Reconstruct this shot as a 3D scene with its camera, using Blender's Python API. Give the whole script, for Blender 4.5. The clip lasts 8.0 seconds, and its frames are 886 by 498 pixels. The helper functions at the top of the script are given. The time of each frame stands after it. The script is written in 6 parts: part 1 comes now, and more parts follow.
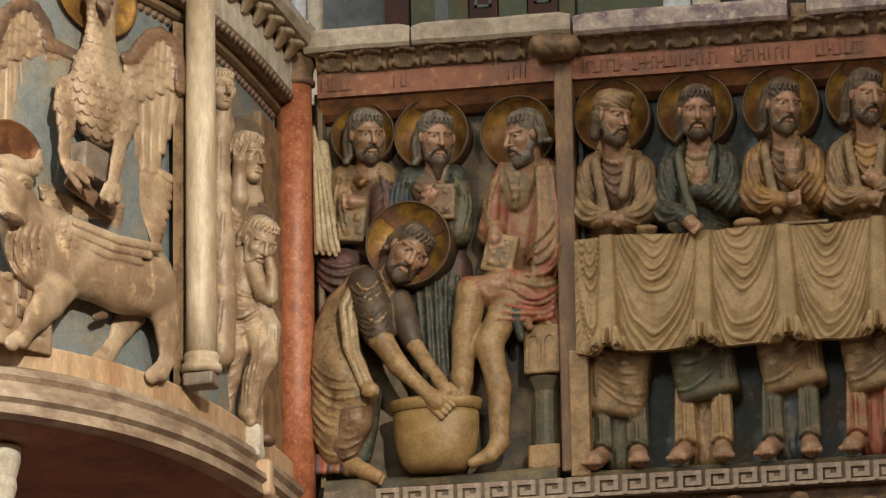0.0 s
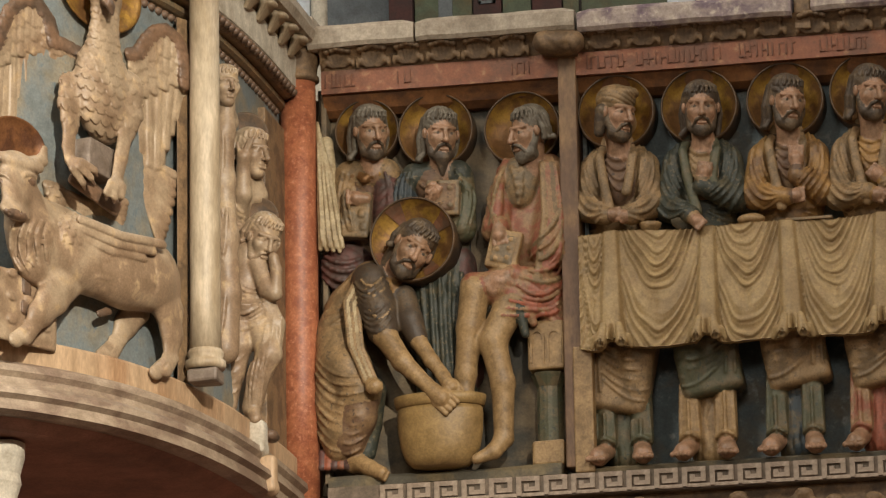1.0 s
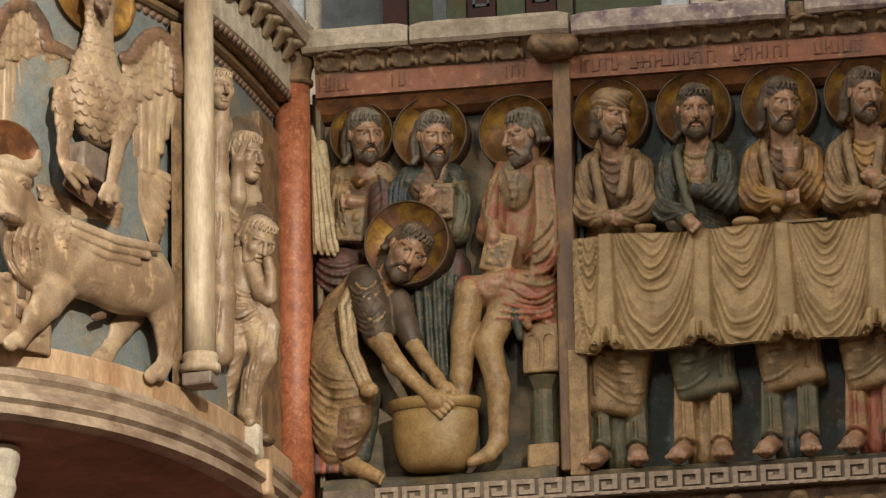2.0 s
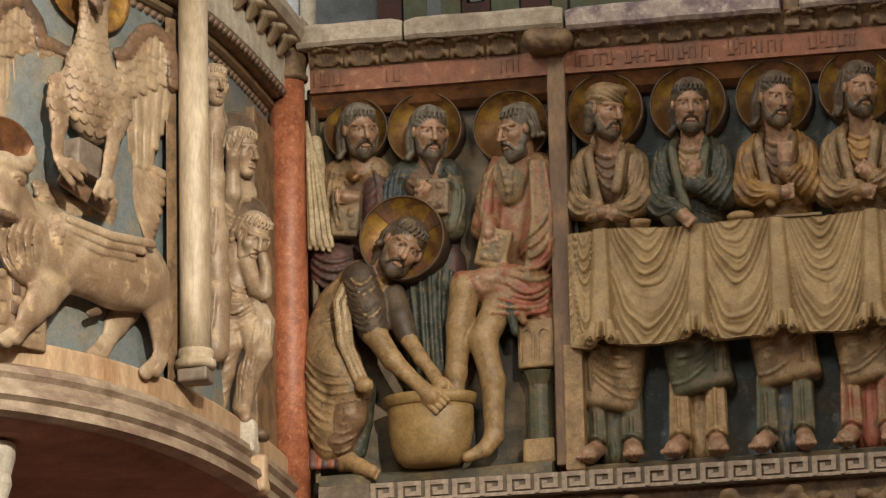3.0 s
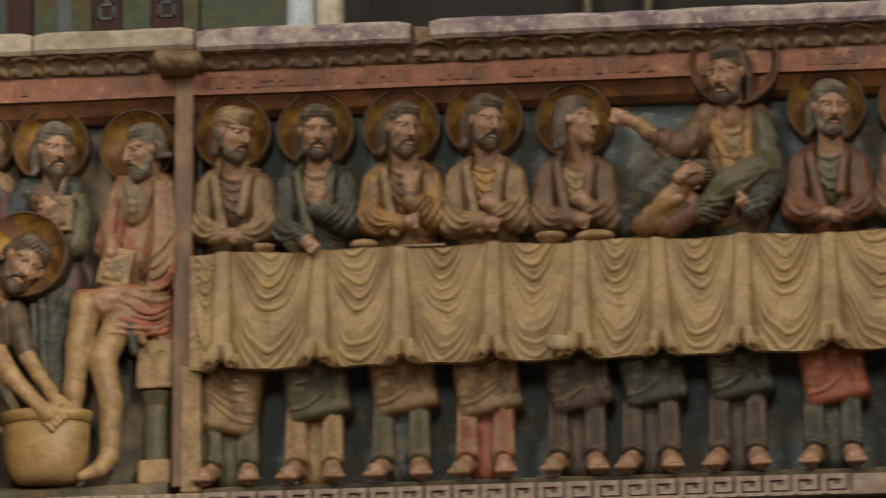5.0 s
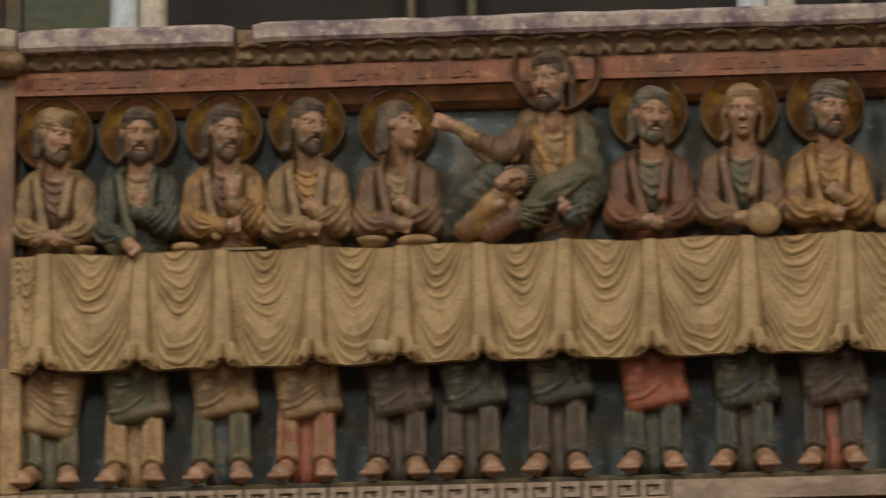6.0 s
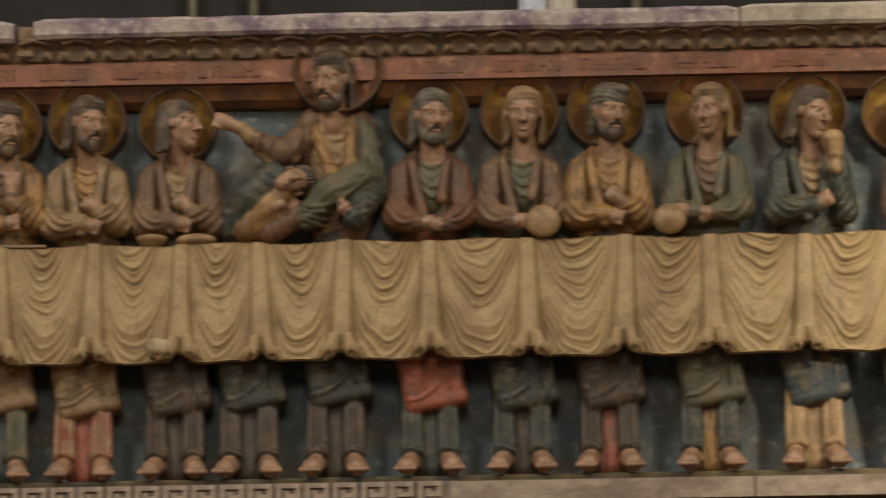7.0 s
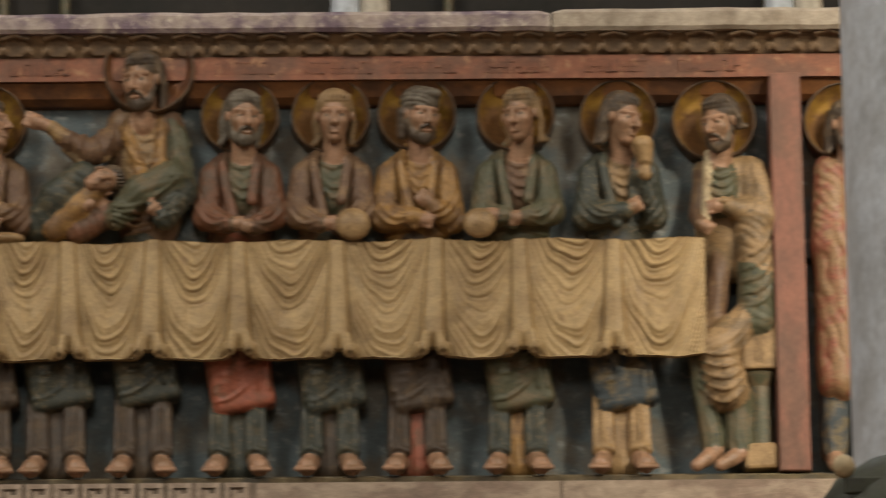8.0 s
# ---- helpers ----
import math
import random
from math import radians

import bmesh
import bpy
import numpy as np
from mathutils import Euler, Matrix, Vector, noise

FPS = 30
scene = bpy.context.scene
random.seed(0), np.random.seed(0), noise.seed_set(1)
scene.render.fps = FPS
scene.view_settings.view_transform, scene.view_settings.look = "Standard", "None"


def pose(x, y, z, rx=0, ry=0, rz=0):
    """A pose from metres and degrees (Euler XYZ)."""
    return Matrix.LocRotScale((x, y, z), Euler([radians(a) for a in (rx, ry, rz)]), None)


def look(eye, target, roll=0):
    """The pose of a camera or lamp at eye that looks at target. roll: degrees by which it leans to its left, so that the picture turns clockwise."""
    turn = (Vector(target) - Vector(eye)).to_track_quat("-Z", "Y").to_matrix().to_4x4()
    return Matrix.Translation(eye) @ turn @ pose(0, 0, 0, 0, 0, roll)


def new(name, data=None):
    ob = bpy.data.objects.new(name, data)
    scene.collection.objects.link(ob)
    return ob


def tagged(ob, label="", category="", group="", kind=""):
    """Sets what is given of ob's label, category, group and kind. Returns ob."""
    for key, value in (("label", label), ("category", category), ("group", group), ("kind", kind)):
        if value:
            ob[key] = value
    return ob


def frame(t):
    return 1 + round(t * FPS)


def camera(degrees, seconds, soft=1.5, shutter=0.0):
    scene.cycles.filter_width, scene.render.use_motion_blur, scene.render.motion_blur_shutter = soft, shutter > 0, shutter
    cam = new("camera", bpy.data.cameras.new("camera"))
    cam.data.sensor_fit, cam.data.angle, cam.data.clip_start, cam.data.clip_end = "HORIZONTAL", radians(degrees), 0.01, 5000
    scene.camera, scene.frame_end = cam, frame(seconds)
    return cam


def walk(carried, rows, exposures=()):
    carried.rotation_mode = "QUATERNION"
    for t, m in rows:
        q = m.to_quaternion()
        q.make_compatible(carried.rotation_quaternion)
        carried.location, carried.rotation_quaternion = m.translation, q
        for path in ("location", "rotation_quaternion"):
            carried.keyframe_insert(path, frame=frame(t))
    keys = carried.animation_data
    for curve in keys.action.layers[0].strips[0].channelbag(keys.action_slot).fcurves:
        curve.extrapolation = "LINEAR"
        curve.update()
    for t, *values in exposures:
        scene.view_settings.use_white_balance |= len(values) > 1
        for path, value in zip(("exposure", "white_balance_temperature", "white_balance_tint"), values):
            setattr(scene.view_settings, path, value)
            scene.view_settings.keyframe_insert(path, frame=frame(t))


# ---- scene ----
cam = camera(10.418, 8.0, soft=1.3, shutter=0.7)
EYE, BASE = 1.6, 4.184  # the eye's height; the ledge on which the carved figures stand
PATH = [  # seconds, yaw to the right, pitch, roll in degrees
    (0, -11.248, 14.751, -0.958), (0.5, -11.288, 14.718, -0.924), (1, -11.298, 14.706, -0.98),
    (1.5, -11.273, 14.745, -1.014), (3, -11.172, 14.686, -1.259), (3.5, -10.81, 14.602, -0.704),
    (4, -9.498, 14.682, -0.467), (4.5, -7.966, 14.848, -0.276), (5, -6.571, 14.909, -0.373),
    (5.2, -6.143, 14.911, -0.34), (6.3, -3.658, 14.954, -0.604), (6.5, -3.125, 14.953, -0.636),
    (7, -1.705, 14.927, -0.645), (7.5, -0.636, 14.938, -0.688), (8, 0.619, 14.934, -0.589),
]
walk(cam, [(t, pose(0, -12, EYE, 90 + pitch, 0, -yaw) @ pose(0, 0, 0, 0, 0, roll)) for t, yaw, pitch, roll in PATH])

# ---- world and lights ----
world = bpy.data.worlds.new("world")
scene.world = world
world.use_nodes = True
world.node_tree.nodes["Background"].inputs[0].default_value = (0.75, 0.85, 1.0, 1)
world.node_tree.nodes["Background"].inputs[1].default_value = 0.3


def spot(name, eye, target, watts, degrees, colour, size=0.12, blend=0.6):
    data = bpy.data.lights.new(name, "SPOT")
    data.energy, data.spot_size, data.spot_blend, data.color, data.shadow_soft_size = watts, radians(degrees), blend, colour, size
    ob = new(name, data)
    ob.matrix_world = look(eye, target)
    return tagged(ob, kind="structure")


def area_fill(name, eye, target, watts, wide, high, colour):
    data = bpy.data.lights.new(name, "AREA")
    data.shape, data.size, data.size_y, data.energy, data.color = "RECTANGLE", wide, high, watts, colour
    ob = new(name, data)
    ob.matrix_world = look(eye, target)
    return tagged(ob, kind="structure")


WARM = (1.0, 0.88, 0.70)
spot("nave_spotlight_west", (2.2, -10.8, 7.4), (-3.40, -0.92, BASE + 0.14), 6250, 18.0, (1.0, 0.91, 0.77), 0.10, 1.0)
spot("nave_spotlight_east", (5.5, -7.0, 7.6), (1.60, 0, BASE + 0.55), 2600, 17, WARM, 0.10, 1.0)
# unseen area lamps added as soft fill; no windows are built behind them
area_fill("west_window_light", (0, -23.6, 9.5), (-1, 0, BASE), 725, 4.5, 4.5, (1.0, 0.93, 0.82))
area_fill("clerestory_window_light_left", (-6.6, -9, 12.0), (-1, 0, BASE), 660, 3.0, 4.0, (1.0, 0.96, 0.88))
area_fill("clerestory_window_light_right", (6.6, -9, 12.5), (-1, 0, BASE), 660, 3.0, 4.0, (1.0, 0.91, 0.78))
area_fill("choir_window_light", (0, 2.5, 12.5), (-1, 0.5, BASE), 110, 3.0, 2.0, (0.85, 0.93, 1.0))


# ---- materials ----
def material(name, base, worn, amount=0.45, rough=0.6, scale=14.0, bump=0.3, fine=160.0, metal=0.0, streak=1.0, third=None, gloss=0.5, bumpscale=0.004):
    """An aged surface: a base coat, a worn or dirty second colour in patches, fine grain and relief."""
    m = bpy.data.materials.new(name)
    m.use_nodes = True
    n, l = m.node_tree.nodes, m.node_tree.links
    b = n["Principled BSDF"]
    co = n.new("ShaderNodeTexCoord")
    mp = n.new("ShaderNodeMapping")
    mp.inputs["Scale"].default_value = (1, 1, streak)
    l.new(co.outputs["Object"], mp.inputs["Vector"])

    def tex(s, detail=6.0, r=0.6, dist=0.3):
        t = n.new("ShaderNodeTexNoise")
        t.inputs["Scale"].default_value, t.inputs["Detail"].default_value = s, detail
        t.inputs["Roughness"].default_value, t.inputs["Distortion"].default_value = r, dist
        l.new(mp.outputs["Vector"], t.inputs["Vector"])
        return t

    def ramp(src, lo, hi, a=(0, 0, 0, 1), c=(1, 1, 1, 1)):
        r = n.new("ShaderNodeValToRGB")
        r.color_ramp.elements[0].position, r.color_ramp.elements[1].position = lo, hi
        r.color_ramp.elements[0].color, r.color_ramp.elements[1].color = a, c
        l.new(src, r.inputs["Fac"])
        return r

    def mix(fac, a, c, kind="MIX"):
        x = n.new("ShaderNodeMix")
        x.data_type, x.blend_type = "RGBA", kind
        for sock, val in ((x.inputs["Factor"], fac), (x.inputs["A"], a), (x.inputs["B"], c)):
            if isinstance(val, (int, float)):
                sock.default_value = val
            elif isinstance(val, tuple):
                sock.default_value = (*val, 1) if len(val) == 3 else val
            else:
                l.new(val, sock)
        return x.outputs["Result"]

    patch, grain, mid = tex(scale), tex(fine, 3.0), tex(scale * 4.3, 5.0)
    lo = 0.62 - amount * 0.35
    col = mix(ramp(patch.outputs["Fac"], lo, lo + 0.14).outputs["Color"], base, worn)
    if third:
        col = mix(ramp(mid.outputs["Fac"], 0.56, 0.68).outputs["Color"], col, third)
    col = mix(1.0, col, ramp(mid.outputs["Fac"], 0.25, 0.75, (0.66, 0.64, 0.60, 1), (1.18, 1.18, 1.18, 1)).outputs["Color"], "MULTIPLY")
    col = mix(0.6, col, ramp(grain.outputs["Fac"], 0.2, 0.8, (0.55, 0.55, 0.55, 1), (1.3, 1.3, 1.3, 1)).outputs["Color"], "MULTIPLY")
    l.new(col, b.inputs["Base Color"])
    l.new(ramp(mid.outputs["Fac"], 0.2, 0.8, (rough - 0.12,) * 3 + (1,), (min(1, rough + 0.15),) * 3 + (1,)).outputs["Color"], b.inputs["Roughness"])
    b.inputs["Metallic"].default_value = metal
    b.inputs["Specular IOR Level"].default_value = gloss
    bp = n.new("ShaderNodeBump")
    bp.inputs["Strength"].default_value, bp.inputs["Distance"].default_value = bump, bumpscale
    l.new(mix(0.5, mid.outputs["Fac"], grain.outputs["Fac"]), bp.inputs["Height"])
    l.new(bp.outputs["Normal"], b.inputs["Normal"])
    return m


M = dict(
    skin=material("painted_flesh_stone", (0.42, 0.245, 0.15), (0.30, 0.18, 0.105), 0.5, 0.42, 22),
    palm=material("worn_ochre_stone", (0.40, 0.26, 0.12), (0.27, 0.17, 0.075), 0.5, 0.5, 18),
    hair=material("dark_brown_painted_stone", (0.085, 0.062, 0.042), (0.17, 0.12, 0.07), 0.4, 0.55, 30, 0.6),
    grey=material("grey_painted_stone", (0.19, 0.165, 0.125), (0.10, 0.08, 0.055), 0.45, 0.55, 30, 0.6),
    tan=material("tan_painted_robe", (0.36, 0.235, 0.115), (0.21, 0.14, 0.07), 0.5, 0.55, 20, third=(0.12, 0.085, 0.05)),
    ochre=material("ochre_painted_robe", (0.37, 0.21, 0.07), (0.20, 0.11, 0.045), 0.5, 0.5, 18),
    olive=material("green_painted_robe", (0.10, 0.10, 0.055), (0.17, 0.13, 0.07), 0.45, 0.55, 20, third=(0.05, 0.06, 0.05)),
    green=material("dark_green_painted_robe", (0.048, 0.055, 0.042), (0.11, 0.095, 0.055), 0.35, 0.55, 24, third=(0.17, 0.135, 0.08)),
    blue=material("dark_blue_painted_robe", (0.045, 0.06, 0.068), (0.16, 0.125, 0.07), 0.45, 0.55, 26),
    brown=material("brown_painted_robe", (0.16, 0.09, 0.05), (0.26, 0.16, 0.08), 0.4, 0.55, 20, third=(0.07, 0.045, 0.03)),
    red=material("red_painted_robe", (0.36, 0.11, 0.06), (0.22, 0.10, 0.055), 0.4, 0.55, 20),
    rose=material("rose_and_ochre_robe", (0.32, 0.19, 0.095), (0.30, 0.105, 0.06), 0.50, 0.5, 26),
    plum=material("plum_painted_robe", (0.13, 0.055, 0.045), (0.09, 0.06, 0.05), 0.5, 0.55, 20),
    pale=material("pale_linen_stone", (0.50, 0.40, 0.24), (0.33, 0.24, 0.13), 0.45, 0.55, 16),
    cloth=material("aged_cloth_stone", (0.46, 0.325, 0.155), (0.34, 0.23, 0.105), 0.5, 0.55, 9, 0.25, third=(0.30, 0.20, 0.10)),
    gold=material("worn_gilding", (0.42, 0.24, 0.045), (0.22, 0.11, 0.04), 0.60, 0.46, 15, 0.25, metal=0.45),
    dullgold=material("red_brown_gilding", (0.25, 0.11, 0.045), (0.14, 0.06, 0.03), 0.5, 0.42, 15, 0.25, metal=0.4),
    # dark umber paint, deepened further to carry shade under the table
    umber=material("umber_robe_paint_and_shade", (0.075, 0.052, 0.034), (0.125, 0.085, 0.048), 0.4, 0.55, 22, third=(0.045, 0.045, 0.038)),
    rust=material("rust_painted_robe", (0.20, 0.085, 0.042), (0.12, 0.068, 0.038), 0.5, 0.55, 20, third=(0.09, 0.06, 0.04)),
    rim=material("dark_brown_rim", (0.13, 0.075, 0.035), (0.07, 0.045, 0.025), 0.5, 0.6, 20),
    eye=material("pale_painted_eye", (0.36, 0.27, 0.18), (0.24, 0.17, 0.11), 0.5, 0.4, 30),
    book=material("carved_book_stone", (0.20, 0.15, 0.09), (0.30, 0.20, 0.10), 0.5, 0.55, 30),
    slab=material("blue_ground_paint", (0.125, 0.160, 0.170), (0.17, 0.15, 0.115), 0.42, 0.7, 7, 0.3, third=(0.25, 0.265, 0.25)),
    slab_warm=material("brown_ground_paint", (0.20, 0.15, 0.09), (0.075, 0.07, 0.055), 0.45, 0.7, 7, 0.3),
    pulpit_ground=material("grey_blue_pulpit_ground", (0.175, 0.20, 0.20), (0.25, 0.22, 0.16), 0.4, 0.65, 6, 0.3, third=(0.12, 0.15, 0.16)),
    beast=material("golden_brown_marble", (0.43, 0.325, 0.215), (0.29, 0.195, 0.12), 0.55, 0.46, 5.5, 0.2, third=(0.41, 0.29, 0.165)),
    beast_dark=material("dark_brown_marble", (0.21, 0.125, 0.075), (0.12, 0.08, 0.055), 0.5, 0.45, 10, 0.3),
    block=material("grey_brown_block_stone", (0.24, 0.19, 0.15), (0.16, 0.12, 0.09), 0.5, 0.55, 10, 0.3),
    marble=material("veined_cream_marble", (0.50, 0.41, 0.29), (0.35, 0.265, 0.165), 0.5, 0.52, 8, 0.12, streak=0.25),
    redmarble=material("red_verona_marble", (0.45, 0.16, 0.075), (0.33, 0.105, 0.05), 0.5, 0.5, 26, 0.15, third=(0.48, 0.215, 0.12)),
    band=material("red_painted_band", (0.30, 0.115, 0.06), (0.21, 0.10, 0.06), 0.5, 0.6, 8, 0.3, third=(0.36, 0.19, 0.10)),
    soffit=material("orange_painted_moulding", (0.30, 0.13, 0.045), (0.15, 0.07, 0.035), 0.5, 0.6, 9, 0.3),
    leaf=material("brown_carved_leaves", (0.26, 0.165, 0.085), (0.14, 0.09, 0.05), 0.5, 0.6, 18, 0.4),
    coping=material("grey_beige_coping", (0.47, 0.40, 0.31), (0.33, 0.27, 0.20), 0.4, 0.65, 9, 0.3),
    coping_violet=material("violet_stained_coping", (0.44, 0.36, 0.31), (0.18, 0.125, 0.155), 0.52, 0.6, 10, 0.3, third=(0.52, 0.45, 0.36)),
    post=material("brown_painted_post", (0.17, 0.10, 0.06), (0.28, 0.17, 0.085), 0.45, 0.6, 10, 0.3, streak=0.4),
    post_red=material("red_brown_post", (0.27, 0.115, 0.075), (0.20, 0.10, 0.065), 0.5, 0.6, 9, 0.3, streak=0.5),
    key=material("pinkish_key_band", (0.42, 0.33, 0.25), (0.27, 0.205, 0.15), 0.5, 0.65, 10, 0.3),
    keydark=material("dark_key_ground", (0.15, 0.115, 0.08), (0.22, 0.165, 0.12), 0.5, 0.7, 12, 0.3),
    ledge=material("olive_stone_ledge", (0.20, 0.155, 0.085), (0.10, 0.09, 0.065), 0.5, 0.65, 9, 0.3),
    stage=material("peach_stone_stage", (0.52, 0.36, 0.22), (0.40, 0.24, 0.13), 0.45, 0.55, 7, 0.25, streak=0.3),
    mould=material("grey_brown_moulding", (0.40, 0.31, 0.225), (0.25, 0.175, 0.125), 0.5, 0.5, 7, 0.25, streak=2.0),
    underside=material("dark_brown_underside", (0.36, 0.18, 0.13), (0.26, 0.13, 0.095), 0.5, 0.8, 4, 0.3),
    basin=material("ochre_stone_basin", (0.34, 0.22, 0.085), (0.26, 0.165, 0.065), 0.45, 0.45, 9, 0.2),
    plaster=material("old_white_plaster", (0.62, 0.57, 0.47), (0.48, 0.42, 0.33), 0.3, 0.7, 6, 0.2),
    ink=material("dark_lettering", (0.17, 0.075, 0.045), (0.26, 0.11, 0.06), 0.5, 0.7, 20, 0.1),
    brick=material("brown_brick_wall", (0.34, 0.24, 0.17), (0.27, 0.19, 0.14), 0.5, 0.85, 2, 0.4, 40),
    # grey stone; the blue cast is cool daylight put into the base colour
    pier=material("grey_stone_daylight_tint", (0.60, 0.66, 0.72), (0.54, 0.60, 0.66), 0.4, 0.6, 3, 0.2, 60),
    pavement=material("church_floor", (0.22, 0.13, 0.09), (0.30, 0.24, 0.18), 0.5, 0.4, 1.5, 0.1, 30),
    # near-black base: the choir's lack of light is put into the colour
    choir_gloom=material("unlit_apse_wall", (0.035, 0.030, 0.024), (0.022, 0.02, 0.016), 0.5, 0.9, 1.5, 0.2, 30),
    fresco_green=material("fresco_green", (0.10, 0.12, 0.075), (0.13, 0.10, 0.05), 0.5, 0.8, 5, 0.2),
    fresco_blue=material("fresco_blue", (0.16, 0.18, 0.19), (0.11, 0.125, 0.135), 0.5, 0.8, 4, 0.2),
    fresco_red=material("fresco_red_frame", (0.075, 0.03, 0.025), (0.05, 0.028, 0.024), 0.5, 0.8, 5, 0.2),
    foliage=material("dark_green_leaf", (0.025, 0.032, 0.018), (0.04, 0.045, 0.025), 0.5, 0.6, 8, 0.2),
)


# ---- mesh helpers ----
def link_mesh(name, verts, faces, mats, smooth=False, index=None, parent=None):
    me = bpy.data.meshes.new(name)
    me.from_pydata([tuple(v) for v in verts], [], [tuple(f) for f in faces])
    for m in mats if isinstance(mats, (list, tuple)) else [mats]:
        me.materials.append(m)
    if index is not None:
        me.polygons.foreach_set("material_index", np.asarray(index, np.int32))
    if smooth:
        me.polygons.foreach_set("use_smooth", np.ones(len(me.polygons), bool))
    me.update()
    ob = new(name, me)
    if parent:
        ob.parent = parent
    return ob


def part(name, bm, mat, parent=None, label="", smooth=False):
    bmesh.ops.recalc_face_normals(bm, faces=bm.faces)
    me = bpy.data.meshes.new(name)
    bm.to_mesh(me)
    bm.free()
    me.materials.append(mat)
    if smooth:
        me.polygons.foreach_set("use_smooth", np.ones(len(me.polygons), bool))
    ob = new(name, me)
    if parent:
        ob.parent = parent
    return tagged(ob, label=label)


def empty(name, place=(0, 0, 0)):
    ob = new(name)
    ob.location = place
    ob.empty_display_size = 0.05
    return ob


def bricked(bm, lo, hi, bevel=0.004, wobble=0.0, cuts=0):
    """A worn block between two corners, added to bm."""
    m = Matrix.Translation([(a + c) / 2 for a, c in zip(lo, hi)]) @ Matrix.Diagonal([c - a for a, c in zip(lo, hi)] + [1])
    got = bmesh.ops.create_cube(bm, size=1, matrix=m)
    es = {e for v in got["verts"] for e in v.link_edges}
    if bevel:
        out = bmesh.ops.bevel(bm, geom=list(es), offset=bevel, segments=2, profile=0.5, affect="EDGES")
        vs = {v for f in out["faces"] for v in f.verts}
    else:
        vs = set(got["verts"])
    if wobble:
        for v in vs:
            v.co += noise.noise_vector(v.co * 9) * wobble
    return bm


def block(name, lo, hi, mat, parent=None, bevel=0.004, label="", wobble=0.0):
    return part(name, bricked(bmesh.new(), lo, hi, bevel, wobble), mat, parent, label)


def extrude_x(name, profile, x0, x1, mat, step=0.03, rough=0.0015, parent=None, smooth=False):
    """A moulding along x: a closed profile of (y, h) carried from x0 to x1, a little uneven."""
    k = max(2, int((x1 - x0) / step))
    xs = np.linspace(x0, x1, k + 1)
    n = len(profile)
    verts = []
    for x in xs:
        for i, (y, h) in enumerate(profile):
            d = noise.noise_vector(Vector((x * 4.0, i * 1.7, h * 6))) * rough
            verts.append((x, y + d.y, BASE + h + d.z))
    faces = [(i * n + j, i * n + (j + 1) % n, (i + 1) * n + (j + 1) % n, (i + 1) * n + j) for i in range(k) for j in range(n)]
    faces += [tuple(range(n)), tuple(range(k * n + n - 1, k * n - 1, -1))]
    ob = link_mesh(name, verts, faces, mat, smooth, parent=parent)
    bm = bmesh.new()
    bm.from_mesh(ob.data)
    bmesh.ops.recalc_face_normals(bm, faces=bm.faces)
    bm.to_mesh(ob.data)
    bm.free()
    return ob


def lathe(bm, profile, centre, seg=40, wobble=0.0):
    """A turned form: (radius, height) pairs from bottom to top about a vertical axis."""
    rings = []
    for r, h in profile:
        rings.append([bm.verts.new((centre[0] + r * math.cos(a), centre[1] + r * math.sin(a), centre[2] + h)) for a in np.linspace(0, 2 * math.pi, seg, endpoint=False)])
    for a, c in zip(rings, rings[1:]):
        for i in range(seg):
            bm.faces.new((a[i], a[(i + 1) % seg], c[(i + 1) % seg], c[i]))
    bm.faces.new(rings[0][::-1])
    bm.faces.new(rings[-1])
    if wobble:
        for v in bm.verts:
            v.co += noise.noise_vector(v.co * 7) * wobble
    return bm


# ---- carving: forms joined softly on a fine lattice and skinned ----
class Clay:
    def __init__(self, vox=0.004, back=0.103):
        self.forms, self.vox, self.back, self.mats, self.laid, self.extra = [], vox, back, [], set(), []

    def finer(self, vox):
        """A finer lattice for a head or hand; it ends in the same mesh."""
        h = Clay(vox, self.back)
        h.mats = self.mats
        self.extra.append(h)
        return h

    def slot(self, mat):
        if mat not in self.mats:
            self.mats.append(mat)
        return self.mats.index(mat)

    def cap(self, a, b, ra, rb=None, mat="tan", k=0.012, fold=None, flat=1.0, cut=False):
        self.forms.append(("cap", np.array(a, float), np.array(b, float), ra, ra if rb is None else rb, self.slot(mat), k, fold, flat, cut))
        return self

    def ell(self, c, r, mat="tan", k=0.012, fold=None, turn=None, cut=False):
        self.forms.append(("ell", np.array(c, float), np.array(r, float), np.eye(3) if turn is None else turn, 0, self.slot(mat), k, fold, 1.0, cut))
        return self

    def box(self, c, half, mat="tan", k=0.004, fold=None, turn=None, edge=0.006, cut=False):
        self.forms.append(("box", np.array(c, float), np.array(half, float), np.eye(3) if turn is None else turn, edge, self.slot(mat), k, fold, 1.0, cut))
        return self

    def chain(self, pts, ra, rb, mat="tan", k=0.01, fold=None, flat=1.0):
        for i, (a, b) in enumerate(zip(pts, pts[1:])):
            u, w = i / (len(pts) - 1), (i + 1) / (len(pts) - 1)
            self.cap(a, b, ra + (rb - ra) * u, ra + (rb - ra) * w, mat, k, fold, flat)
        return self

    @staticmethod
    def dist(f, X, Y, Z):
        if f[0] == "cap":
            A, B = f[1], f[2]
            ab = B - A
            px, py, pz = X - A[0], (Y - A[1]), Z - A[2]
            t = np.clip((px * ab[0] + py * ab[1] + pz * ab[2]) / max(ab @ ab, 1e-9), 0, 1)
            d = np.sqrt((px - t * ab[0]) ** 2 + ((py - t * ab[1]) / f[8]) ** 2 + (pz - t * ab[2]) ** 2) - (f[3] + (f[4] - f[3]) * t)
        else:
            p = [X - f[1][0], Y - f[1][1], Z - f[1][2]]
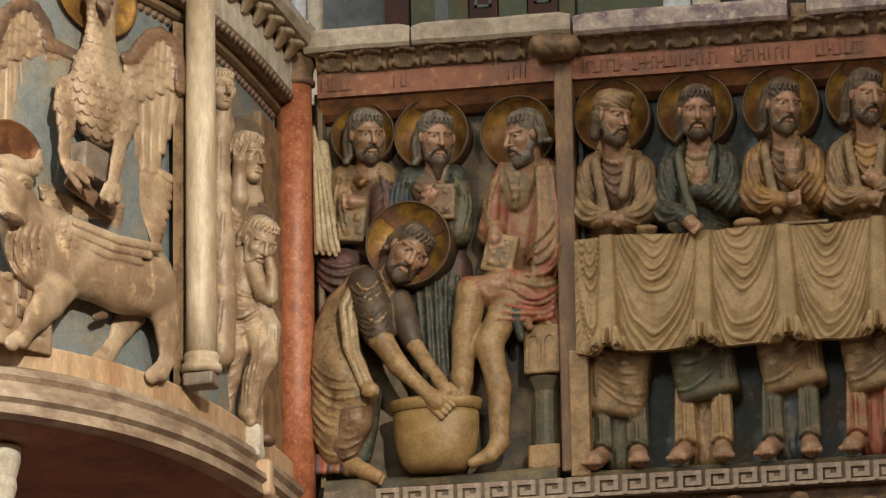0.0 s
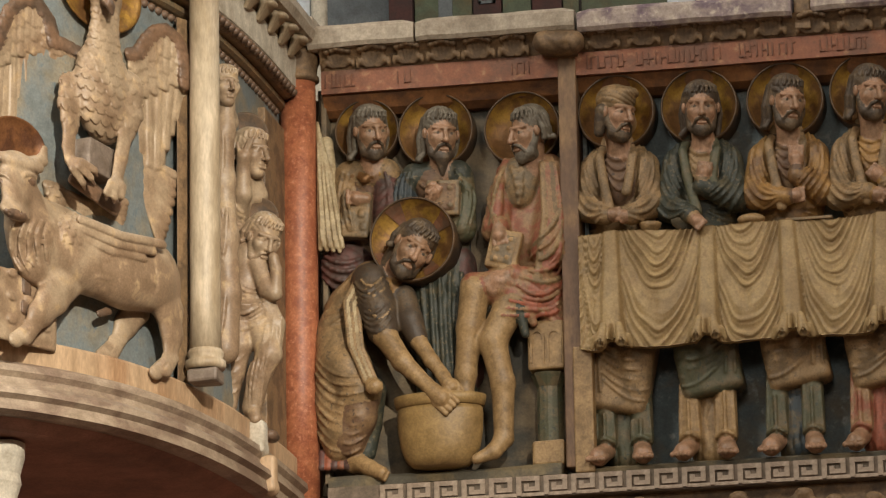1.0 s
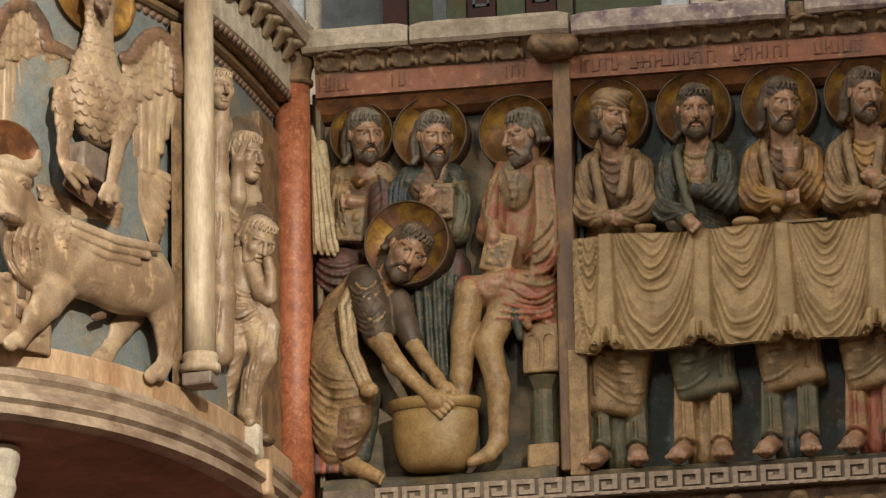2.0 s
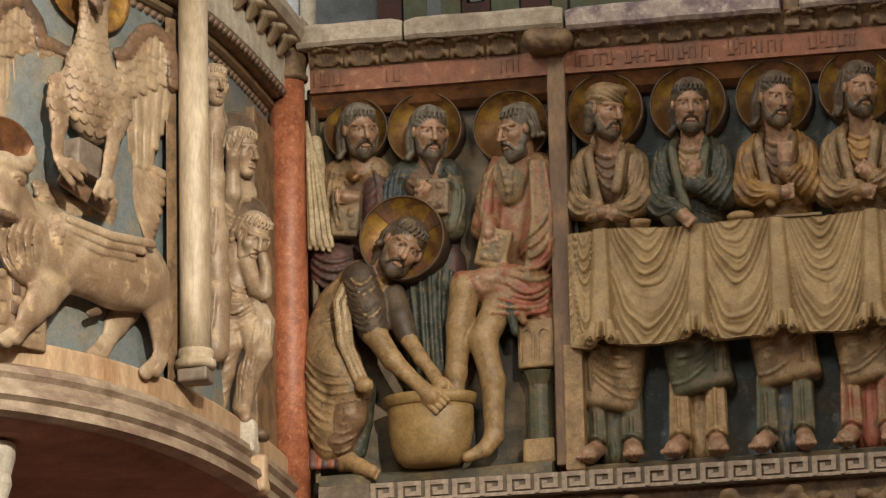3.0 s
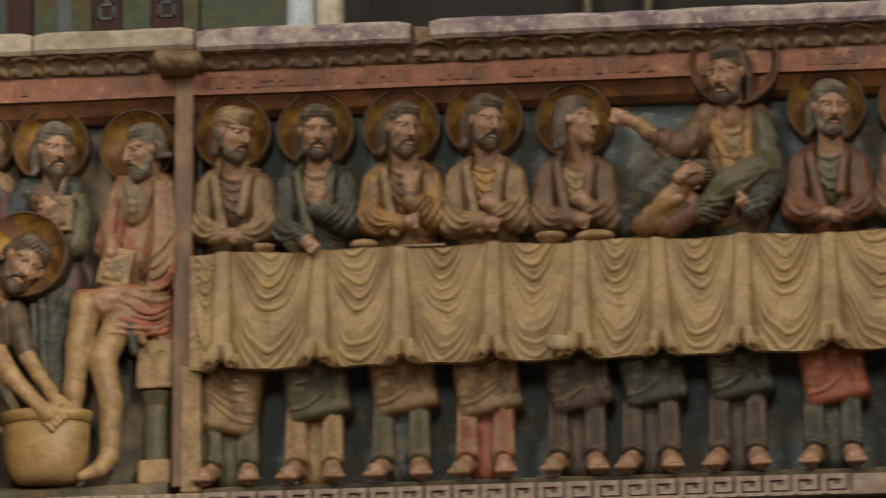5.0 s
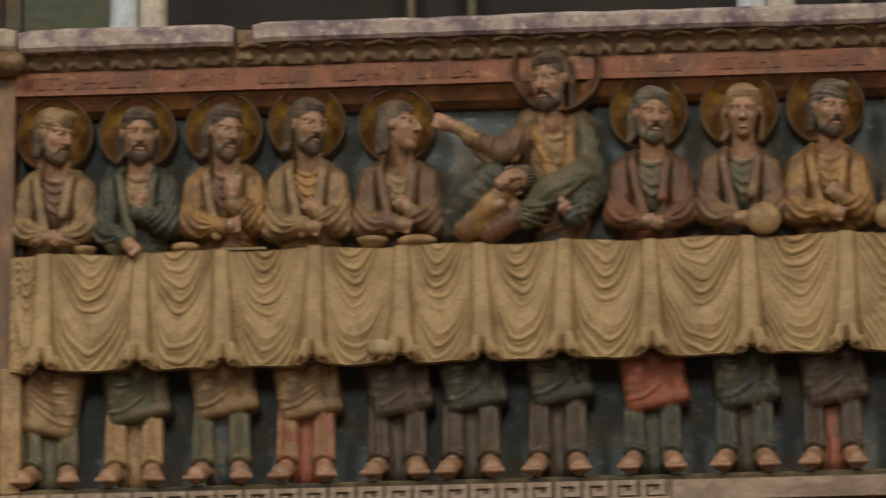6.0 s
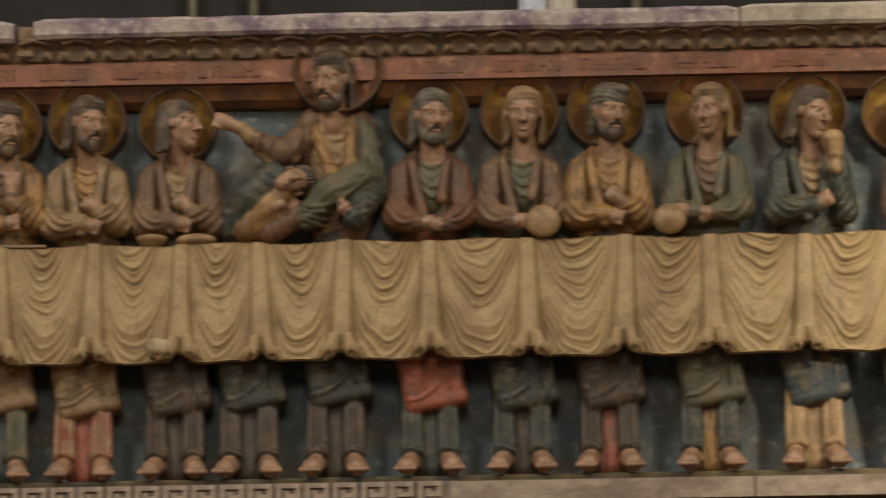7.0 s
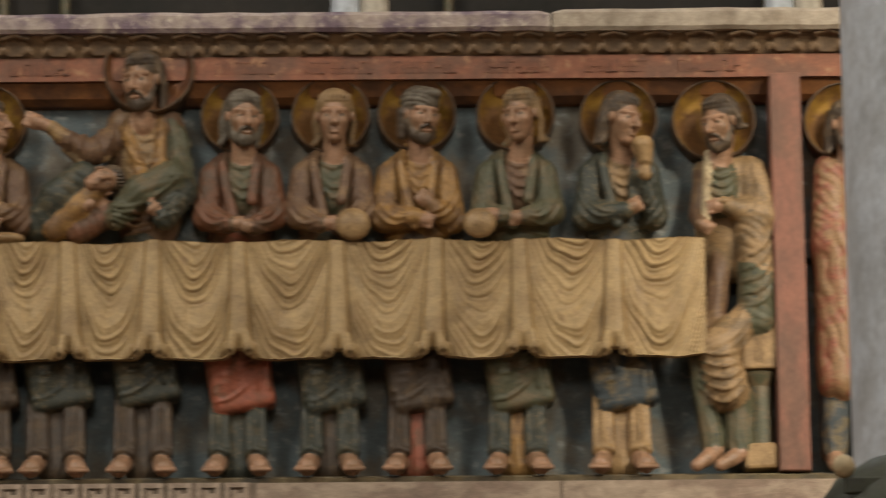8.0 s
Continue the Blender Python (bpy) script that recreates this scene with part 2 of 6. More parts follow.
            R = f[3]
            q = [p[0] * R[0, j] + p[1] * R[1, j] + p[2] * R[2, j] for j in range(3)]
            if f[0] == "ell":
                k0 = np.sqrt(sum((q[j] / f[2][j]) ** 2 for j in range(3)))
                k1 = np.sqrt(sum((q[j] / f[2][j] ** 2) ** 2 for j in range(3))) + 1e-6
                d = k0 * (k0 - 1) / k1
            else:
                w = [np.abs(q[j]) - f[2][j] + f[4] for j in range(3)]
                d = np.sqrt(sum(np.maximum(c, 0) ** 2 for c in w)) + np.minimum(np.maximum(np.maximum(w[0], w[1]), w[2]), 0) - f[4]
        if f[7] and f[7][0] == "scale":  # rows of overlapping rounded feathers, pointing down at an angle
            amp, wide, high, turn = f[7][1:]
            cs, sn = math.cos(radians(turn)), math.sin(radians(turn))
            U, W = (X * cs + Z * sn) / wide, (X * sn - Z * cs) / high
            row = np.floor(W)
            arc = lambda r: np.sqrt(np.maximum(0, 1 - (2 * np.mod(U + 0.5 * np.mod(r, 2), 1) - 1) ** 2))
            over = (W - row) < 0.62 * arc(row - 1)
            t = np.where(over, W - row + 1, W - row)
            d = d - amp * (t / 1.62 - 0.5)
        elif f[7]:
            amp, wl, vec, curve, cx = f[7]
            ph = (vec[0] * X + vec[1] * Y + vec[2] * Z + curve * (X - cx) ** 2) / wl
            ph = ph + 0.22 * np.sin(31 * X + 23 * Z + 9 * f[1][2]) + 0.14 * np.sin(67 * Z - 41 * X + 5 * f[1][0])
            deep = 0.70 + 0.25 * np.sin(37 * X - 29 * Z + 40 * f[1][0])
            d = d - amp * deep * (np.abs(np.sin(math.pi * ph)) ** 0.6 - 0.6)
        return d

    def ridge(self, pts, r=0.0055, mat=None, end=0.6, k=0.004, steps=9, lift=0.2, only=False, cut=False):
        """A raised fold along points (x, h), laid on the front of what is carved so far."""
        base = [f for i, f in enumerate(self.forms) if i not in self.laid]
        p = np.array(pts, float)
        u = np.linspace(0, len(p) - 1, steps)
        i = np.clip(u.astype(int), 0, len(p) - 2)
        if len(p) == 3:  # a smooth curve through three points
            w = (u / 2)[:, None]
            mid = 2 * p[1] - 0.5 * (p[0] + p[2])
            q = (1 - w) ** 2 * p[0] + 2 * w * (1 - w) * mid + w ** 2 * p[2]
        else:
            q = p[i] + (p[i + 1] - p[i]) * (u - i)[:, None]
        near_y = min(f[1][1] for f in base)
        ys = np.linspace(near_y - 0.14, near_y + 0.14, 71)
        X, Y, Z = q[:, 0][:, None], ys[None, :], q[:, 1][:, None]
        D, S = np.full((len(q), 71), 9.0), np.zeros((len(q), 71), int)
        for f in base:
            if f[9]:
                continue
            d = self.dist(f, X, Y, Z)
            near = d < D
            D, S = np.where(near, d, D), np.where(near, f[5], S)
        hit = D < 0.002
        first = np.argmax(hit, 1)
        ok = hit.any(1)
        if only:
            ok &= S[np.arange(len(q)), first] == self.slot(mat)
        out, last = [], None
        for n in range(len(q)):
            if ok[n]:
                m = self.mats[S[n, first[n]]] if mat is None else mat
                here = (q[n, 0], ys[first[n]] - lift * r, q[n, 1])
                if last is not None and abs(last[1] - here[1]) < 0.045:
                    t = n / (len(q) - 1)
                    w = math.sin(math.pi * min(1, max(0, t))) * (1 - end) + end
                    self.laid.add(len(self.forms))
                    self.cap(last, here, r * w, r * w, m, k, cut=cut)
                last = here
            else:
                last = None
        return self

    def folds(self, a, b, n, r=0.006, mat=None, end=0.45):
        """A sheaf of n folds from the curve a to the curve b, with sunk lines between them."""
        a, b = np.array(a, float), np.array(b, float)
        for i in range(n):
            t = i / max(1, n - 1)
            self.ridge(a + (b - a) * t, r * (0.85 + 0.3 * math.sin(2.1 * i + 40 * a[0, 0]) ** 2), mat, end, 0.0022, only=mat is not None)
            if i < n - 1 and r > 0.0055:
                self.ridge(a + (b - a) * (t + 0.5 / (n - 1)), r * 0.5, mat, end, 0.003, lift=0.35, only=mat is not None, cut=True)
        return self

    def field(self):
        lo, hi = np.full(3, 9e9), np.full(3, -9e9)
        spans = []
        for f in self.forms:
            if f[0] == "cap":
                r = max(f[3], f[4]) * np.array([1, max(1, f[8]), 1])
                a, b = np.minimum(f[1], f[2]) - r, np.maximum(f[1], f[2]) + r
            else:
                e = np.abs(f[3]) @ f[2] if f[0] == "box" else np.sqrt((f[3] ** 2) @ (f[2] ** 2))
                a, b = f[1] - e, f[1] + e
            pad = 0.012 + (0 if not f[7] else f[7][1] if f[7][0] == "scale" else f[7][0])
            spans.append((a - pad, b + pad))
            if not f[9]:
                lo, hi = np.minimum(lo, a), np.maximum(hi, b)
        v = self.vox
        lo, hi = lo - 3 * v - 0.008, hi + 3 * v + 0.008
        hi[1] = min(hi[1], self.back + 1.5 * v)
        n = np.ceil((hi - lo) / v).astype(int) + 1
        ax = [(lo[i] + v * np.arange(n[i])).astype(np.float32) for i in range(3)]
        F = np.full(n, 0.05, np.float32)
        S = np.zeros(n, np.int8)
        for f, (a, b) in zip(self.forms, spans):
            i0 = np.clip(np.floor((a - lo) / v).astype(int), 0, n)
            i1 = np.clip(np.ceil((b - lo) / v).astype(int) + 1, 0, n)
            if (i1 <= i0).any():
                continue
            sl = tuple(slice(p, q) for p, q in zip(i0, i1))
            X, Y, Z = ax[0][sl[0]][:, None, None], ax[1][sl[1]][None, :, None], ax[2][sl[2]][None, None, :]
            d = self.dist(f, X, Y, Z)
            old, k = F[sl], f[6]
            if f[9]:
                F[sl] = np.maximum(old, -d)
                continue
            near = d < old
            S[sl] = np.where(near, f[5], S[sl])
            h = np.clip(0.5 + 0.5 * (old - d) / k, 0, 1)
            F[sl] = old * (1 - h) + d * h - k * h * (1 - h)
        F[:, ax[1] > self.back, :] = 0.02
        F[0], F[-1], F[:, 0], F[:, -1], F[:, :, 0], F[:, :, -1] = (0.02,) * 6
        return F, S, lo

    def mesh(self):
        F, S, lo = self.field()
        v = self.vox
        s = F < 0
        c = [(i, j, k) for i in (0, 1) for j in (0, 1) for k in (0, 1)]
        sub = lambda A, o: A[o[0]:A.shape[0] - 1 + o[0], o[1]:A.shape[1] - 1 + o[1], o[2]:A.shape[2] - 1 + o[2]]
        cnt = sum(sub(s, o).astype(np.int8) for o in c)
        act = (cnt > 0) & (cnt < 8)
        ids = np.full(act.shape, -1, np.int64)
        cells = np.argwhere(act)
        ids[act] = np.arange(len(cells))
        pos, num = np.zeros((len(cells), 3)), np.zeros(len(cells))
        for a in c:
            for axis in range(3):
                if a[axis]:
                    continue
                b = list(a)
                b[axis] = 1
                fa = F[tuple((cells + a).T)]
                fb = F[tuple((cells + b).T)]
                x = (fa < 0) != (fb < 0)
                t = np.where(x, fa / np.where(x, fa - fb, 1), 0)
                p = np.tile(np.array(a, float), (len(cells), 1))
                p[:, axis] += t
                pos += p * x[:, None]
                num += x
        pos = lo + v * (cells + pos / num[:, None])
        faces, slots = [], []
        for axis in range(3):
            u, w = [(1, 2), (2, 0), (0, 1)][axis]
            n = list(F.shape)
            a = [slice(1, -1)] * 3
            b = [slice(1, -1)] * 3
            a[axis], b[axis] = slice(0, n[axis] - 1), slice(1, n[axis])
            sa, sb = s[tuple(a)], s[tuple(b)]
            e = np.argwhere(sa != sb)
            if not len(e):
                continue
            flip = ~sa[tuple(e.T)]
            base = e.copy()
            base[:, u] += 1
            base[:, w] += 1
            q = []
            for du, dw in ((-1, -1), (0, -1), (0, 0), (-1, 0)):
                g = base.copy()
                g[:, u] += du
                g[:, w] += dw
                q.append(ids[tuple(g.T)])
            q = np.stack(q, 1)
            q[flip] = q[flip][:, ::-1]
            faces.append(q)
            inside = base.copy()
            inside[flip, axis] += 1
            slots.append(S[tuple(inside.T)])
        return pos, np.concatenate(faces), np.concatenate(slots)

    def build(self, name, label, category, group=""):
        pos, faces, slots = self.mesh()
        for h in self.extra:
            p, q, r = h.mesh()
            faces, slots = np.concatenate([faces, q + len(pos)]), np.concatenate([slots, r])
            pos = np.concatenate([pos, p])
        if abs(self.back - 0.103) < 1e-6:  # what lies inside the slab behind the relief is left off
            inside = pos[:, 1] > np.where((pos[:, 0] < -2.05) | (pos[:, 2] > 0.605), 0.060, 0.0995)
            keep = ~inside[faces].all(1)
            faces, slots = faces[keep], slots[keep]
            used, back_to = np.unique(faces, return_inverse=True)
            pos, faces = pos[used], back_to.reshape(faces.shape)
        pos[:, 2] += BASE
        me = bpy.data.meshes.new(name)
        me.vertices.add(len(pos))
        me.vertices.foreach_set("co", pos.astype(np.float32).ravel())
        me.loops.add(faces.size)
        me.loops.foreach_set("vertex_index", faces.astype(np.int32).ravel())
        me.polygons.add(len(faces))
        me.polygons.foreach_set("loop_start", np.arange(0, faces.size, 4, dtype=np.int32))
        me.polygons.foreach_set("loop_total", np.full(len(faces), 4, np.int32))
        for m in self.mats:
            me.materials.append(M[m])
        me.polygons.foreach_set("material_index", slots.astype(np.int32))
        me.polygons.foreach_set("use_smooth", np.ones(len(faces), bool))
        me.update(calc_edges=True)
        me.validate()
        return tagged(new(name, me), label, category, group)


def spin(yaw=0.0, tilt=0.0, nod=0.0):
    """yaw turns to the picture's right, tilt leans the crown right, nod drops the chin."""
    return np.array((Matrix.Rotation(radians(yaw), 3, "Z") @ Matrix.Rotation(radians(tilt), 3, "Y") @ Matrix.Rotation(radians(nod), 3, "X")))


def head(c, x, y, h, yaw=0, tilt=0, nod=0, hair="hair", beard="hair", skin="skin", long_beard=False, bald=False, wrap=False, size=1.0, locks=True, eye="eye", neck=(0, 0)):
    R = spin(yaw, tilt, nod + 5)
    o = np.array((x, y, h))
    P = lambda *p: tuple(o + R @ (np.array(p) * size))
    r = lambda *p: tuple(np.array(p) * size)
    s = size
    f = c.finer(max(0.0022, c.vox * 0.62))
    f.ell(P(0, 0.012, 0.014), r(0.040, 0.048, 0.052), skin, 0.004, turn=R)
    f.ell(P(0, -0.011, -0.020), r(0.034, 0.036, 0.046), skin, 0.012, turn=R)
    f.ell(P(0, -0.026, -0.057), r(0.018, 0.017, 0.013), skin, 0.014, turn=R)
    for i in (-1, 1):
        f.ell(P(0.021 * i, -0.027, -0.013), r(0.014, 0.014, 0.013), skin, 0.012, turn=R)
        f.cap(P(0.006 * i, -0.0445, 0.0135), P(0.029 * i, -0.030, 0.0135), 0.0058 * s, 0.005 * s, skin, 0.006)
    f.cap(P(0, -0.043, 0.014), P(0, -0.0605, -0.019), 0.0048 * s, 0.0074 * s, skin, 0.005)
    for i in (-1, 1):
        f.ell(P(0.0065 * i, -0.051, -0.0205), r(0.005, 0.006, 0.0045), skin, 0.003, turn=R)
        f.ell(P(0.0180 * i, -0.048, 0.001), r(0.0125, 0.0105, 0.0075), skin, turn=R, cut=True)
    for i in (-1, 1):
        f.ell(P(0.0180 * i, -0.0335, 0.000), r(0.0105, 0.0080, 0.0062), eye, 0.001, turn=R)
        f.ell(P(0.0185 * i, -0.0400, 0.000), r(0.0038, 0.0030, 0.0042), "hair" if eye == "eye" else eye, 0.0005, turn=R)
        for up, z in ((1, 0.0075), (-1, -0.0068)):
            f.chain([P(0.0075 * i, -0.0405, 0.0005 * up), P(0.0175 * i, -0.0415, z), P(0.0290 * i, -0.0330, 0.0005)], 0.0024 * s, 0.0022 * s, skin, 0.0015)
    if beard:
        f.ell(P(0, -0.014, -0.056), r(0.031, 0.031, 0.021), beard, 0.006, (0.002, 0.0075, (1, 0, 0.3), 0, 0), R)
        f.ell(P(0, -0.033, -0.062), r(0.017, 0.014, 0.017), beard, 0.005, (0.002, 0.0075, (1, 0, 0), 0, 0), R)
        for i in (-1, 1):
            f.cap(P(0.035 * i, 0.000, -0.006), P(0.024 * i, -0.018, -0.052), 0.0085 * s, 0.013 * s, beard, 0.006, (0.0018, 0.007, (0.4, 0, 1), 0, 0))
            f.chain([P(0.003 * i, -0.0505, -0.0285), P(0.015 * i, -0.0445, -0.0350), P(0.022 * i, -0.0350, -0.0500)], 0.0042 * s, 0.0036 * s, beard, 0.002)
        if long_beard:
            f.cap(P(0, -0.030, -0.066), P(0.002, -0.030, -0.105), 0.020 * s, 0.007 * s, beard, 0.008, (0.002, 0.007, (1, 0, 0), 0, 0))
    f.cap(P(-0.0095, -0.0440, -0.0345), P(0.0095, -0.0440, -0.0345), 0.0034 * s, mat=skin, k=0.002)
    f.cap(P(-0.0085, -0.0450, -0.0425), P(0.0085, -0.0450, -0.0425), 0.0038 * s, mat=skin, k=0.002)
    f.cap(P(-0.0115, -0.0480, -0.0388), P(0.0115, -0.0480, -0.0388), 0.0013 * s, mat=skin, cut=True)
    strand = (0.0026, 0.0085, (0.9, 0.3, 0.5), 7.0, x)
    if wrap:
        f.ell(P(0, 0.014, 0.034), r(0.049, 0.055, 0.042), hair, 0.004, (0.0045, 0.013, (0.42, 0, 1), 5, x), R)
        f.ell(P(0.012, -0.020, 0.055), r(0.030, 0.024, 0.016), hair, 0.006, (0.003, 0.009, (1, 0, 0.8), 0, 0), R)
        f.cap(P(-0.044, 0.01, 0.0), P(-0.042, 0.014, -0.055), 0.018 * s, 0.014 * s, "hair", 0.006, strand)
    elif bald:
        for i in (-1, 1):
            f.cap(P(0.040 * i, 0.008, 0.022), P(0.040 * i, 0.012, -0.030), 0.014 * s, 0.012 * s, hair, 0.004, strand)
        f.ell(P(0, 0.035, 0.01), r(0.046, 0.038, 0.05), hair, 0.006, strand, R)
    else:
        f.ell(P(0, 0.0175, 0.027), r(0.0460, 0.0500, 0.0470), hair, 0.002, strand, R)
        for i in range(-4, 5):
            a = 0.29 * i
            f.chain([P(0.024 * math.sin(a), 0.004 - 0.022 * math.cos(a), 0.064), P(0.040 * math.sin(a + 0.10), 0.014 - 0.046 * math.cos(a), 0.052), P(0.043 * math.sin(a + 0.02), 0.014 - 0.049 * math.cos(a), 0.040 + 0.003 * math.sin(3.1 * i))], 0.0038 * s, 0.0034 * s, hair, 0.0040)
        for i in (-1, 1):
            end = -0.070 if locks else -0.022
            for j in range(3):
                w = 0.005 * math.sin(2.0 * j + i)
                f.chain([P(0.040 * i, 0.008 + 0.012 * j, 0.036), P((0.046 + w) * i, 0.014 + 0.012 * j, 0.4 * end + 0.012), P((0.041 + w) * i, 0.018 + 0.012 * j, 0.75 * end), P((0.047 - w) * i, 0.016 + 0.012 * j, end)], 0.0075 * s, 0.0080 * s, hair, 0.0012)
    for i in (-1, 1):
        f.ell(P(0.0445 * i, -0.004, -0.002), r(0.006, 0.009, 0.014), skin, 0.002, turn=R)
    c.cap(P(0, 0.012, -0.04), (x + neck[0], y + 0.040, h - 0.105 * s + neck[1]), 0.027 * s, 0.031 * s, skin, 0.008)


def halo(x, h, r, y=0.062, ring="rim", label="", depth=0.03, dish="gold"):
    """A dished gilded disc with a raised dark rim, fixed to the slab behind a head."""
    ob = empty("halo", (x, y, BASE + h))
    bm = bmesh.new()
    seg, rows = 56, []
    for rad, yy in ((0.0, 0.036), (r * 0.35, 0.034), (r * 0.65, 0.025), (r * 0.85, 0.010), (r * 0.945, -0.002)):
        rows.append([bm.verts.new((rad * math.cos(a), yy, rad * math.sin(a))) for a in np.linspace(0, 2 * math.pi, seg, endpoint=False)] if rad else [bm.verts.new((0, yy, 0))])
    for i in range(seg):
        j = (i + 1) % seg
        bm.faces.new((rows[0][0], rows[1][i], rows[1][j]))
        for a, c in zip(rows[1:], rows[2:]):
            bm.faces.new((a[i], c[i], c[j], a[j]))
    part("dish", bm, M[dish], ob, smooth=True)
    bm = bmesh.new()
    prof = ((r * 0.94, 0.001), (r * 0.945, -0.005), (r * 0.965, -0.007), (r * 0.99, -0.006), (r, 0.0), (r, depth), (r * 0.94, depth))
    rows = [[bm.verts.new((rad * math.cos(a), yy, rad * math.sin(a))) for a in np.linspace(0, 2 * math.pi, seg, endpoint=False)] for rad, yy in prof]
    for a, c in zip(rows, rows[1:] + rows[:1]):
        for i in range(seg):
            bm.faces.new((a[i], a[(i + 1) % seg], c[(i + 1) % seg], c[i]))
    part("rim", bm, M[ring], ob, "dark brown raised rim", True)
    for v in ob.children:
        v.data.shade_smooth()
    return tagged(ob, label or "round halo with worn gilding and a dark rim", "halo", "halos behind the carved heads")


# ---- the church round it ----
def wall_box(name, lo, hi, mat, label="", category="wall"):
    return tagged(block(name, lo, hi, mat, bevel=0), label, category, kind="structure")


wall_box("ground", (-9, -24, -0.3), (9, 16, 0), M["pavement"], "worn red and grey stone church floor", "floor")
wall_box("wall_south", (-9.4, -24, 0), (-9, 16, 15), M["brick"])
wall_box("wall_north", (9, -24, 0), (9.4, 16, 15), M["brick"])
wall_box("wall_west", (-9.4, -24.4, 0), (9.4, -24, 15), M["brick"])
wall_box("wall_east", (-9.4, 9, 0), (9.4, 9.4, 15), M["choir_gloom"], "far wall of the choir, near-black for the unlit depth")
wall_box("ceiling", (-9.4, -24.4, 15), (9.4, 16.4, 15.4), M["brick"], "dim brick vault far above", "ceiling")

# ---- the carved parapet ----
X0, X1 = -2.74, 1.62
wall_box("parapet_core", (X0, 0.14, BASE - 0.30), (X1, 0.34, BASE + 1.185), M["brick"])
tagged(block("back_slab", (X0, 0.055, BASE), (-2.05, 0.139, BASE + 1.10), M["slab_warm"]), "brown painted ground of the washing relief", "relief slab", kind="structure")
tagged(block("lower_slab", (-2.048, 0.104, BASE), (X1, 0.139, BASE + 0.598), M["slab"]), "dark blue painted ground under the supper table", "relief slab", kind="structure")
tagged(block("back_slab", (-2.048, 0.055, BASE + 0.60), (X1, 0.139, BASE + 1.10), M["slab"]), "blue painted ground of the supper relief", "relief slab", kind="structure")
tagged(extrude_x("ledge", [(-0.035, 0.0), (-0.038, 0.012), (-0.02, 0.020), (0.103, 0.022), (0.103, 0.0)], -2.03, X1, M["ledge"]), "olive stone ledge under the carved feet", "ledge", kind="structure")
tagged(extrude_x("ledge", [(-0.045, 0.0), (-0.050, 0.018), (-0.035, 0.030), (0.069, 0.034), (0.069, 0.0)], -2.70, -2.09, M["ledge"], rough=0.006), "rough-edged ochre ledge under the washing scene", "ledge", kind="structure")
key_band = tagged(extrude_x("key_band", [(-0.052, -0.056), (-0.052, -0.001), (0.139, -0.001), (0.139, -0.056)], -2.70, X1, M["keydark"]), "stone band carved with a key pattern", "band", kind="structure")
tagged(extrude_x("frieze_ground", [(-0.02, -0.30), (-0.02, -0.057), (0.139, -0.057), (0.139, -0.30)], X0, X1, M["leaf"]), "brown carved frieze below the key band", "frieze", kind="structure")
# soffit, inscription band, cornice
tagged(extrude_x("soffit_moulding", [(0.03, 1.022), (0.006, 1.036), (-0.020, 1.070), (0.139, 1.070), (0.139, 1.018)], X0 + 0.03, X1, M["soffit"]), "orange painted slanting moulding over the reliefs", "moulding", kind="structure")
inscription_band = tagged(extrude_x("inscription_band", [(-0.034, 1.071), (-0.038, 1.132), (0.139, 1.132), (0.139, 1.071)], X0 + 0.03, X1, M["band"]), "red painted band with dark lettering", "band", kind="structure")
cornice = tagged(extrude_x("cornice", [(-0.036, 1.133), (-0.040, 1.140), (-0.050, 1.165), (-0.070, 1.186), (0.139, 1.186), (0.139, 1.133)], X0 + 0.03, X1, M["leaf"]), "brown carved leaf cornice", "cornice", kind="structure")


def coping_stone(x0, x1, top, mat, label, low=1.187):
    bm = bmesh.new()
    k = max(3, int((x1 - x0) / 0.03))
    prof = ((-0.086, low), (-0.094, low + 0.01), (-0.094, top - 0.012), (-0.084, top), (0.36, top), (0.36, low))
    rows = []
    for i in range(k + 1):
        x = x0 + (x1 - x0) * i / k
        end = 0.006 if i in (0, k) else 0.0
        rows.append([bm.verts.new(Vector((x, y + end, BASE + h - (end if h == top else 0))) + noise.noise_vector(Vector((x * 11, y * 13, h * 17))) * 0.003) for y, h in prof])
    for a, c in zip(rows, rows[1:]):
        for j in range(6):
            bm.faces.new((a[j], a[(j + 1) % 6], c[(j + 1) % 6], c[j]))
    bm.faces.new(rows[0])
    bm.faces.new(rows[-1][::-1])
    return tagged(part("coping_stone", bm, M[mat]), label, "coping stone", "coping stones on the parapet", "structure")


coping_stone(-2.735, -2.450, 1.248, "coping", "grey-beige coping stone, worn edge")
coping_stone(-2.444, -2.022, 1.247, "coping", "long grey-beige coping stone")
coping_stone(-2.014, -1.456, 1.240, "coping_violet", "coping stone with violet stains", 1.180)
coping_stone(-1.404, 0.412, 1.242, "coping_violet", "very long violet-stained coping stone", 1.188)
coping_stone(0.417, X1, 1.246, "coping", "beige coping stone beside the pier")

tagged(block("coping_key", (-1.452, -0.060, BASE + 1.150), (-1.408, 0.30, BASE + 1.232), M["leaf"], wobble=0.004), "brown carved key between two coping stones", "coping key", kind="structure")

# posts between the scenes
tagged(block("relief_post", (-2.078, -0.040, BASE + 0.02), (-2.030, 0.054, BASE + 1.128), M["post"], wobble=0.002), "brown painted post between two reliefs", "post", kind="structure")
tagged(block("relief_post", (0.972, -0.040, BASE + 0.022), (1.052, 0.054, BASE + 1.070), M["post_red"], wobble=0.002), "red-brown painted post at the supper's end", "post", kind="structure")
tagged(block("relief_post", (-2.026, 0.02, BASE + 0.022), (-2.014, 0.054, BASE + 1.0), M["slab"]), "narrow inner post", "post", kind="structure")
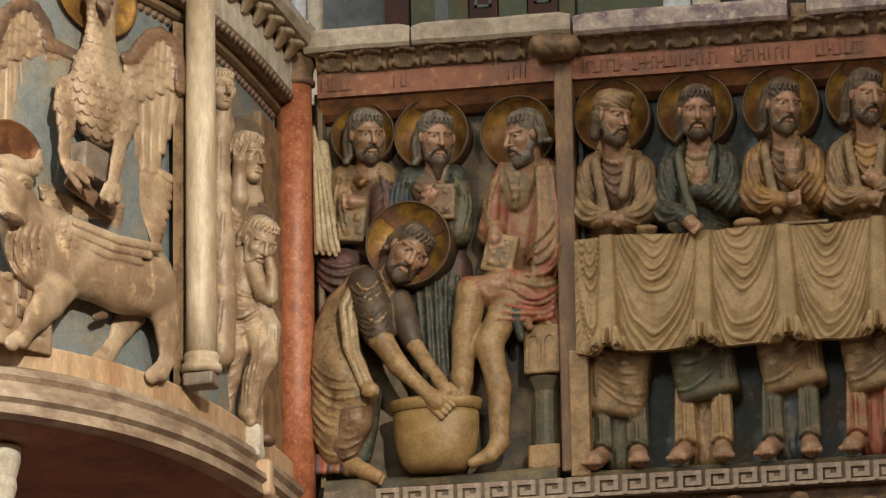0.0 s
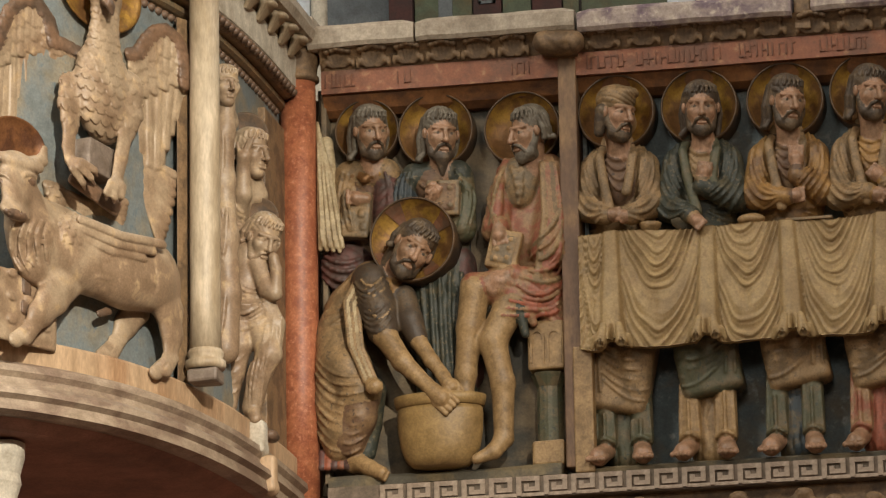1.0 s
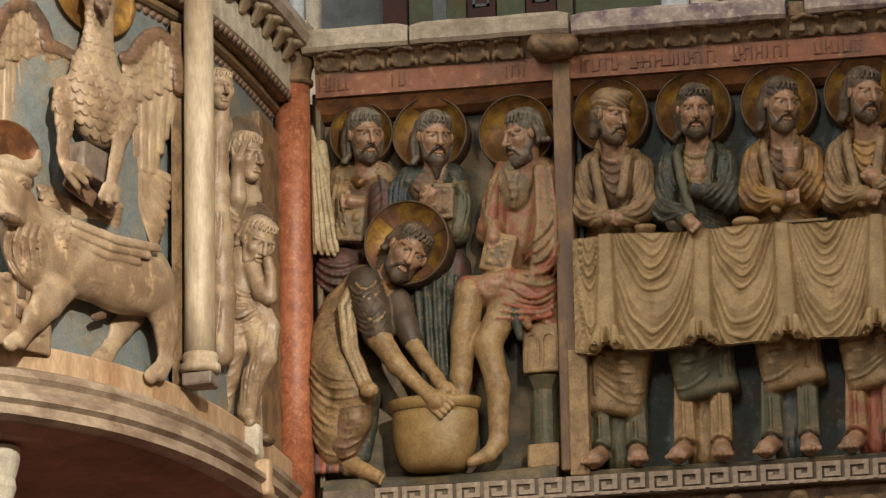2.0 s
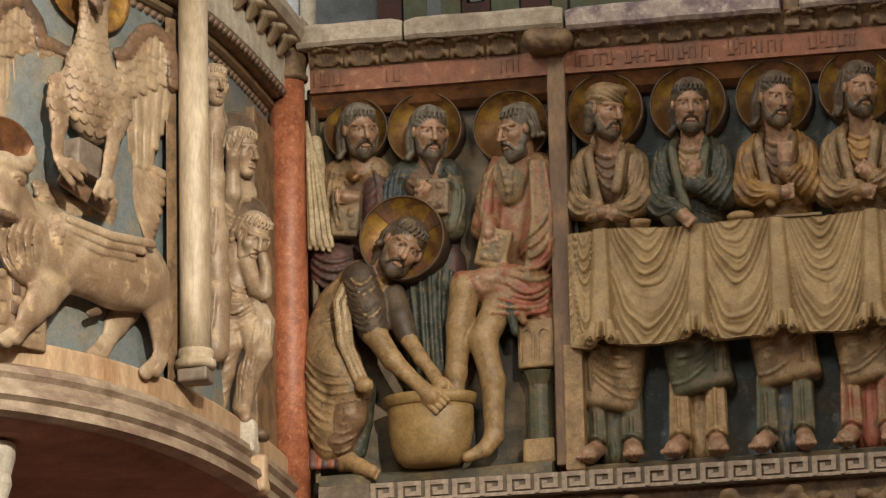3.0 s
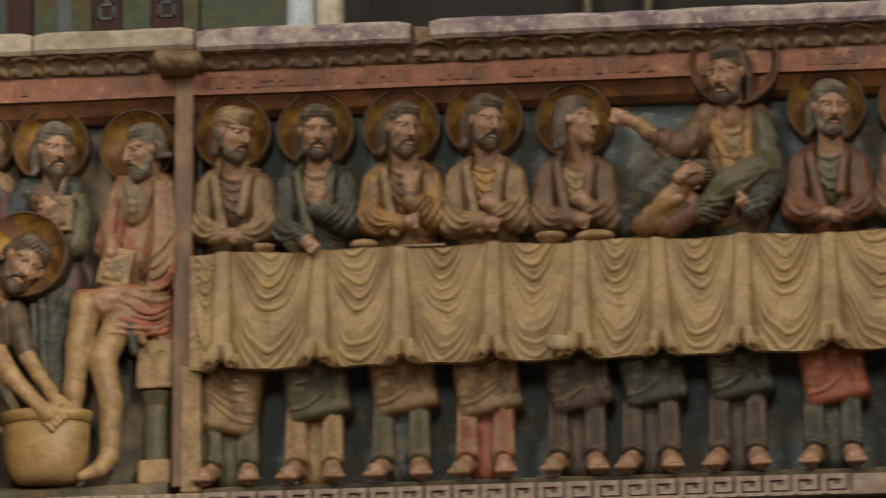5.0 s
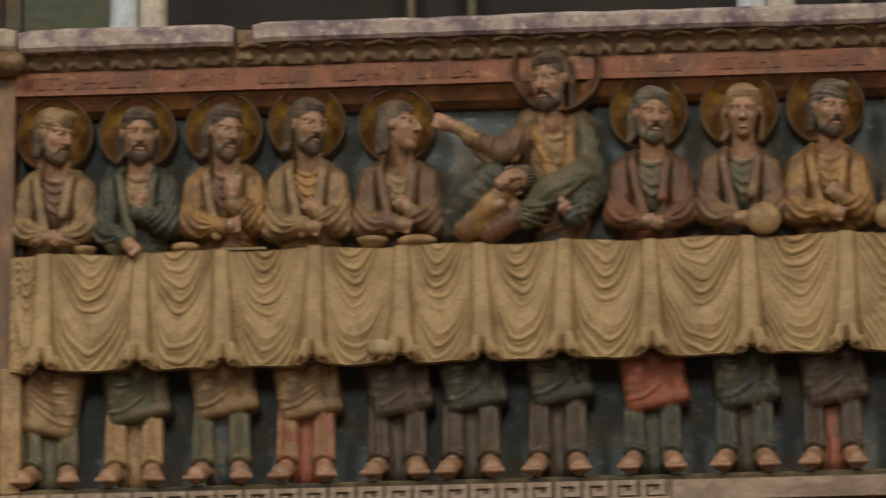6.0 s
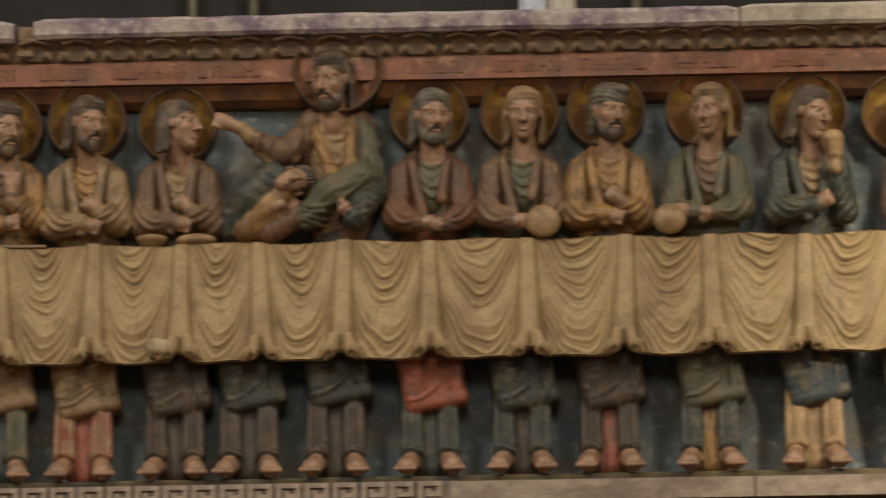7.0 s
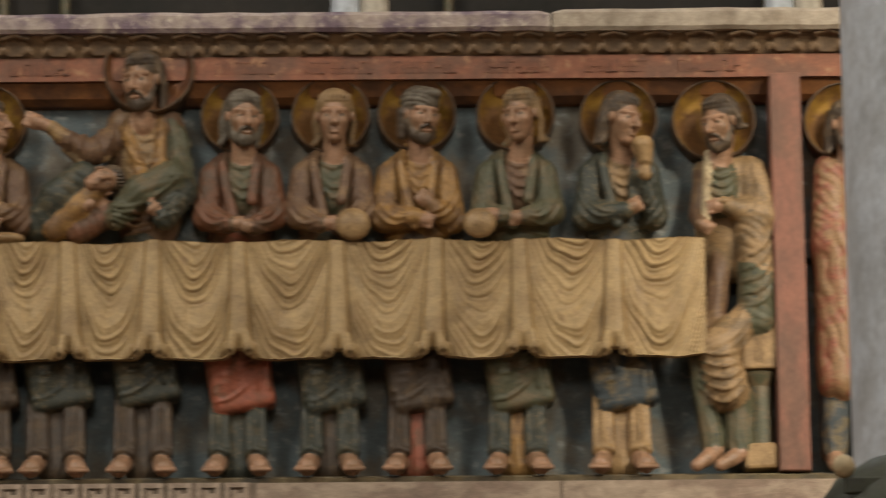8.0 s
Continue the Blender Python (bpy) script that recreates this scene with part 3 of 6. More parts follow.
tagged(block("relief_post", (-2.72, 0.0, BASE + 0.02), (-2.705, 0.054, BASE + 1.07), M["slab_warm"]), "narrow brown edge post", "post", kind="structure")


def leaf_piece():
    """One carved leaf of the cornice: fanned ribs and a curled tip."""
    c = Clay(0.0038, 0.02)
    for i in range(-3, 4):
        a = i * 0.42
        c.cap((0.006 * i, -0.002, -0.022), (0.034 * math.sin(a), -0.010, -0.022 + 0.042 * math.cos(a)), 0.003, 0.0075, "leaf", 0.002)
    for i in range(-2, 3):
        c.ell((0.015 * i, -0.024 - 0.003 * (2 - abs(i)), 0.020 - 0.003 * abs(i)), (0.009, 0.012, 0.007), "leaf", 0.004)
    c.ell((0, -0.016, 0.024), (0.036, 0.014, 0.007), "leaf", 0.004)
    for i in (-1, 1):
        c.ell((0.040 * i, -0.006, -0.012), (0.006, 0.008, 0.014), "leaf", 0.002)
    return c.build("carved_leaf", "", "")


first = leaf_piece()
first.parent = cornice
leaf_me = first.data
for v in leaf_me.vertices:
    v.co.z -= BASE


def put_leaf(ob, x):
    ob.location = (x, -0.042, BASE + 1.160)


x, k = -2.66, 0
while x < X1 - 0.05:
    if not (-2.125 < x < -2.01):
        if k == 0:
            put_leaf(first, x)
        else:
            o = new("carved_leaf", leaf_me)
            o.parent = cornice
            put_leaf(o, x)
            o.scale = (1.0 + 0.06 * math.sin(k * 2.3), 1, 1.12 + 0.08 * math.sin(k * 1.7))
        k += 1
    x += 0.094 if x < -2.1 else 0.110
    if -2.125 < x < -2.01:
        x = -1.955

# scroll block over the post
c = Clay(0.004, 0.02)
c.cap((-2.105, -0.075, 1.156), (-2.028, -0.075, 1.150), 0.030, 0.030, "leaf", 0.004, (0.004, 0.03, (1, 0, 0.8), 0, 0))
c.box((-2.066, -0.03, 1.152), (0.045, 0.05, 0.030), "leaf", 0.008)
c.ell((-2.05, -0.10, 1.152), (0.016, 0.010, 0.014), "leaf", 0.004)
tagged(c.build("scroll_corbel", "brown stone scroll corbel over the post", "corbel"), kind="structure")


# key pattern: raised strokes on the dark ground
def key_piece():
    bm = bmesh.new()
    u = 0.0095
    bars = ((-0.2, 0, 1.2, 5.2), (1.1, 3.9, 6.2, 5.2), (4.9, 1.1, 6.2, 4.0), (1.9, 1.1, 5, 2.3), (1.9, 2.2, 3.2, 3.2), (1, -0.3, 7.4, 0.6))
    for a, b, c2, d in bars:
        bricked(bm, (a * u, -0.007, b * u), (c2 * u, 0, d * u), 0.0)
    return bm


first = part("key_stroke", key_piece(), M["key"], key_band)
for k in range(31):
    ob = first if k == 0 else new("key_stroke", first.data)
    ob.parent = key_band
    ob.location = (-2.56 + k * 0.0712, -0.052, BASE - 0.051)

tagged(block("band_stone", (-0.345, -0.057, BASE - 0.0555), (0.418, -0.0525, BASE - 0.003), M["mould"], key_band, 0.001), "plain worn band stone")
tagged(block("band_stone", (0.424, -0.057, BASE - 0.0555), (X1, -0.0525, BASE - 0.003), M["mould"], key_band, 0.001), "plain worn band stone")
tagged(block("post_foot", (-2.054, -0.046, BASE + 0.004), (-2.004, 0.0, BASE + 0.335), M["palm"], wobble=0.004), "pale ochre foot of the relief post", "post", kind="structure")

# lettering as plain bars
random.seed(5)
for x0, x1 in ((-2.70, -2.62), (-2.505, -2.46), (-2.20, -2.15), (-2.00, -1.90), (-1.87, -1.65), (-1.60, -1.46), (-1.39, -1.27), (-1.2, -1.02), (-0.98, -0.82), (-0.45, -0.30), (-0.22, -0.05), (0.0, 0.16), (0.24, 0.40), (0.50, 0.66), (0.74, 0.90)):
    bm, x = bmesh.new(), x0
    while x < x1:
        w = random.uniform(0.0025, 0.0045)
        top = random.uniform(1.116, 1.124)
        bricked(bm, (x, -0.0394, BASE + 1.086), (x + w, -0.0360, BASE + top), 0)
        gap = random.uniform(0.007, 0.016)
        if random.random() < 0.7:  # a short stroke that joins two uprights
            h0 = random.choice((1.086, 1.100, 1.114))
            bricked(bm, (x + w, -0.0392, BASE + h0), (x + w + gap * 0.8, -0.0362, BASE + h0 + 0.004), 0)
        x += w + gap
    part("lettering", bm, M["ink"], inscription_band, "dark bars of lettering")


# carved leaf scrolls below the key band
def scroll_piece():
    c = Clay(0.006, 0.02)
    for s in (-1, 1):
        pts = [(s * 0.02 + 0.055 * math.cos(a) * (1 - a / 9), -0.012, 0.055 * math.sin(a) * s * (1 - a / 9)) for a in np.linspace(0, 5.5, 10)]
        c.chain(pts, 0.016, 0.009, "leaf", 0.004)
    for i in range(5):
        a = i * 1.25
        c.ell((0.07 * math.cos(a), -0.014, 0.06 * math.sin(a)), (0.024, 0.02, 0.015), "leaf", 0.006, (0.004, 0.012, (1, 0, 1), 0, 0))
    return c


first = scroll_piece().build("leaf_scroll", "", "")
for v in first.data.vertices:
    v.co.z -= BASE
for k in range(20):
    ob = first if k == 0 else new("leaf_scroll", first.data)
    ob.location = (-2.50 + k * 0.21, -0.026, BASE - 0.140)
    if k % 2:
        ob.scale = (-1, 1, 1)
    tagged(ob, "brown carved leaf scroll of the lower frieze", "carving", "leaf scrolls of the frieze")

# red corner column
col = empty("red_column", (-2.776, -0.02, BASE))
part("shaft", lathe(bmesh.new(), [(0.0475, -0.06), (0.0485, 0.3), (0.048, 0.7), (0.046, 1.098)], (0, 0, 0), 48, 0.0006), M["redmarble"], col, smooth=True)
part("capital", lathe(bmesh.new(), [(0.047, 1.099), (0.056, 1.104), (0.056, 1.114), (0.050, 1.120), (0.052, 1.140), (0.060, 1.165), (0.062, 1.185)], (0, 0, 0), 40, 0.001), M["leaf"], col, "brown carved capital", True)
part("base", lathe(bmesh.new(), [(0.07, -0.16), (0.07, -0.10), (0.058, -0.085), (0.062, -0.07), (0.05, -0.06)], (0, 0, 0), 40), M["mould"], col, smooth=True)
part("impost", bricked(bmesh.new(), (-0.066, -0.075, 1.187), (0.060, 0.06, 1.262), 0.006, 0.002), M["coping"], col, "pale stone block on the capital")
tagged(col, "red Verona marble column at the pulpit's corner", "column")

# the entablature sits a little lower than its parts were drawn
for o in [o for o in scene.objects if o.name.split(".")[0] in ("soffit_moulding", "inscription_band", "cornice", "scroll_corbel")]:
    o.location.z -= 0.010
for o in [o for o in scene.objects if o.name.split(".")[0] in ("coping_stone", "coping_key")]:
    o.location.z -= 0.015

# ---- the supper cloth ----
knots = (-1.945, -1.700, -1.478, -1.250, -1.025, -0.816, -0.617, -0.388, -0.137, 0.100, 0.330, 0.560, 0.782)


def supper_cloth():
    xs = np.arange(-2.030, 0.796, 0.0028)
    hs = np.linspace(0, 1, 92)
    X, V = np.meshgrid(xs, hs, indexing="ij")
    top, bottom = 0.624, 0.322
    edges = np.array((-2.03,) + knots)
    i = np.clip(np.searchsorted(edges, X) - 1, 0, len(edges) - 2)
    a, b = edges[i], edges[i + 1]
    u = (X - a) / (b - a)
    rnd = np.sin(i * 12.9898)
    u = u + 0.10 * rnd * u * (1 - u) * 2
    w = np.abs(2 * u - 1)
    # nested hanging swags that steepen into pleats beside the tubes
    level = V - (0.78 + 0.10 * rnd) * w ** 2.0
    wave = 0.05 * np.sin(X * 29 + 5 * V) + 0.03 * np.sin(X * 71 - 9 * V)
    ph = level * (9.0 + 0.8 * np.sin(i * 5.1)) + wave * 5
    strong = 1 / (1 + np.exp(-(level - 0.42) * 22)) + 0.65 / (1 + np.exp((level - 0.20) * 24)) + 0.10
    swag = ((1 - np.abs(np.sin(math.pi * ph))) ** 2.0 + 0.40 * (1 - np.abs(np.sin(math.pi * (2 * ph + 0.7)))) ** 2) * 0.0135 * np.clip(strong, 0, 1) * (0.8 + 0.3 * np.sin(ph * 1.3 + i))
    belly = 0.016 * np.exp(-((level - 0.26) / 0.16) ** 2) * np.clip(1.2 - w * 1.2, 0, 1)
    sunk = -0.007 * np.exp(-((u - 0.42 - 0.1 * rnd) / 0.045) ** 2 - ((V - 0.36) / 0.13) ** 2)
    hem = 0.005 * np.sin(u * math.pi) + 0.002 * np.sin(X * 37)
    tube, slit, plain = np.zeros_like(X), np.zeros_like(X), np.ones_like(X)
    for n, k in enumerate(knots[:-1]):
        d = X - k - 0.010 * V * math.sin(n * 2.3)
        wide = 0.019 + 0.012 * (1 - V)
        flat = 0.5 - 0.5 * np.tanh((np.abs(d) - wide) / 0.0032)
        tube += flat * (0.019 + 0.022 * (1 - V) ** 1.5 - 10 * d ** 2)
        plain *= 1 - 0.85 * flat
        slit += np.exp(-(d / 0.005) ** 2) * np.clip((0.13 - V) / 0.13, 0, 1)
        hem -= 0.016 * np.exp(-(d / 0.020) ** 4)
    Y = -0.060 - (swag + belly + sunk) * plain - tube + 0.030 * slit
    H = bottom - hem + (top - bottom + hem) * V + 0.004 * np.sin(X * 19) * V
    n, m = X.shape
    front = np.stack([X, Y, BASE + H], -1).reshape(-1, 3)
    back = np.stack([X, np.full_like(X, -0.03) + (Y + 0.062) * 0.6, BASE + H + 0.002], -1).reshape(-1, 3)
    q = (np.arange(n - 1)[:, None] * m + np.arange(m - 1)[None, :]).reshape(-1)
    f1 = np.stack([q, q + m, q + m + 1, q + 1], 1)
    N = n * m
    f2 = f1[:, ::-1] + N
    rim = [(k, k + 1) for k in range(m - 1)] + [((n - 1) * m + k + 1, (n - 1) * m + k) for k in range(m - 1)]
    rim += [((k + 1) * m, k * m) for k in range(n - 1)] + [(k * m + m - 1, (k + 1) * m + m - 1) for k in range(n - 1)]
    f3 = [(b2, a2, a2 + N, b2 + N) for a2, b2 in rim]
    return link_mesh("tablecloth", np.concatenate([front, back]), [tuple(f) for f in f1] + [tuple(f) for f in f2] + f3, M["cloth"], True)


cloth = tagged(supper_cloth(), "tan carved tablecloth hanging in swags with knotted hems", "tablecloth")
c = Clay(0.0028, 9)
for s in (-1, 1):  # the tube's hem rolls outward into two curls
    c.cap((s * 0.018, -0.006, 0.034), (s * 0.025, -0.012, -0.010), 0.009, 0.015, "cloth", 0.004)
    c.cap((s * 0.036, -0.004, 0.002), (s * 0.046, 0.000, -0.020), 0.011, 0.007, "cloth", 0.003)
for s in (-1, 1):
    c.cap((s * 0.023, -0.016, 0.008), (s * 0.026, -0.020, -0.020), 0.003, 0.009, "cloth", cut=True)
c.cap((0, -0.012, 0.02), (0, -0.012, -0.03), 0.004, 0.010, "cloth", cut=True)
knot_ob = c.build("knot", "", "")
for v in knot_ob.data.vertices:
    v.co.z -= BASE
for n, k in enumerate(knots[:-1]):
    o = knot_ob if n == 0 else new("knot", knot_ob.data)
    o.parent = cloth
    o.location = (k, -0.086, BASE + 0.338 + 0.004 * math.sin(n * 2.1))
    o.scale = (1 if n % 2 else -1.1, 1, 1)
tagged(block("table", (-2.025, -0.058, BASE + 0.605), (0.785, 0.054, BASE + 0.622), M["palm"]), "long stone supper table against the slab", "table")


# ---- the supper guests ----
def lower_body(c, x, skirt, legs, feet="skin", hem=0.20, swing=-1, mid=None, folds=True):
    """Draped skirt, legs under it and bare feet, standing on the ledge."""
    s = swing
    c.cap((x, 0.055, 0.66), (x, 0.055, 0.34), 0.062, mat=skirt, k=0.01)
    c.box((x, 0.034, hem + 0.110), (0.080, 0.044, 0.114), skirt, 0.008, turn=spin(0, 11 * s), edge=0.020)
    c.ell((x + s * 0.030, 0.016, hem + 0.125), (0.036, 0.044, 0.100), skirt, 0.03)
    c.cap((x - s * 0.064, 0.012, 0.38), (x - s * 0.066, 0.014, hem + 0.055), 0.019, 0.022, skirt, 0.004)
    c.cap((x, 0.075, 0.30), (x, 0.070, 0.060), 0.045, 0.050, mid or legs, 0.004, (0.006, 0.022, (1, 0, 0), 0, 0))
    for t in (-1, 1):
        fx = x + t * 0.047
        c.cap((fx - t * 0.004, 0.036, 0.30), (fx, 0.024, 0.094), 0.028, 0.029, legs, 0.004)
        c.ell((fx + 0.016, 0.006, 0.088), (0.013, 0.018, 0.014), legs, 0.004)
        c.cap((fx, 0.014, 0.066), (fx + t * 0.010, -0.040, 0.042), 0.023, 0.025, feet, 0.006)
        for n in range(4):
            c.cap((fx + t * 0.010 + (n - 1.5) * 0.0130, -0.046, 0.040), (fx + t * 0.014 + (n - 1.5) * 0.0140, -0.068, 0.030), 0.0078, 0.0074, feet, 0.0015)
    if not folds:
        return
    # hanging folds swing from one hip to the low side
    c.folds([(x - s * 0.068, 0.400), (x + s * 0.010, 0.372), (x + s * 0.080, 0.392)], [(x - s * 0.046, hem + 0.080), (x + s * 0.030, hem + 0.022), (x + s * 0.082, hem + 0.034)], 8, 0.0050, skirt)
    c.folds([(x - s * 0.074, 0.37), (x - s * 0.076, 0.31), (x - s * 0.078, hem + 0.05)], [(x - s * 0.056, 0.37), (x - s * 0.056, 0.31), (x - s * 0.054, hem + 0.05)], 2, 0.0055, skirt, 0.8)
    for t in (-1, 1):
        fx = x + t * 0.047
        c.folds([(fx - 0.020, 0.25), (fx - 0.022, 0.16), (fx - 0.024, 0.085)], [(fx + 0.018, 0.25), (fx + 0.021, 0.16), (fx + 0.026, 0.085)], 3, 0.0050, legs, 0.8)
        c.ridge([(fx - 0.026, 0.082), (fx, 0.096), (fx + 0.026, 0.080)], 0.0055, legs, 0.8, 0.003)


def grip(c, a, b, size=1.0, skin="skin"):
    """A closed hand between the wrist a and the knuckles b, with ridged fingers."""
    a, b = np.array(a, float), np.array(b, float)
    v = (b - a) / np.linalg.norm(b - a)
    side = np.cross(v, (0, 1, 0))
    c.cap(a, a + (b - a) * 0.6, 0.013 * size, 0.017 * size, skin, 0.005)
    for i in range(4):
        o = side * (i - 1.5) * 0.0095 * size
        c.cap(a + (b - a) * 0.5 + o, b + o * 1.05, 0.0058 * size, 0.0050 * size, skin, 0.0015)


def guest(x, yaw=10, mantle="tan", tunic="ochre", skirt="tan", legs="brown", hair="hair", beard="hair", head_h=0.958, tilt=0, nod=0, hold="chest", trim=None, head_dx=0.010, label="", r=0.101, seed=0, mid=None, hem=0.20, swing=-1, **kw):
    c = Clay(0.0032 if x < -1.2 else 0.0046)
    rng = random.Random(seed)
    c.ell((x, 0.046, 0.725), (0.090, 0.058, 0.155), mantle, 0.01)
    for s in (-1, 1):
        c.cap((x + s * 0.010, 0.030, 0.872), (x + s * 0.064, 0.024, 0.820), 0.032, 0.037, mantle, 0.02)
    c.ell((x + 0.004, 0.000, 0.790), (0.045, 0.036, 0.088), tunic, 0.004)
    for s in (-1, 1):
        lift = rng.uniform(-0.012, 0.012)
        c.cap((x + s * 0.068, 0.020, 0.815), (x + s * 0.086, 0.002, 0.705 + lift), 0.037, 0.037, mantle, 0.012)
        if hold == "chest":
            wrist, tip = ((x + 0.006, -0.046, 0.735), (x + 0.018, -0.054, 0.795)) if s > 0 else ((x - 0.022, -0.066, 0.656), (x + 0.010, -0.096, 0.618))
        elif hold == "table":
            wrist, tip = ((x + 0.040, -0.050, 0.668), (x + 0.014, -0.066, 0.664)) if s > 0 else ((x - 0.028, -0.050, 0.672), (x + 0.010, -0.066, 0.672))
        elif hold == "pray":
            wrist, tip = ((x + 0.028, -0.048, 0.745), (x + 0.030, -0.054, 0.822)) if s > 0 else ((x + 0.000, -0.048, 0.692), (x + 0.046, -0.058, 0.692))
        elif hold == "drink":
            wrist, tip = ((x + 0.052, -0.055, 0.790), (x + 0.060, -0.065, 0.835)) if s > 0 else ((x + 0.010, -0.052, 0.700), (x + 0.050, -0.060, 0.720))
        elif hold == "bowl":
            wrist, tip = ((x - 0.035, -0.050, 0.690), (x - 0.080, -0.060, 0.690)) if s < 0 else ((x + 0.020, -0.045, 0.690), (x - 0.020, -0.060, 0.680))
        else:
            wrist, tip = ((x + 0.044, -0.048, 0.712), (x + 0.004, -0.058, 0.748)) if s > 0 else ((x - 0.006, -0.048, 0.690), (x + 0.036, -0.060, 0.672))
        c.cap((x + s * 0.086, -0.004, 0.700 + lift), wrist, 0.036, 0.024, mantle, 0.008)
        c.cap(wrist, np.array(wrist) + (np.array(tip) - np.array(wrist)) * 0.2, 0.021, 0.020, tunic, 0.003)
        grip(c, wrist, tip, 1.05)
    # folds: neckline, shoulders, sleeves and forearms
    c.folds([(x - 0.030, 0.868), (x + 0.006, 0.850), (x + 0.040, 0.868)], [(x - 0.024, 0.790), (x + 0.008, 0.745), (x + 0.036, 0.790)], 5, 0.0044, tunic)
    for s in (-1, 1):
        c.folds([(x + s * 0.066, 0.852), (x + s * 0.056, 0.775), (x + s * (0.026 + 0.008 * rng.random()), 0.722)], [(x + s * 0.126, 0.715), (x + s * 0.082, 0.658), (x + s * 0.020, 0.672)], 7, 0.0046, mantle)
        c.folds([(x + s * 0.040, 0.895), (x + s * 0.058, 0.860), (x + s * 0.060, 0.810)], [(x + s * 0.075, 0.862), (x + s * 0.092, 0.826), (x + s * 0.094, 0.780)], 3, 0.0038, mantle)
    # mantle borders: flat bands falling from the shoulders
    fall = 0.030 if seed % 2 else 0.018
    for s in (-1, 1):
        low = 0.668 if s < 0 else 0.735
        c.chain([(x + s * 0.030, 0.002, 0.890), (x + s * 0.044, -0.026, 0.838), (x + s * 0.034, -0.040, 0.77), (x + s * 0.020 + fall * 0.4, -0.048, low)], 0.0105, 0.0135, trim or mantle, 0.003, flat=0.75)
    lower_body(c, x - 0.006, skirt, legs, hem=hem, swing=swing, mid=mid)
    head(c, x + head_dx, -0.050, head_h - 0.012, yaw + 10 + 4 * x * -1, tilt, nod + 7, hair, beard, **kw)
    c.cap((x + head_dx, -0.02, head_h - 0.02), (x + head_dx, 0.09, head_h - 0.03), 0.034, 0.05, hair, 0.005)
    halo(x, head_h + 0.002, r, -0.012, depth=0.112)
    return c.build("apostle_statue", label or "painted stone apostle in relief behind the supper table", "statue", "apostles at the supper")


GUESTS = [
    dict(x=-1.930, yaw=30, mantle="tan", tunic="brown", skirt="tan", legs="olive", hair="tan", wrap=True, trim="tan", hold="table", hem=0.17, swing=1, label="stone apostle with a wrapped head and tan mantle"),
    dict(x=-1.712, yaw=-6, mantle="green", tunic="tan", skirt="olive", legs="palm", hold="chest", trim="olive", label="stone apostle in a dark green mantle"),
    dict(x=-1.488, yaw=16, mantle="ochre", tunic="brown", skirt="tan", legs="olive", hold="pray", trim="tan", hem=0.21, mid="blue", label="stone apostle in an ochre mantle with a raised palm"),
    dict(x=-1.272, yaw=18, mantle="tan", tunic="ochre", skirt="tan", legs="rose", hold="low", head_h=0.968, mid="red", hem=0.20, label="stone apostle in a tan mantle with crossed arms"),
    # from here on the dark skirts and legs also hold some under-table shade
    dict(x=-1.038, yaw=48, mantle="brown", tunic="tan", skirt="umber", legs="umber", hold="low", head_h=0.955, nod=-16, beard=None, label="stone apostle being fed, head tilted back"),
    dict(x=-0.389, yaw=5, mantle="rust", tunic="olive", skirt="red", legs="green", hair="grey", beard="grey", hold="table", head_h=0.970, label="stone apostle in a red mantle"),
    dict(x=-0.156, yaw=-10, mantle="brown", tunic="olive", skirt="green", legs="green", hair="tan", beard=None, hold="table", head_h=0.970, mid="umber", label="beardless stone apostle in a dark brown mantle"),
    dict(x=0.066, yaw=16, mantle="ochre", tunic="ochre", skirt="umber", legs="umber", wrap=True, hair="grey", hold="low", head_h=0.972, mid="red", label="stone apostle with a banded cap"),
    dict(x=0.320, yaw=-34, mantle="olive", tunic="brown", skirt="olive", legs="green", hair="tan", beard=None, hold="bowl", head_h=0.970, mid="ochre", label="stone apostle in an olive mantle holding a bowl"),
    dict(x=0.584, yaw=34, mantle="green", tunic="tan", skirt="blue", legs="palm", hold="drink", head_h=0.958, beard=None, swing=-1, label="stone apostle in a green mantle drinking from a cup"),
]
for k, g in enumerate(GUESTS):
    guest(seed=k, **g)

# ---- the giver at the supper and the guest leaning on him ----
c = Clay(0.0040)
x = -0.635
c.ell((x + 0.010, 0.045, 0.79), (0.095, 0.070, 0.19), "brown", 0.01)
c.ell((x, -0.004, 0.86), (0.055, 0.034, 0.10), "tan", 0.006, (0.0035, 0.022, (0.2, 0, 1), -8, x))
c.cap((x - 0.052, 0.02, 0.958), (x + 0.055, 0.02, 0.955), 0.046, 0.046, "brown", 0.025)
c.cap((x - 0.02, 0.02, 0.985), (x + 0.03, 0.02, 0.985), 0.032, 0.032, "brown", 0.03)
c.ell((x, 0.04, 0.88), (0.098, 0.06, 0.12), "brown", 0.01)
c.cap((x + 0.070, 0.020, 0.930), (x + 0.095, 0.0, 0.770), 0.038, 0.042, "olive", 0.014, (0.004, 0.026, (-0.6, 0, 1), 0, 0))
c.cap((x + 0.094, -0.01, 0.765), (x + 0.055, -0.050, 0.690), 0.040, 0.030, "green", 0.012, (0.005, 0.026, (0.4, 0, 1), 0, 0))
grip(c, (x + 0.055, -0.055, 0.70), (x + 0.02, -0.070, 0.715))
c.chain([(x - 0.058, 0.015, 0.930), (x - 0.135, -0.030, 0.872), (x - 0.205, -0.052, 0.905)], 0.040, 0.024, "brown", 0.012, (0.004, 0.024, (1, 0, 0.3), 0, 0))
c.chain([(x - 0.10, -0.02, 0.86), (x - 0.16, -0.035, 0.845), (x - 0.20, -0.045, 0.875)], 0.014, 0.010, "tan", 0.006)
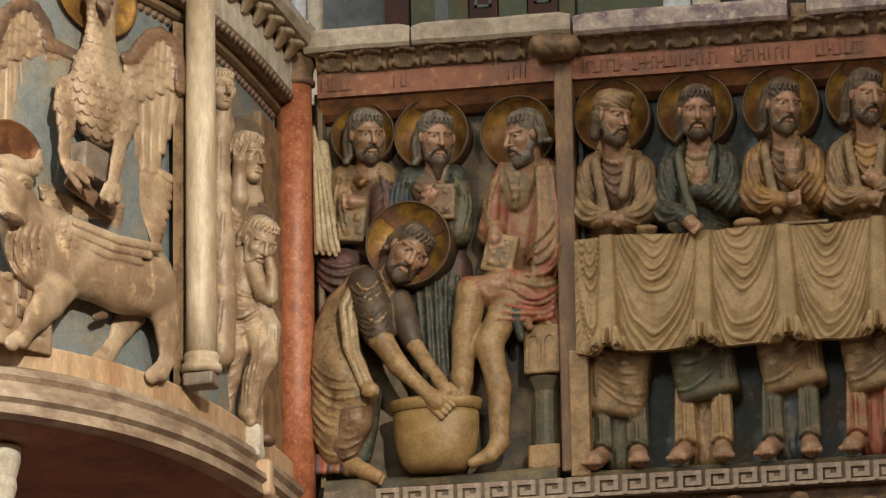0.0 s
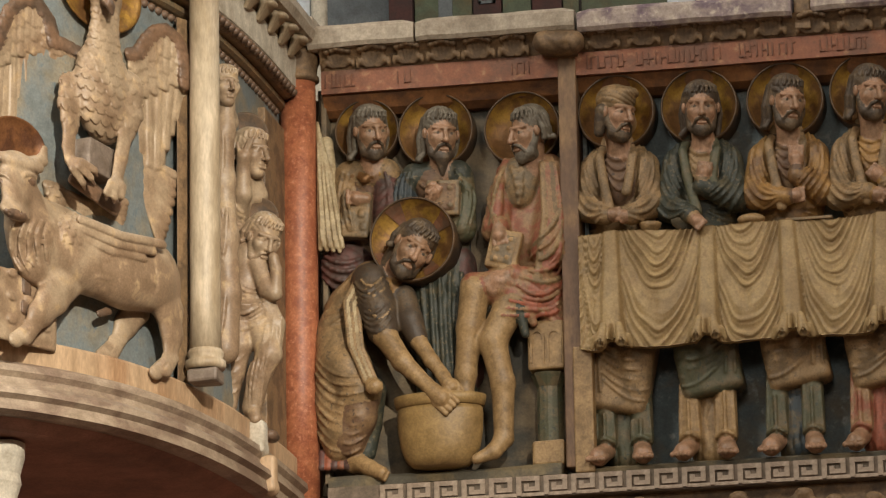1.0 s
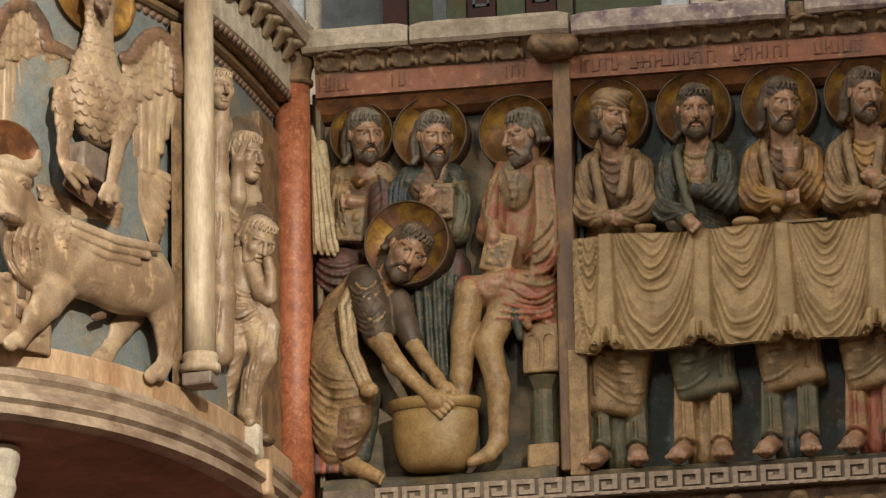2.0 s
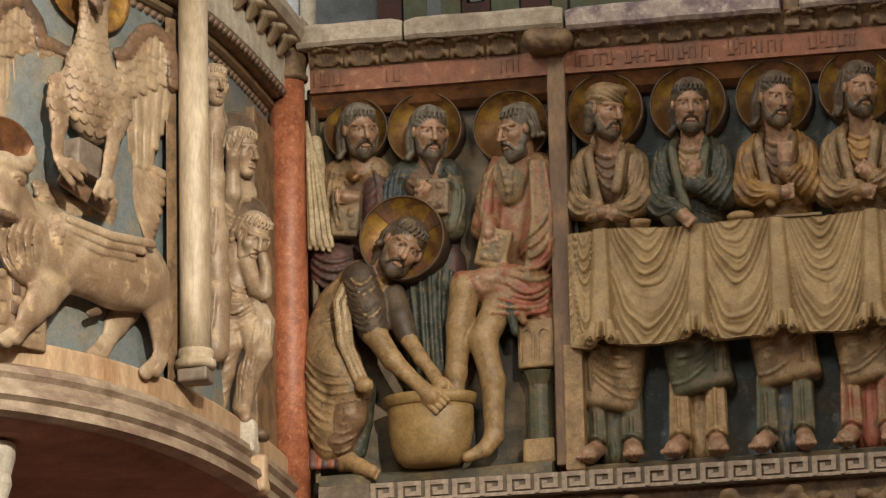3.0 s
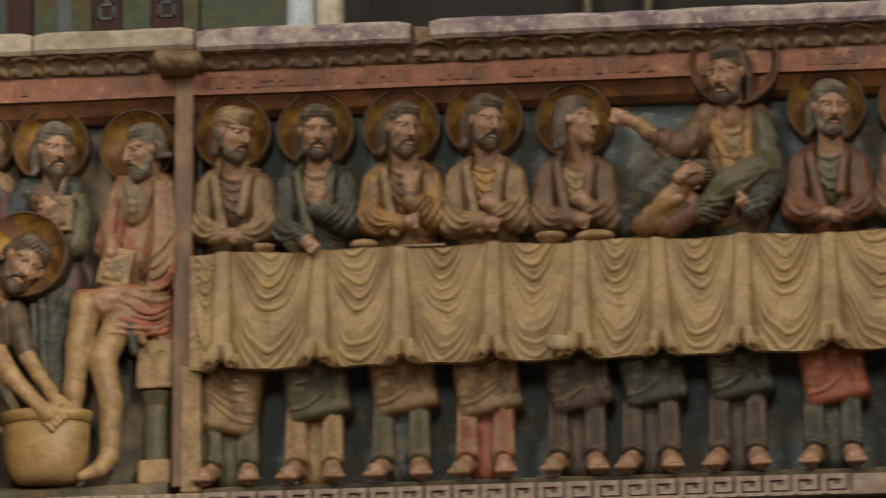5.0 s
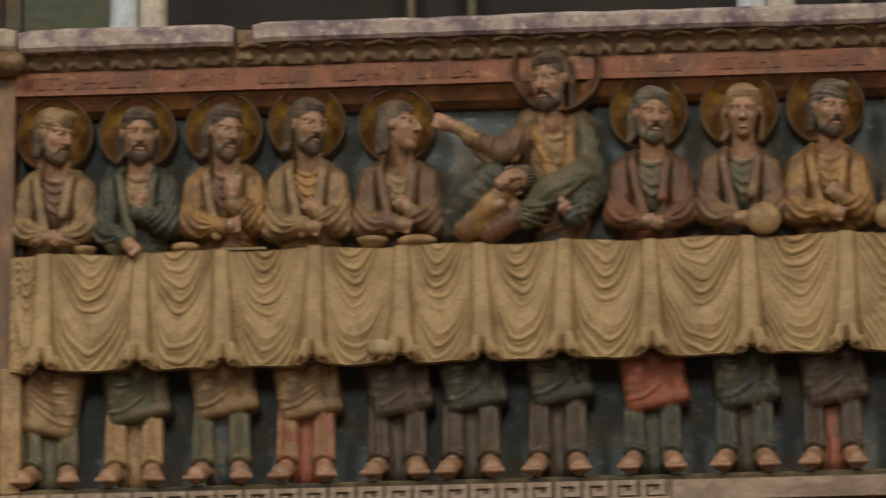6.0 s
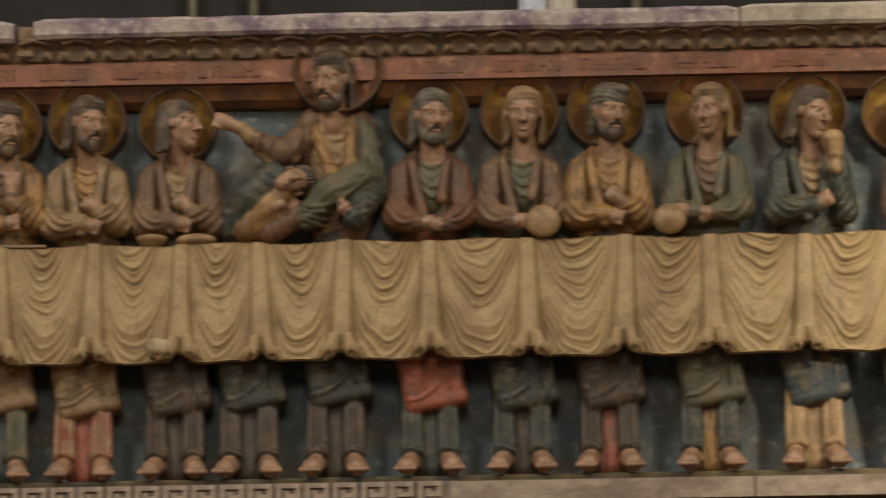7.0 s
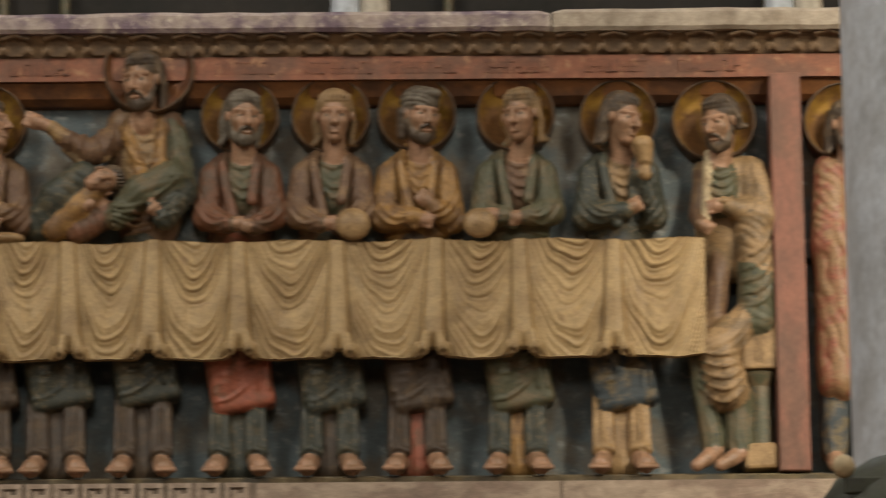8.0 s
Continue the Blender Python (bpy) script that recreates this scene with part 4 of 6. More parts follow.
c.cap((x - 0.205, -0.055, 0.905), (x - 0.235, -0.060, 0.930), 0.022, 0.019, "palm", 0.006)
grip(c, (x - 0.235, -0.062, 0.930), (x - 0.300, -0.072, 0.953), 1.1)
for s in (-1, 1):
    c.chain([(x + s * 0.038, 0.0, 0.995), (x + s * 0.046, -0.028, 0.93), (x + 0.020 + s * 0.02, -0.042, 0.80)], 0.013, 0.016, "ochre", 0.005, (0.003, 0.012, (1, 0, 0.3), 0, 0))
c.chain([(x - 0.07, -0.03, 0.70), (x - 0.01, -0.045, 0.76), (x + 0.07, -0.035, 0.80)], 0.034, 0.040, "olive", 0.02, (0.005, 0.022, (-0.5, 0, 1), 0, 0))
lower_body(c, x, "green", "umber", hem=0.22, swing=-1)
for n in range(5):
    c.ridge([(x - 0.04, 0.97 - 0.03 * n), (x + 0.004, 0.935 - 0.034 * n), (x + 0.05, 0.965 - 0.03 * n)], 0.0036, None, 0.5, 0.006)
    c.ridge([(x + 0.06 + 0.010 * n, 0.985 - 0.014 * n), (x + 0.08 + 0.010 * n, 0.88), (x + 0.07 + 0.012 * n, 0.77)], 0.0056, None, 0.5, 0.004)
    c.ridge([(x - 0.075, 0.72 - 0.012 * n), (x - 0.005, 0.725 - 0.014 * n), (x + 0.09, 0.79 - 0.022 * n)], 0.006, None, 0.5, 0.004)
    c.ridge([(x - 0.04 - 0.034 * n, 0.965 - 0.014 * n), (x - 0.05 - 0.034 * n, 0.905), (x - 0.075 - 0.030 * n, 0.855)], 0.0052, None, 0.5, 0.004)
head(c, x - 0.004, -0.058, 1.056, -26, 2, 8, "hair", "hair", size=1.05)
c.cap((x, -0.02, 1.06), (x, 0.06, 1.05), 0.036, 0.05, "hair", 0.005)
c.build("giver_statue", "larger stone figure reaching a morsel across the table", "statue", "apostles at the supper")


def cross_halo(x, h, r, y, depth, dish="gold", arm="red"):
    ob = halo(x, h, r, y, "rim", "large gilded halo with red cross arms", depth, dish)
    sink = lambda rad: float(np.interp(rad, (0, 0.35, 0.65, 0.85, 0.945), (0.036, 0.034, 0.025, 0.010, -0.002)))
    for turn in (30, 120, 210, 300):
        bm = bmesh.new()
        rows = []
        for rad in np.linspace(0.25, 0.93, 7):
            half = 0.13 + 0.10 * rad
            rows.append([bm.verts.new((r * rad * math.cos(radians(turn) + e), sink(rad) - 0.0022 + lift, r * rad * math.sin(radians(turn) + e))) for e, lift in ((-half, 0.006), (-half, 0), (0, 0), (half, 0), (half, 0.006))])
        for a, b in zip(rows, rows[1:]):
            for k in range(4):
                bm.faces.new((a[k], a[k + 1], b[k + 1], b[k]))
        part("cross_arm", bm, M[arm], ob, "dull red cross arm")
    return ob


cross_halo(-0.622, 1.088, 0.117, -0.048, 0.118, "dullgold", "rust")

c = Clay(0.0040)
c.chain([(-0.90, 0.02, 0.69), (-0.85, -0.02, 0.755), (-0.79, -0.035, 0.80)], 0.050, 0.045, "green", 0.015, (0.004, 0.03, (0.7, 0, 0.7), 0, 0))
c.chain([(-0.86, -0.02, 0.67), (-0.80, -0.045, 0.72), (-0.75, -0.05, 0.775)], 0.030, 0.028, "ochre", 0.01, (0.004, 0.022, (1, 0, -0.4), 0, 0))
c.cap((-0.80, -0.02, 0.665), (-0.70, -0.02, 0.72), 0.034, 0.030, "rust", 0.015, (0.004, 0.022, (1, 0, 0.6), 0, 0))
head(c, -0.735, -0.050, 0.79, 20, 70, 0, "hair", None, size=0.8)
c.cap((-0.83, -0.045, 0.70), (-0.77, -0.064, 0.725), 0.016, 0.014, "skin", 0.004)
lower_body(c, -0.855, "green", "umber", hem=0.21)
c.build("apostle_statue", "stone apostle in a green mantle leaning across the table", "statue", "apostles at the supper")

# ---- the guest at the table's end, and the first figure of the next scene ----
c = Clay(0.0040)
x = 0.868
c.ell((x, 0.045, 0.70), (0.092, 0.060, 0.17), "tan", 0.01)
c.ell((x - 0.025, -0.004, 0.77), (0.045, 0.034, 0.085), "olive", 0.006, (0.0035, 0.02, (0, 0, 1), -9, x - 0.02))
c.cap((x - 0.05, 0.03, 0.822), (x + 0.05, 0.03, 0.822), 0.044, 0.044, "tan", 0.02)
c.cap((x + 0.062, 0.02, 0.815), (x + 0.078, -0.01, 0.690), 0.038, 0.042, "tan", 0.014, (0.0035, 0.024, (0.5, 0, 1), 0, 0))
c.cap((x + 0.075, -0.015, 0.690), (x - 0.020, -0.050, 0.715), 0.036, 0.022, "tan", 0.012, (0.004, 0.022, (1, 0, -0.5), 0, 0))
grip(c, (x - 0.015, -0.052, 0.715), (x - 0.060, -0.062, 0.705))
c.cap((x - 0.060, 0.015, 0.80), (x - 0.078, 0.0, 0.70), 0.034, 0.030, "brown", 0.014)
c.cap((x - 0.078, 0.0, 0.70), (x - 0.080, -0.05, 0.665), 0.026, 0.020, "brown", 0.010)
grip(c, (x - 0.080, -0.055, 0.665), (x - 0.055, -0.068, 0.645))
c.chain([(x - 0.055, -0.012, 0.86), (x - 0.062, -0.035, 0.78), (x - 0.068, -0.05, 0.67)], 0.012, 0.013, "pale", 0.003)
c.cap((x + 0.050, -0.008, 0.70), (x + 0.066, -0.008, 0.53), 0.048, 0.040, "tan", 0.012, (0.004, 0.026, (0.6, 0, 1), 0, 0))
c.cap((x + 0.060, -0.004, 0.555), (x + 0.060, 0.0, 0.42), 0.046, 0.050, "olive", 0.01, (0.004, 0.03, (0.4, 0, 1), 0, 0))
c.cap((x + 0.066, 0.01, 0.42), (x + 0.060, 0.02, 0.36), 0.042, 0.030, "olive", 0.01)
c.cap((x - 0.030, 0.03, 0.60), (x - 0.055, 0.02, 0.40), 0.030, 0.034, "brown", 0.01, (0.004, 0.03, (1, 0, 0), 0, 0))
c.chain([(x + 0.03, 0.0, 0.42), (x - 0.045, -0.02, 0.345), (x - 0.02, -0.01, 0.235)], 0.045, 0.055, "tan", 0.012, (0.005, 0.030, (-0.5, 0, 1), -5, x - 0.06))
c.cap((x - 0.090, 0.0, 0.32), (x - 0.060, 0.01, 0.10), 0.026, 0.030, "olive", 0.008, (0.005, 0.02, (1, 0, 0.1), 0, 0))
c.cap((x + 0.005, 0.01, 0.22), (x + 0.010, 0.01, 0.095), 0.040, 0.036, "olive", 0.008, (0.005, 0.02, (1, 0, 0), 0, 0))
for fx, to in ((x - 0.055, x - 0.105), (x + 0.015, x - 0.045)):
    c.chain([(fx, 0.0, 0.080), ((fx + to) / 2, -0.02, 0.058), (to, -0.035, 0.038)], 0.022, 0.016, "skin", 0.006)
for n in range(5):
    c.ridge([(x + 0.05 + 0.009 * n, 0.855 - 0.012 * n), (x + 0.066 + 0.009 * n, 0.77), (x + 0.06 + 0.009 * n, 0.69)], 0.0052, None, 0.5, 0.004)
    c.ridge([(x - 0.055, 0.835 - 0.022 * n), (x - 0.025, 0.815 - 0.024 * n), (x + 0.012, 0.838 - 0.022 * n)], 0.005, None, 0.5, 0.003)
    c.ridge([(x + 0.10, 0.66 - 0.035 * n), (x + 0.07, 0.60 - 0.035 * n), (x + 0.015, 0.575 - 0.03 * n)], 0.0055, None, 0.5, 0.004)
    c.ridge([(x + 0.035, 0.37 - 0.022 * n), (x - 0.02, 0.32 - 0.03 * n), (x - 0.09, 0.33 - 0.022 * n)], 0.006, None, 0.5, 0.004)
head(c, x - 0.028, -0.050, 0.935, -36, 0, 12, "hair", "hair", locks=False)
c.cap((x - 0.02, -0.02, 0.92), (x - 0.02, 0.09, 0.91), 0.036, 0.05, "hair", 0.005)
halo(0.829, 0.952, 0.108, -0.012, depth=0.112)
c.build("apostle_statue", "stone apostle in a tan mantle seated at the table's end", "statue", "apostles at the supper")


def pedestal_seat(x, top, y=0.03):
    ob = empty("pedestal_seat", (x, y, BASE))
    part("seat_block", bricked(bmesh.new(), (-0.048, -0.05, top - 0.13), (0.048, 0.066, top), 0.006, 0.002), M["palm"], ob)
    for s in (-1, 1):
        bm = bmesh.new()
        arch = [(s * 0.022 + 0.016 * math.cos(a), top - 0.046 + 0.016 * math.sin(a)) for a in np.linspace(0, math.pi, 9)]
        path = [(s * 0.022 + 0.016, top - 0.112)] + arch + [(s * 0.022 - 0.016, top - 0.112)]
        rows = [[bm.verts.new((px + dx, py, pz)) for dx, py in ((-0.0026, -0.049), (-0.0026, -0.0545), (0.0026, -0.0545), (0.0026, -0.049))] for px, pz in path]
        for a, b in zip(rows, rows[1:]):
            for k in range(3):
                bm.faces.new((a[k], a[k + 1], b[k + 1], b[k]))
        part("arched_moulding", bm, M["palm"], ob, "raised moulding round an arched panel")
    bm = bmesh.new()
    lathe(bm, [(0.030, 0.10), (0.029, top - 0.17), (0.046, top - 0.135)], (0, -0.005, 0), 16)
    for v in bm.verts:
        a = math.atan2(v.co.y + 0.005, v.co.x)
        v.co.x += 0.004 * math.cos(a) * math.cos(8 * a)
    part("shaft", bm, M["olive"], ob, "fluted greenish shaft")
    part("base", bricked(bmesh.new(), (-0.042, -0.045, 0.034), (0.042, 0.066, 0.10), 0.008, 0.003), M["palm"], ob)
    return tagged(ob, "ochre stone pedestal seat with a fluted shaft", "stool")


pedestal_seat(0.930, 0.42, 0.025)
c = Clay(0.0040)
x = 1.165
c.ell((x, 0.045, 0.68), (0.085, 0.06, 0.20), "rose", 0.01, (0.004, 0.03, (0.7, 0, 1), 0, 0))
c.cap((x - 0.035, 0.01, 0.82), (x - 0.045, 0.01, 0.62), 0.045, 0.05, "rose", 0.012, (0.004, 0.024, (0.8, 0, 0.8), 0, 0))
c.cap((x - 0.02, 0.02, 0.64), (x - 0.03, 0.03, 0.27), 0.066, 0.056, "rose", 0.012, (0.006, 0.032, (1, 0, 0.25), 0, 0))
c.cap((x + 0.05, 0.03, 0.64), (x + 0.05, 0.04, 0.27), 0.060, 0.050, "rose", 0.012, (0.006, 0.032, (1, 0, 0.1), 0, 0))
for s in (-1, 1):
    c.cap((x + s * 0.04, 0.05, 0.27), (x + s * 0.045, 0.045, 0.09), 0.040, 0.036, "blue", 0.008, (0.005, 0.02, (1, 0, 0), 0, 0))
    c.cap((x + s * 0.045, 0.03, 0.065), (x + s * 0.05, -0.03, 0.04), 0.024, 0.02, "skin", 0.006)
head(c, x + 0.01, -0.045, 0.925, 20, 0, 0, "hair", "hair")
c.cap((x, -0.02, 0.90), (x, 0.09, 0.90), 0.036, 0.05, "hair", 0.005)
halo(1.165, 0.945, 0.105, -0.012, depth=0.112)
c.build("apostle_statue", "stone figure in a rose and red robe beyond the post", "statue")
c = Clay(0.005)
x = 1.42
c.cap((x, 0.04, 0.80), (x, 0.04, 0.30), 0.075, 0.07, "brown", 0.012, (0.005, 0.03, (1, 0, 0.2), 0, 0))
lower_body(c, x, "brown", "brown")
head(c, x, -0.045, 0.925, -10)
c.build("apostle_statue", "stone figure in a brown robe behind the pier", "statue")


# ---- things on the table ----
def loaf(x, h, r=0.042, y=-0.045, mat="palm", flat=0.4):
    c = Clay(0.003)
    c.ell((x, y, h), (r, r * 0.5, r * flat), mat, 0.004)
    c.ell((x, y, h), (r * 0.55, r * 0.52, r * flat * 0.6), mat, 0.006)
    return c.build("bread_loaf", "round carved stone loaf on the table", "bread", "loaves on the table")


def bowl(x, r=0.038, hh=0.034, mat="ledge"):
    bm = lathe(bmesh.new(), [(r * 0.45, 0), (r * 0.5, 0.006), (r * 0.85, hh * 0.5), (r, hh), (r * 0.92, hh), (r * 0.6, hh * 0.45)], (x, -0.035, BASE + 0.6225), 28)
    return tagged(part("bowl", bm, M[mat], smooth=True), "shallow carved stone bowl on the table", "bowl", "bowls on the table")


bowl(-1.755), bowl(-1.845, 0.030, 0.026, "palm"), bowl(-1.10, 0.04, 0.028, "palm")
loaf(-1.582, 0.640, 0.036), loaf(-0.985, 0.640, 0.05, flat=0.34), loaf(-0.10, 0.664, 0.045, -0.075, flat=0.95), loaf(0.222, 0.664, 0.042, -0.078, flat=0.95)
knife = tagged(block("knife", (-1.49, -0.066, BASE + 0.623), (-1.37, -0.052, BASE + 0.631), M["book"], bevel=0.002), "thin carved knife on the table edge", "knife")
c = Clay(0.003)
c.cap((0.646, -0.075, 0.828), (0.642, -0.078, 0.866), 0.020, 0.028, "palm", 0.006)
c.ell((0.641, -0.079, 0.897), (0.022, 0.02, 0.012), "palm", cut=True)
c.cap((0.648, -0.075, 0.82), (0.646, -0.075, 0.79), 0.010, 0.018, "palm", 0.004)
c.build("cup", "carved stone cup raised to the lips", "cup")
c = Clay(0.003)
c.ell((-1.080, -0.095, 0.350), (0.035, 0.012, 0.022), "pale", 0.004)
c.cap((-1.10, -0.098, 0.362), (-1.055, -0.094, 0.338), 0.008, 0.010, "pale", 0.004)
c.build("plaster_patch", "white plaster repair on the cloth's hem", "repair")

# ---- the washing of feet ----
c = Clay(0.0033)
c.ell((-2.605, 0.045, 0.76), (0.075, 0.05, 0.15), "brown", 0.01, (0.003, 0.024, (0.4, 0, 1), 0, 0))
c.cap((-2.648, 0.02, 0.848), (-2.552, 0.02, 0.848), 0.040, 0.040, "tan", 0.02)
c.cap((-2.66, 0.02, 0.82), (-2.665, 0.01, 0.70), 0.034, 0.034, "tan", 0.01, (0.004, 0.024, (0.6, 0, 1), 0, 0))
c.cap((-2.55, 0.02, 0.82), (-2.545, 0.0, 0.71), 0.034, 0.034, "plum", 0.01, (0.004, 0.024, (-0.6, 0, 1), 0, 0))
c.chain([(-2.63, 0.0, 0.865), (-2.60, -0.018, 0.825), (-2.555, 0.0, 0.865)], 0.011, 0.011, "gold", 0.004)
for i in range(5):
    c.ell((-2.632 + 0.018 * i, -0.014 - 0.004 * (2 - abs(i - 2)), 0.838 - 0.006 * (2 - abs(i - 2))), (0.0065, 0.006, 0.0065), "gold", 0.002)
c.box((-2.618, -0.030, 0.725), (0.036, 0.018, 0.062), "book", 0.003, turn=spin(0, 6))
for i in (-1, 1):
    for j in (-1, 0, 1):
        c.box((-2.618 + i * 0.016 - j * 0.004, -0.047, 0.725 + j * 0.034), (0.010, 0.006, 0.012), "book", 0.003, turn=spin(0, 6))
grip(c, (-2.59, -0.045, 0.765), (-2.635, -0.058, 0.768))
c.ell((-2.66, 0.03, 0.60), (0.07, 0.06, 0.07), "plum", 0.01, (0.005, 0.03, (0.7, 0, 1), 0, 0))
head(c, -2.578, -0.035, 0.950, 32, -4, 8, "grey", "hair", size=1.0)
c.cap((-2.58, -0.01, 0.94), (-2.58, 0.09, 0.93), 0.034, 0.05, "hair", 0.005)
for n in range(4):
    c.ridge([(-2.66 + 0.012 * n, 0.85 - 0.01 * n), (-2.672 + 0.012 * n, 0.77), (-2.668 + 0.014 * n, 0.69)], 0.005, None, 0.5, 0.004)
    c.ridge([(-2.545 + 0.010 * n, 0.84 - 0.01 * n), (-2.535 + 0.008 * n, 0.77), (-2.545 + 0.008 * n, 0.70)], 0.005, None, 0.5, 0.004)
    c.ridge([(-2.72, 0.64 - 0.022 * n), (-2.66, 0.60 - 0.022 * n), (-2.60, 0.625 - 0.022 * n)], 0.006, None, 0.5, 0.004)
c.build("apostle_statue", "stone apostle in tan and plum holding a carved book", "statue", "apostles at the washing")
halo(-2.596, 0.962, 0.086, 0.0, depth=0.10)

c = Clay(0.0033)
c.ell((-2.425, 0.05, 0.70), (0.095, 0.05, 0.20), "blue", 0.01, (0.004, 0.03, (0.8, 0, 0.6), 0, 0))
c.cap((-2.470, 0.02, 0.828), (-2.360, 0.02, 0.828), 0.042, 0.042, "green", 0.02)
c.cap((-2.500, 0.02, 0.80), (-2.505, 0.01, 0.69), 0.036, 0.034, "blue", 0.01, (0.004, 0.024, (0.6, 0, 1), 0, 0))
c.cap((-2.350, 0.02, 0.80), (-2.345, 0.005, 0.68), 0.036, 0.036, "olive", 0.01, (0.004, 0.024, (-0.6, 0, 1), 0, 0))
c.ell((-2.42, 0.0, 0.80), (0.045, 0.03, 0.055), "brown", 0.006, (0.003, 0.02, (0, 0, 1), -9, -2.42))
c.box((-2.388, -0.030, 0.755), (0.045, 0.016, 0.048), "book", 0.003, turn=spin(0, 3))
c.box((-2.388, -0.044, 0.755), (0.034, 0.006, 0.036), "brown", 0.002, turn=spin(0, 3))
for i in (-1, 1):
    for j in (-1, 1):
        c.ell((-2.388 + i * 0.022, -0.050, 0.755 + j * 0.024), (0.007, 0.005, 0.007), "book", 0.002)
grip(c, (-2.425, -0.045, 0.745), (-2.400, -0.058, 0.785))
c.cap((-2.43, 0.06, 0.62), (-2.40, 0.06, 0.20), 0.085, 0.08, "green", 0.01, (0.007, 0.034, (1, 0, 0.15), 0, 0))
c.cap((-2.36, 0.05, 0.60), (-2.345, 0.055, 0.30), 0.040, 0.040, "plum", 0.01, (0.006, 0.028, (1, 0, 0.2), 0, 0))
head(c, -2.392, -0.035, 0.930, 28, 0, 8, "grey", "hair", long_beard=True, bald=False)
c.cap((-2.40, -0.01, 0.93), (-2.40, 0.09, 0.92), 0.034, 0.05, "grey", 0.005)
for n in range(4):
    c.ridge([(-2.505 + 0.012 * n, 0.835), (-2.520 + 0.014 * n, 0.76), (-2.505 + 0.016 * n, 0.66)], 0.005, None, 0.5, 0.004)
    c.ridge([(-2.355 + 0.010 * n, 0.83 - 0.01 * n), (-2.335 + 0.008 * n, 0.75), (-2.355 + 0.010 * n, 0.66)], 0.005, None, 0.5, 0.004)
    c.ridge([(-2.45 + 0.02 * n, 0.80 - 0.02 * n), (-2.42, 0.785 - 0.02 * n), (-2.39 - 0.01 * n, 0.81 - 0.02 * n)], 0.0045, None, 0.5, 0.003)
for n in range(6):
    c.ridge([(-2.455 + 0.026 * n, 0.56), (-2.445 + 0.022 * n, 0.42), (-2.44 + 0.024 * n, 0.24)], 0.0065, None, 0.6, 0.004)
c.build("apostle_statue", "bearded stone apostle in dark green with a framed book", "statue", "apostles at the washing")
halo(-2.412, 0.950, 0.101, 0.0, depth=0.10)

# pale pleated towel hanging by the column
c = Clay(0.0033)
for i in range(8):
    u = i / 7
    c.chain([(-2.726 + 0.008 * u, -0.012 - 0.006 * math.sin(u * 3), 0.990 - 0.040 * u), (-2.720 + 0.034 * u, -0.030, 0.84), (-2.716 + 0.060 * u, -0.036 - 0.006 * (i % 2), 0.640 + 0.010 * (i % 2) - 0.010 * u)], 0.0048, 0.0066, "pale", 0.002)
c.cap((-2.708, 0.01, 0.94), (-2.690, 0.01, 0.67), 0.018, 0.034, "pale", 0.004)
c.folds([(-2.724, 0.93), (-2.716, 0.80), (-2.712, 0.66)], [(-2.700, 0.90), (-2.680, 0.78), (-2.664, 0.66)], 4, 0.0040, "pale")
c.build("towel", "pale pleated stone towel hanging beside the column", "towel")

# seated one whose feet are washed
c = Clay(0.0033)
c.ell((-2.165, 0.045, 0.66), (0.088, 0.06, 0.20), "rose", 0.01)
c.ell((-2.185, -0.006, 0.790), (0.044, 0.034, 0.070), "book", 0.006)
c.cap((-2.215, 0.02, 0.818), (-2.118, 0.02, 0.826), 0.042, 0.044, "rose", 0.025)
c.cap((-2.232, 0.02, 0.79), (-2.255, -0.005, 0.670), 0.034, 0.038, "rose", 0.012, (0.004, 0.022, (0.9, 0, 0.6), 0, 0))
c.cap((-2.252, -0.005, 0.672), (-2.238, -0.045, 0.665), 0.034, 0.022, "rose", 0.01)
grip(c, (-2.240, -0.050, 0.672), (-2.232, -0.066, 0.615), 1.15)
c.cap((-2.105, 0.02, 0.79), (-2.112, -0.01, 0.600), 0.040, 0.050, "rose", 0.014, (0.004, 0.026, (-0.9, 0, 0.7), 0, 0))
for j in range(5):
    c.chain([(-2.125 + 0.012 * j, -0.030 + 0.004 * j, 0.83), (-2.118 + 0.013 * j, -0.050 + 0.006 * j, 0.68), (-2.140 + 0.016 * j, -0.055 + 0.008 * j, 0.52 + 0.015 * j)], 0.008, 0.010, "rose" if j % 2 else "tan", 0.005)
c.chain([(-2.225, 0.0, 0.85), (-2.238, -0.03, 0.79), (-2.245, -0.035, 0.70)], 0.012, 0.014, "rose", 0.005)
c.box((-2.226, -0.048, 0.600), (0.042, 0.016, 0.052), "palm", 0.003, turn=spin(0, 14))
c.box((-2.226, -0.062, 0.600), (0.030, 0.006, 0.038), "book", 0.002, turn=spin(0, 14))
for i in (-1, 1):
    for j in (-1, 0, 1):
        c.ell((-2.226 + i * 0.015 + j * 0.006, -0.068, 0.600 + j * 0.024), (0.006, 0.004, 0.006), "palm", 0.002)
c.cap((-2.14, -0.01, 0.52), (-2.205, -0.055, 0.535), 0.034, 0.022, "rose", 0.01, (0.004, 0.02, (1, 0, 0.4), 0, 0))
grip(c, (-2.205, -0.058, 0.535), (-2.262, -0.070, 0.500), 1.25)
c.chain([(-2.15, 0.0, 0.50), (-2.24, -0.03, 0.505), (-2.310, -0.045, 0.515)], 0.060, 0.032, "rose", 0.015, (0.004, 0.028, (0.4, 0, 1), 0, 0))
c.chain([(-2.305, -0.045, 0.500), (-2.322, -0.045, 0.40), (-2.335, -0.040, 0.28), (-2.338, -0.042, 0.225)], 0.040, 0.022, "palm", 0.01)
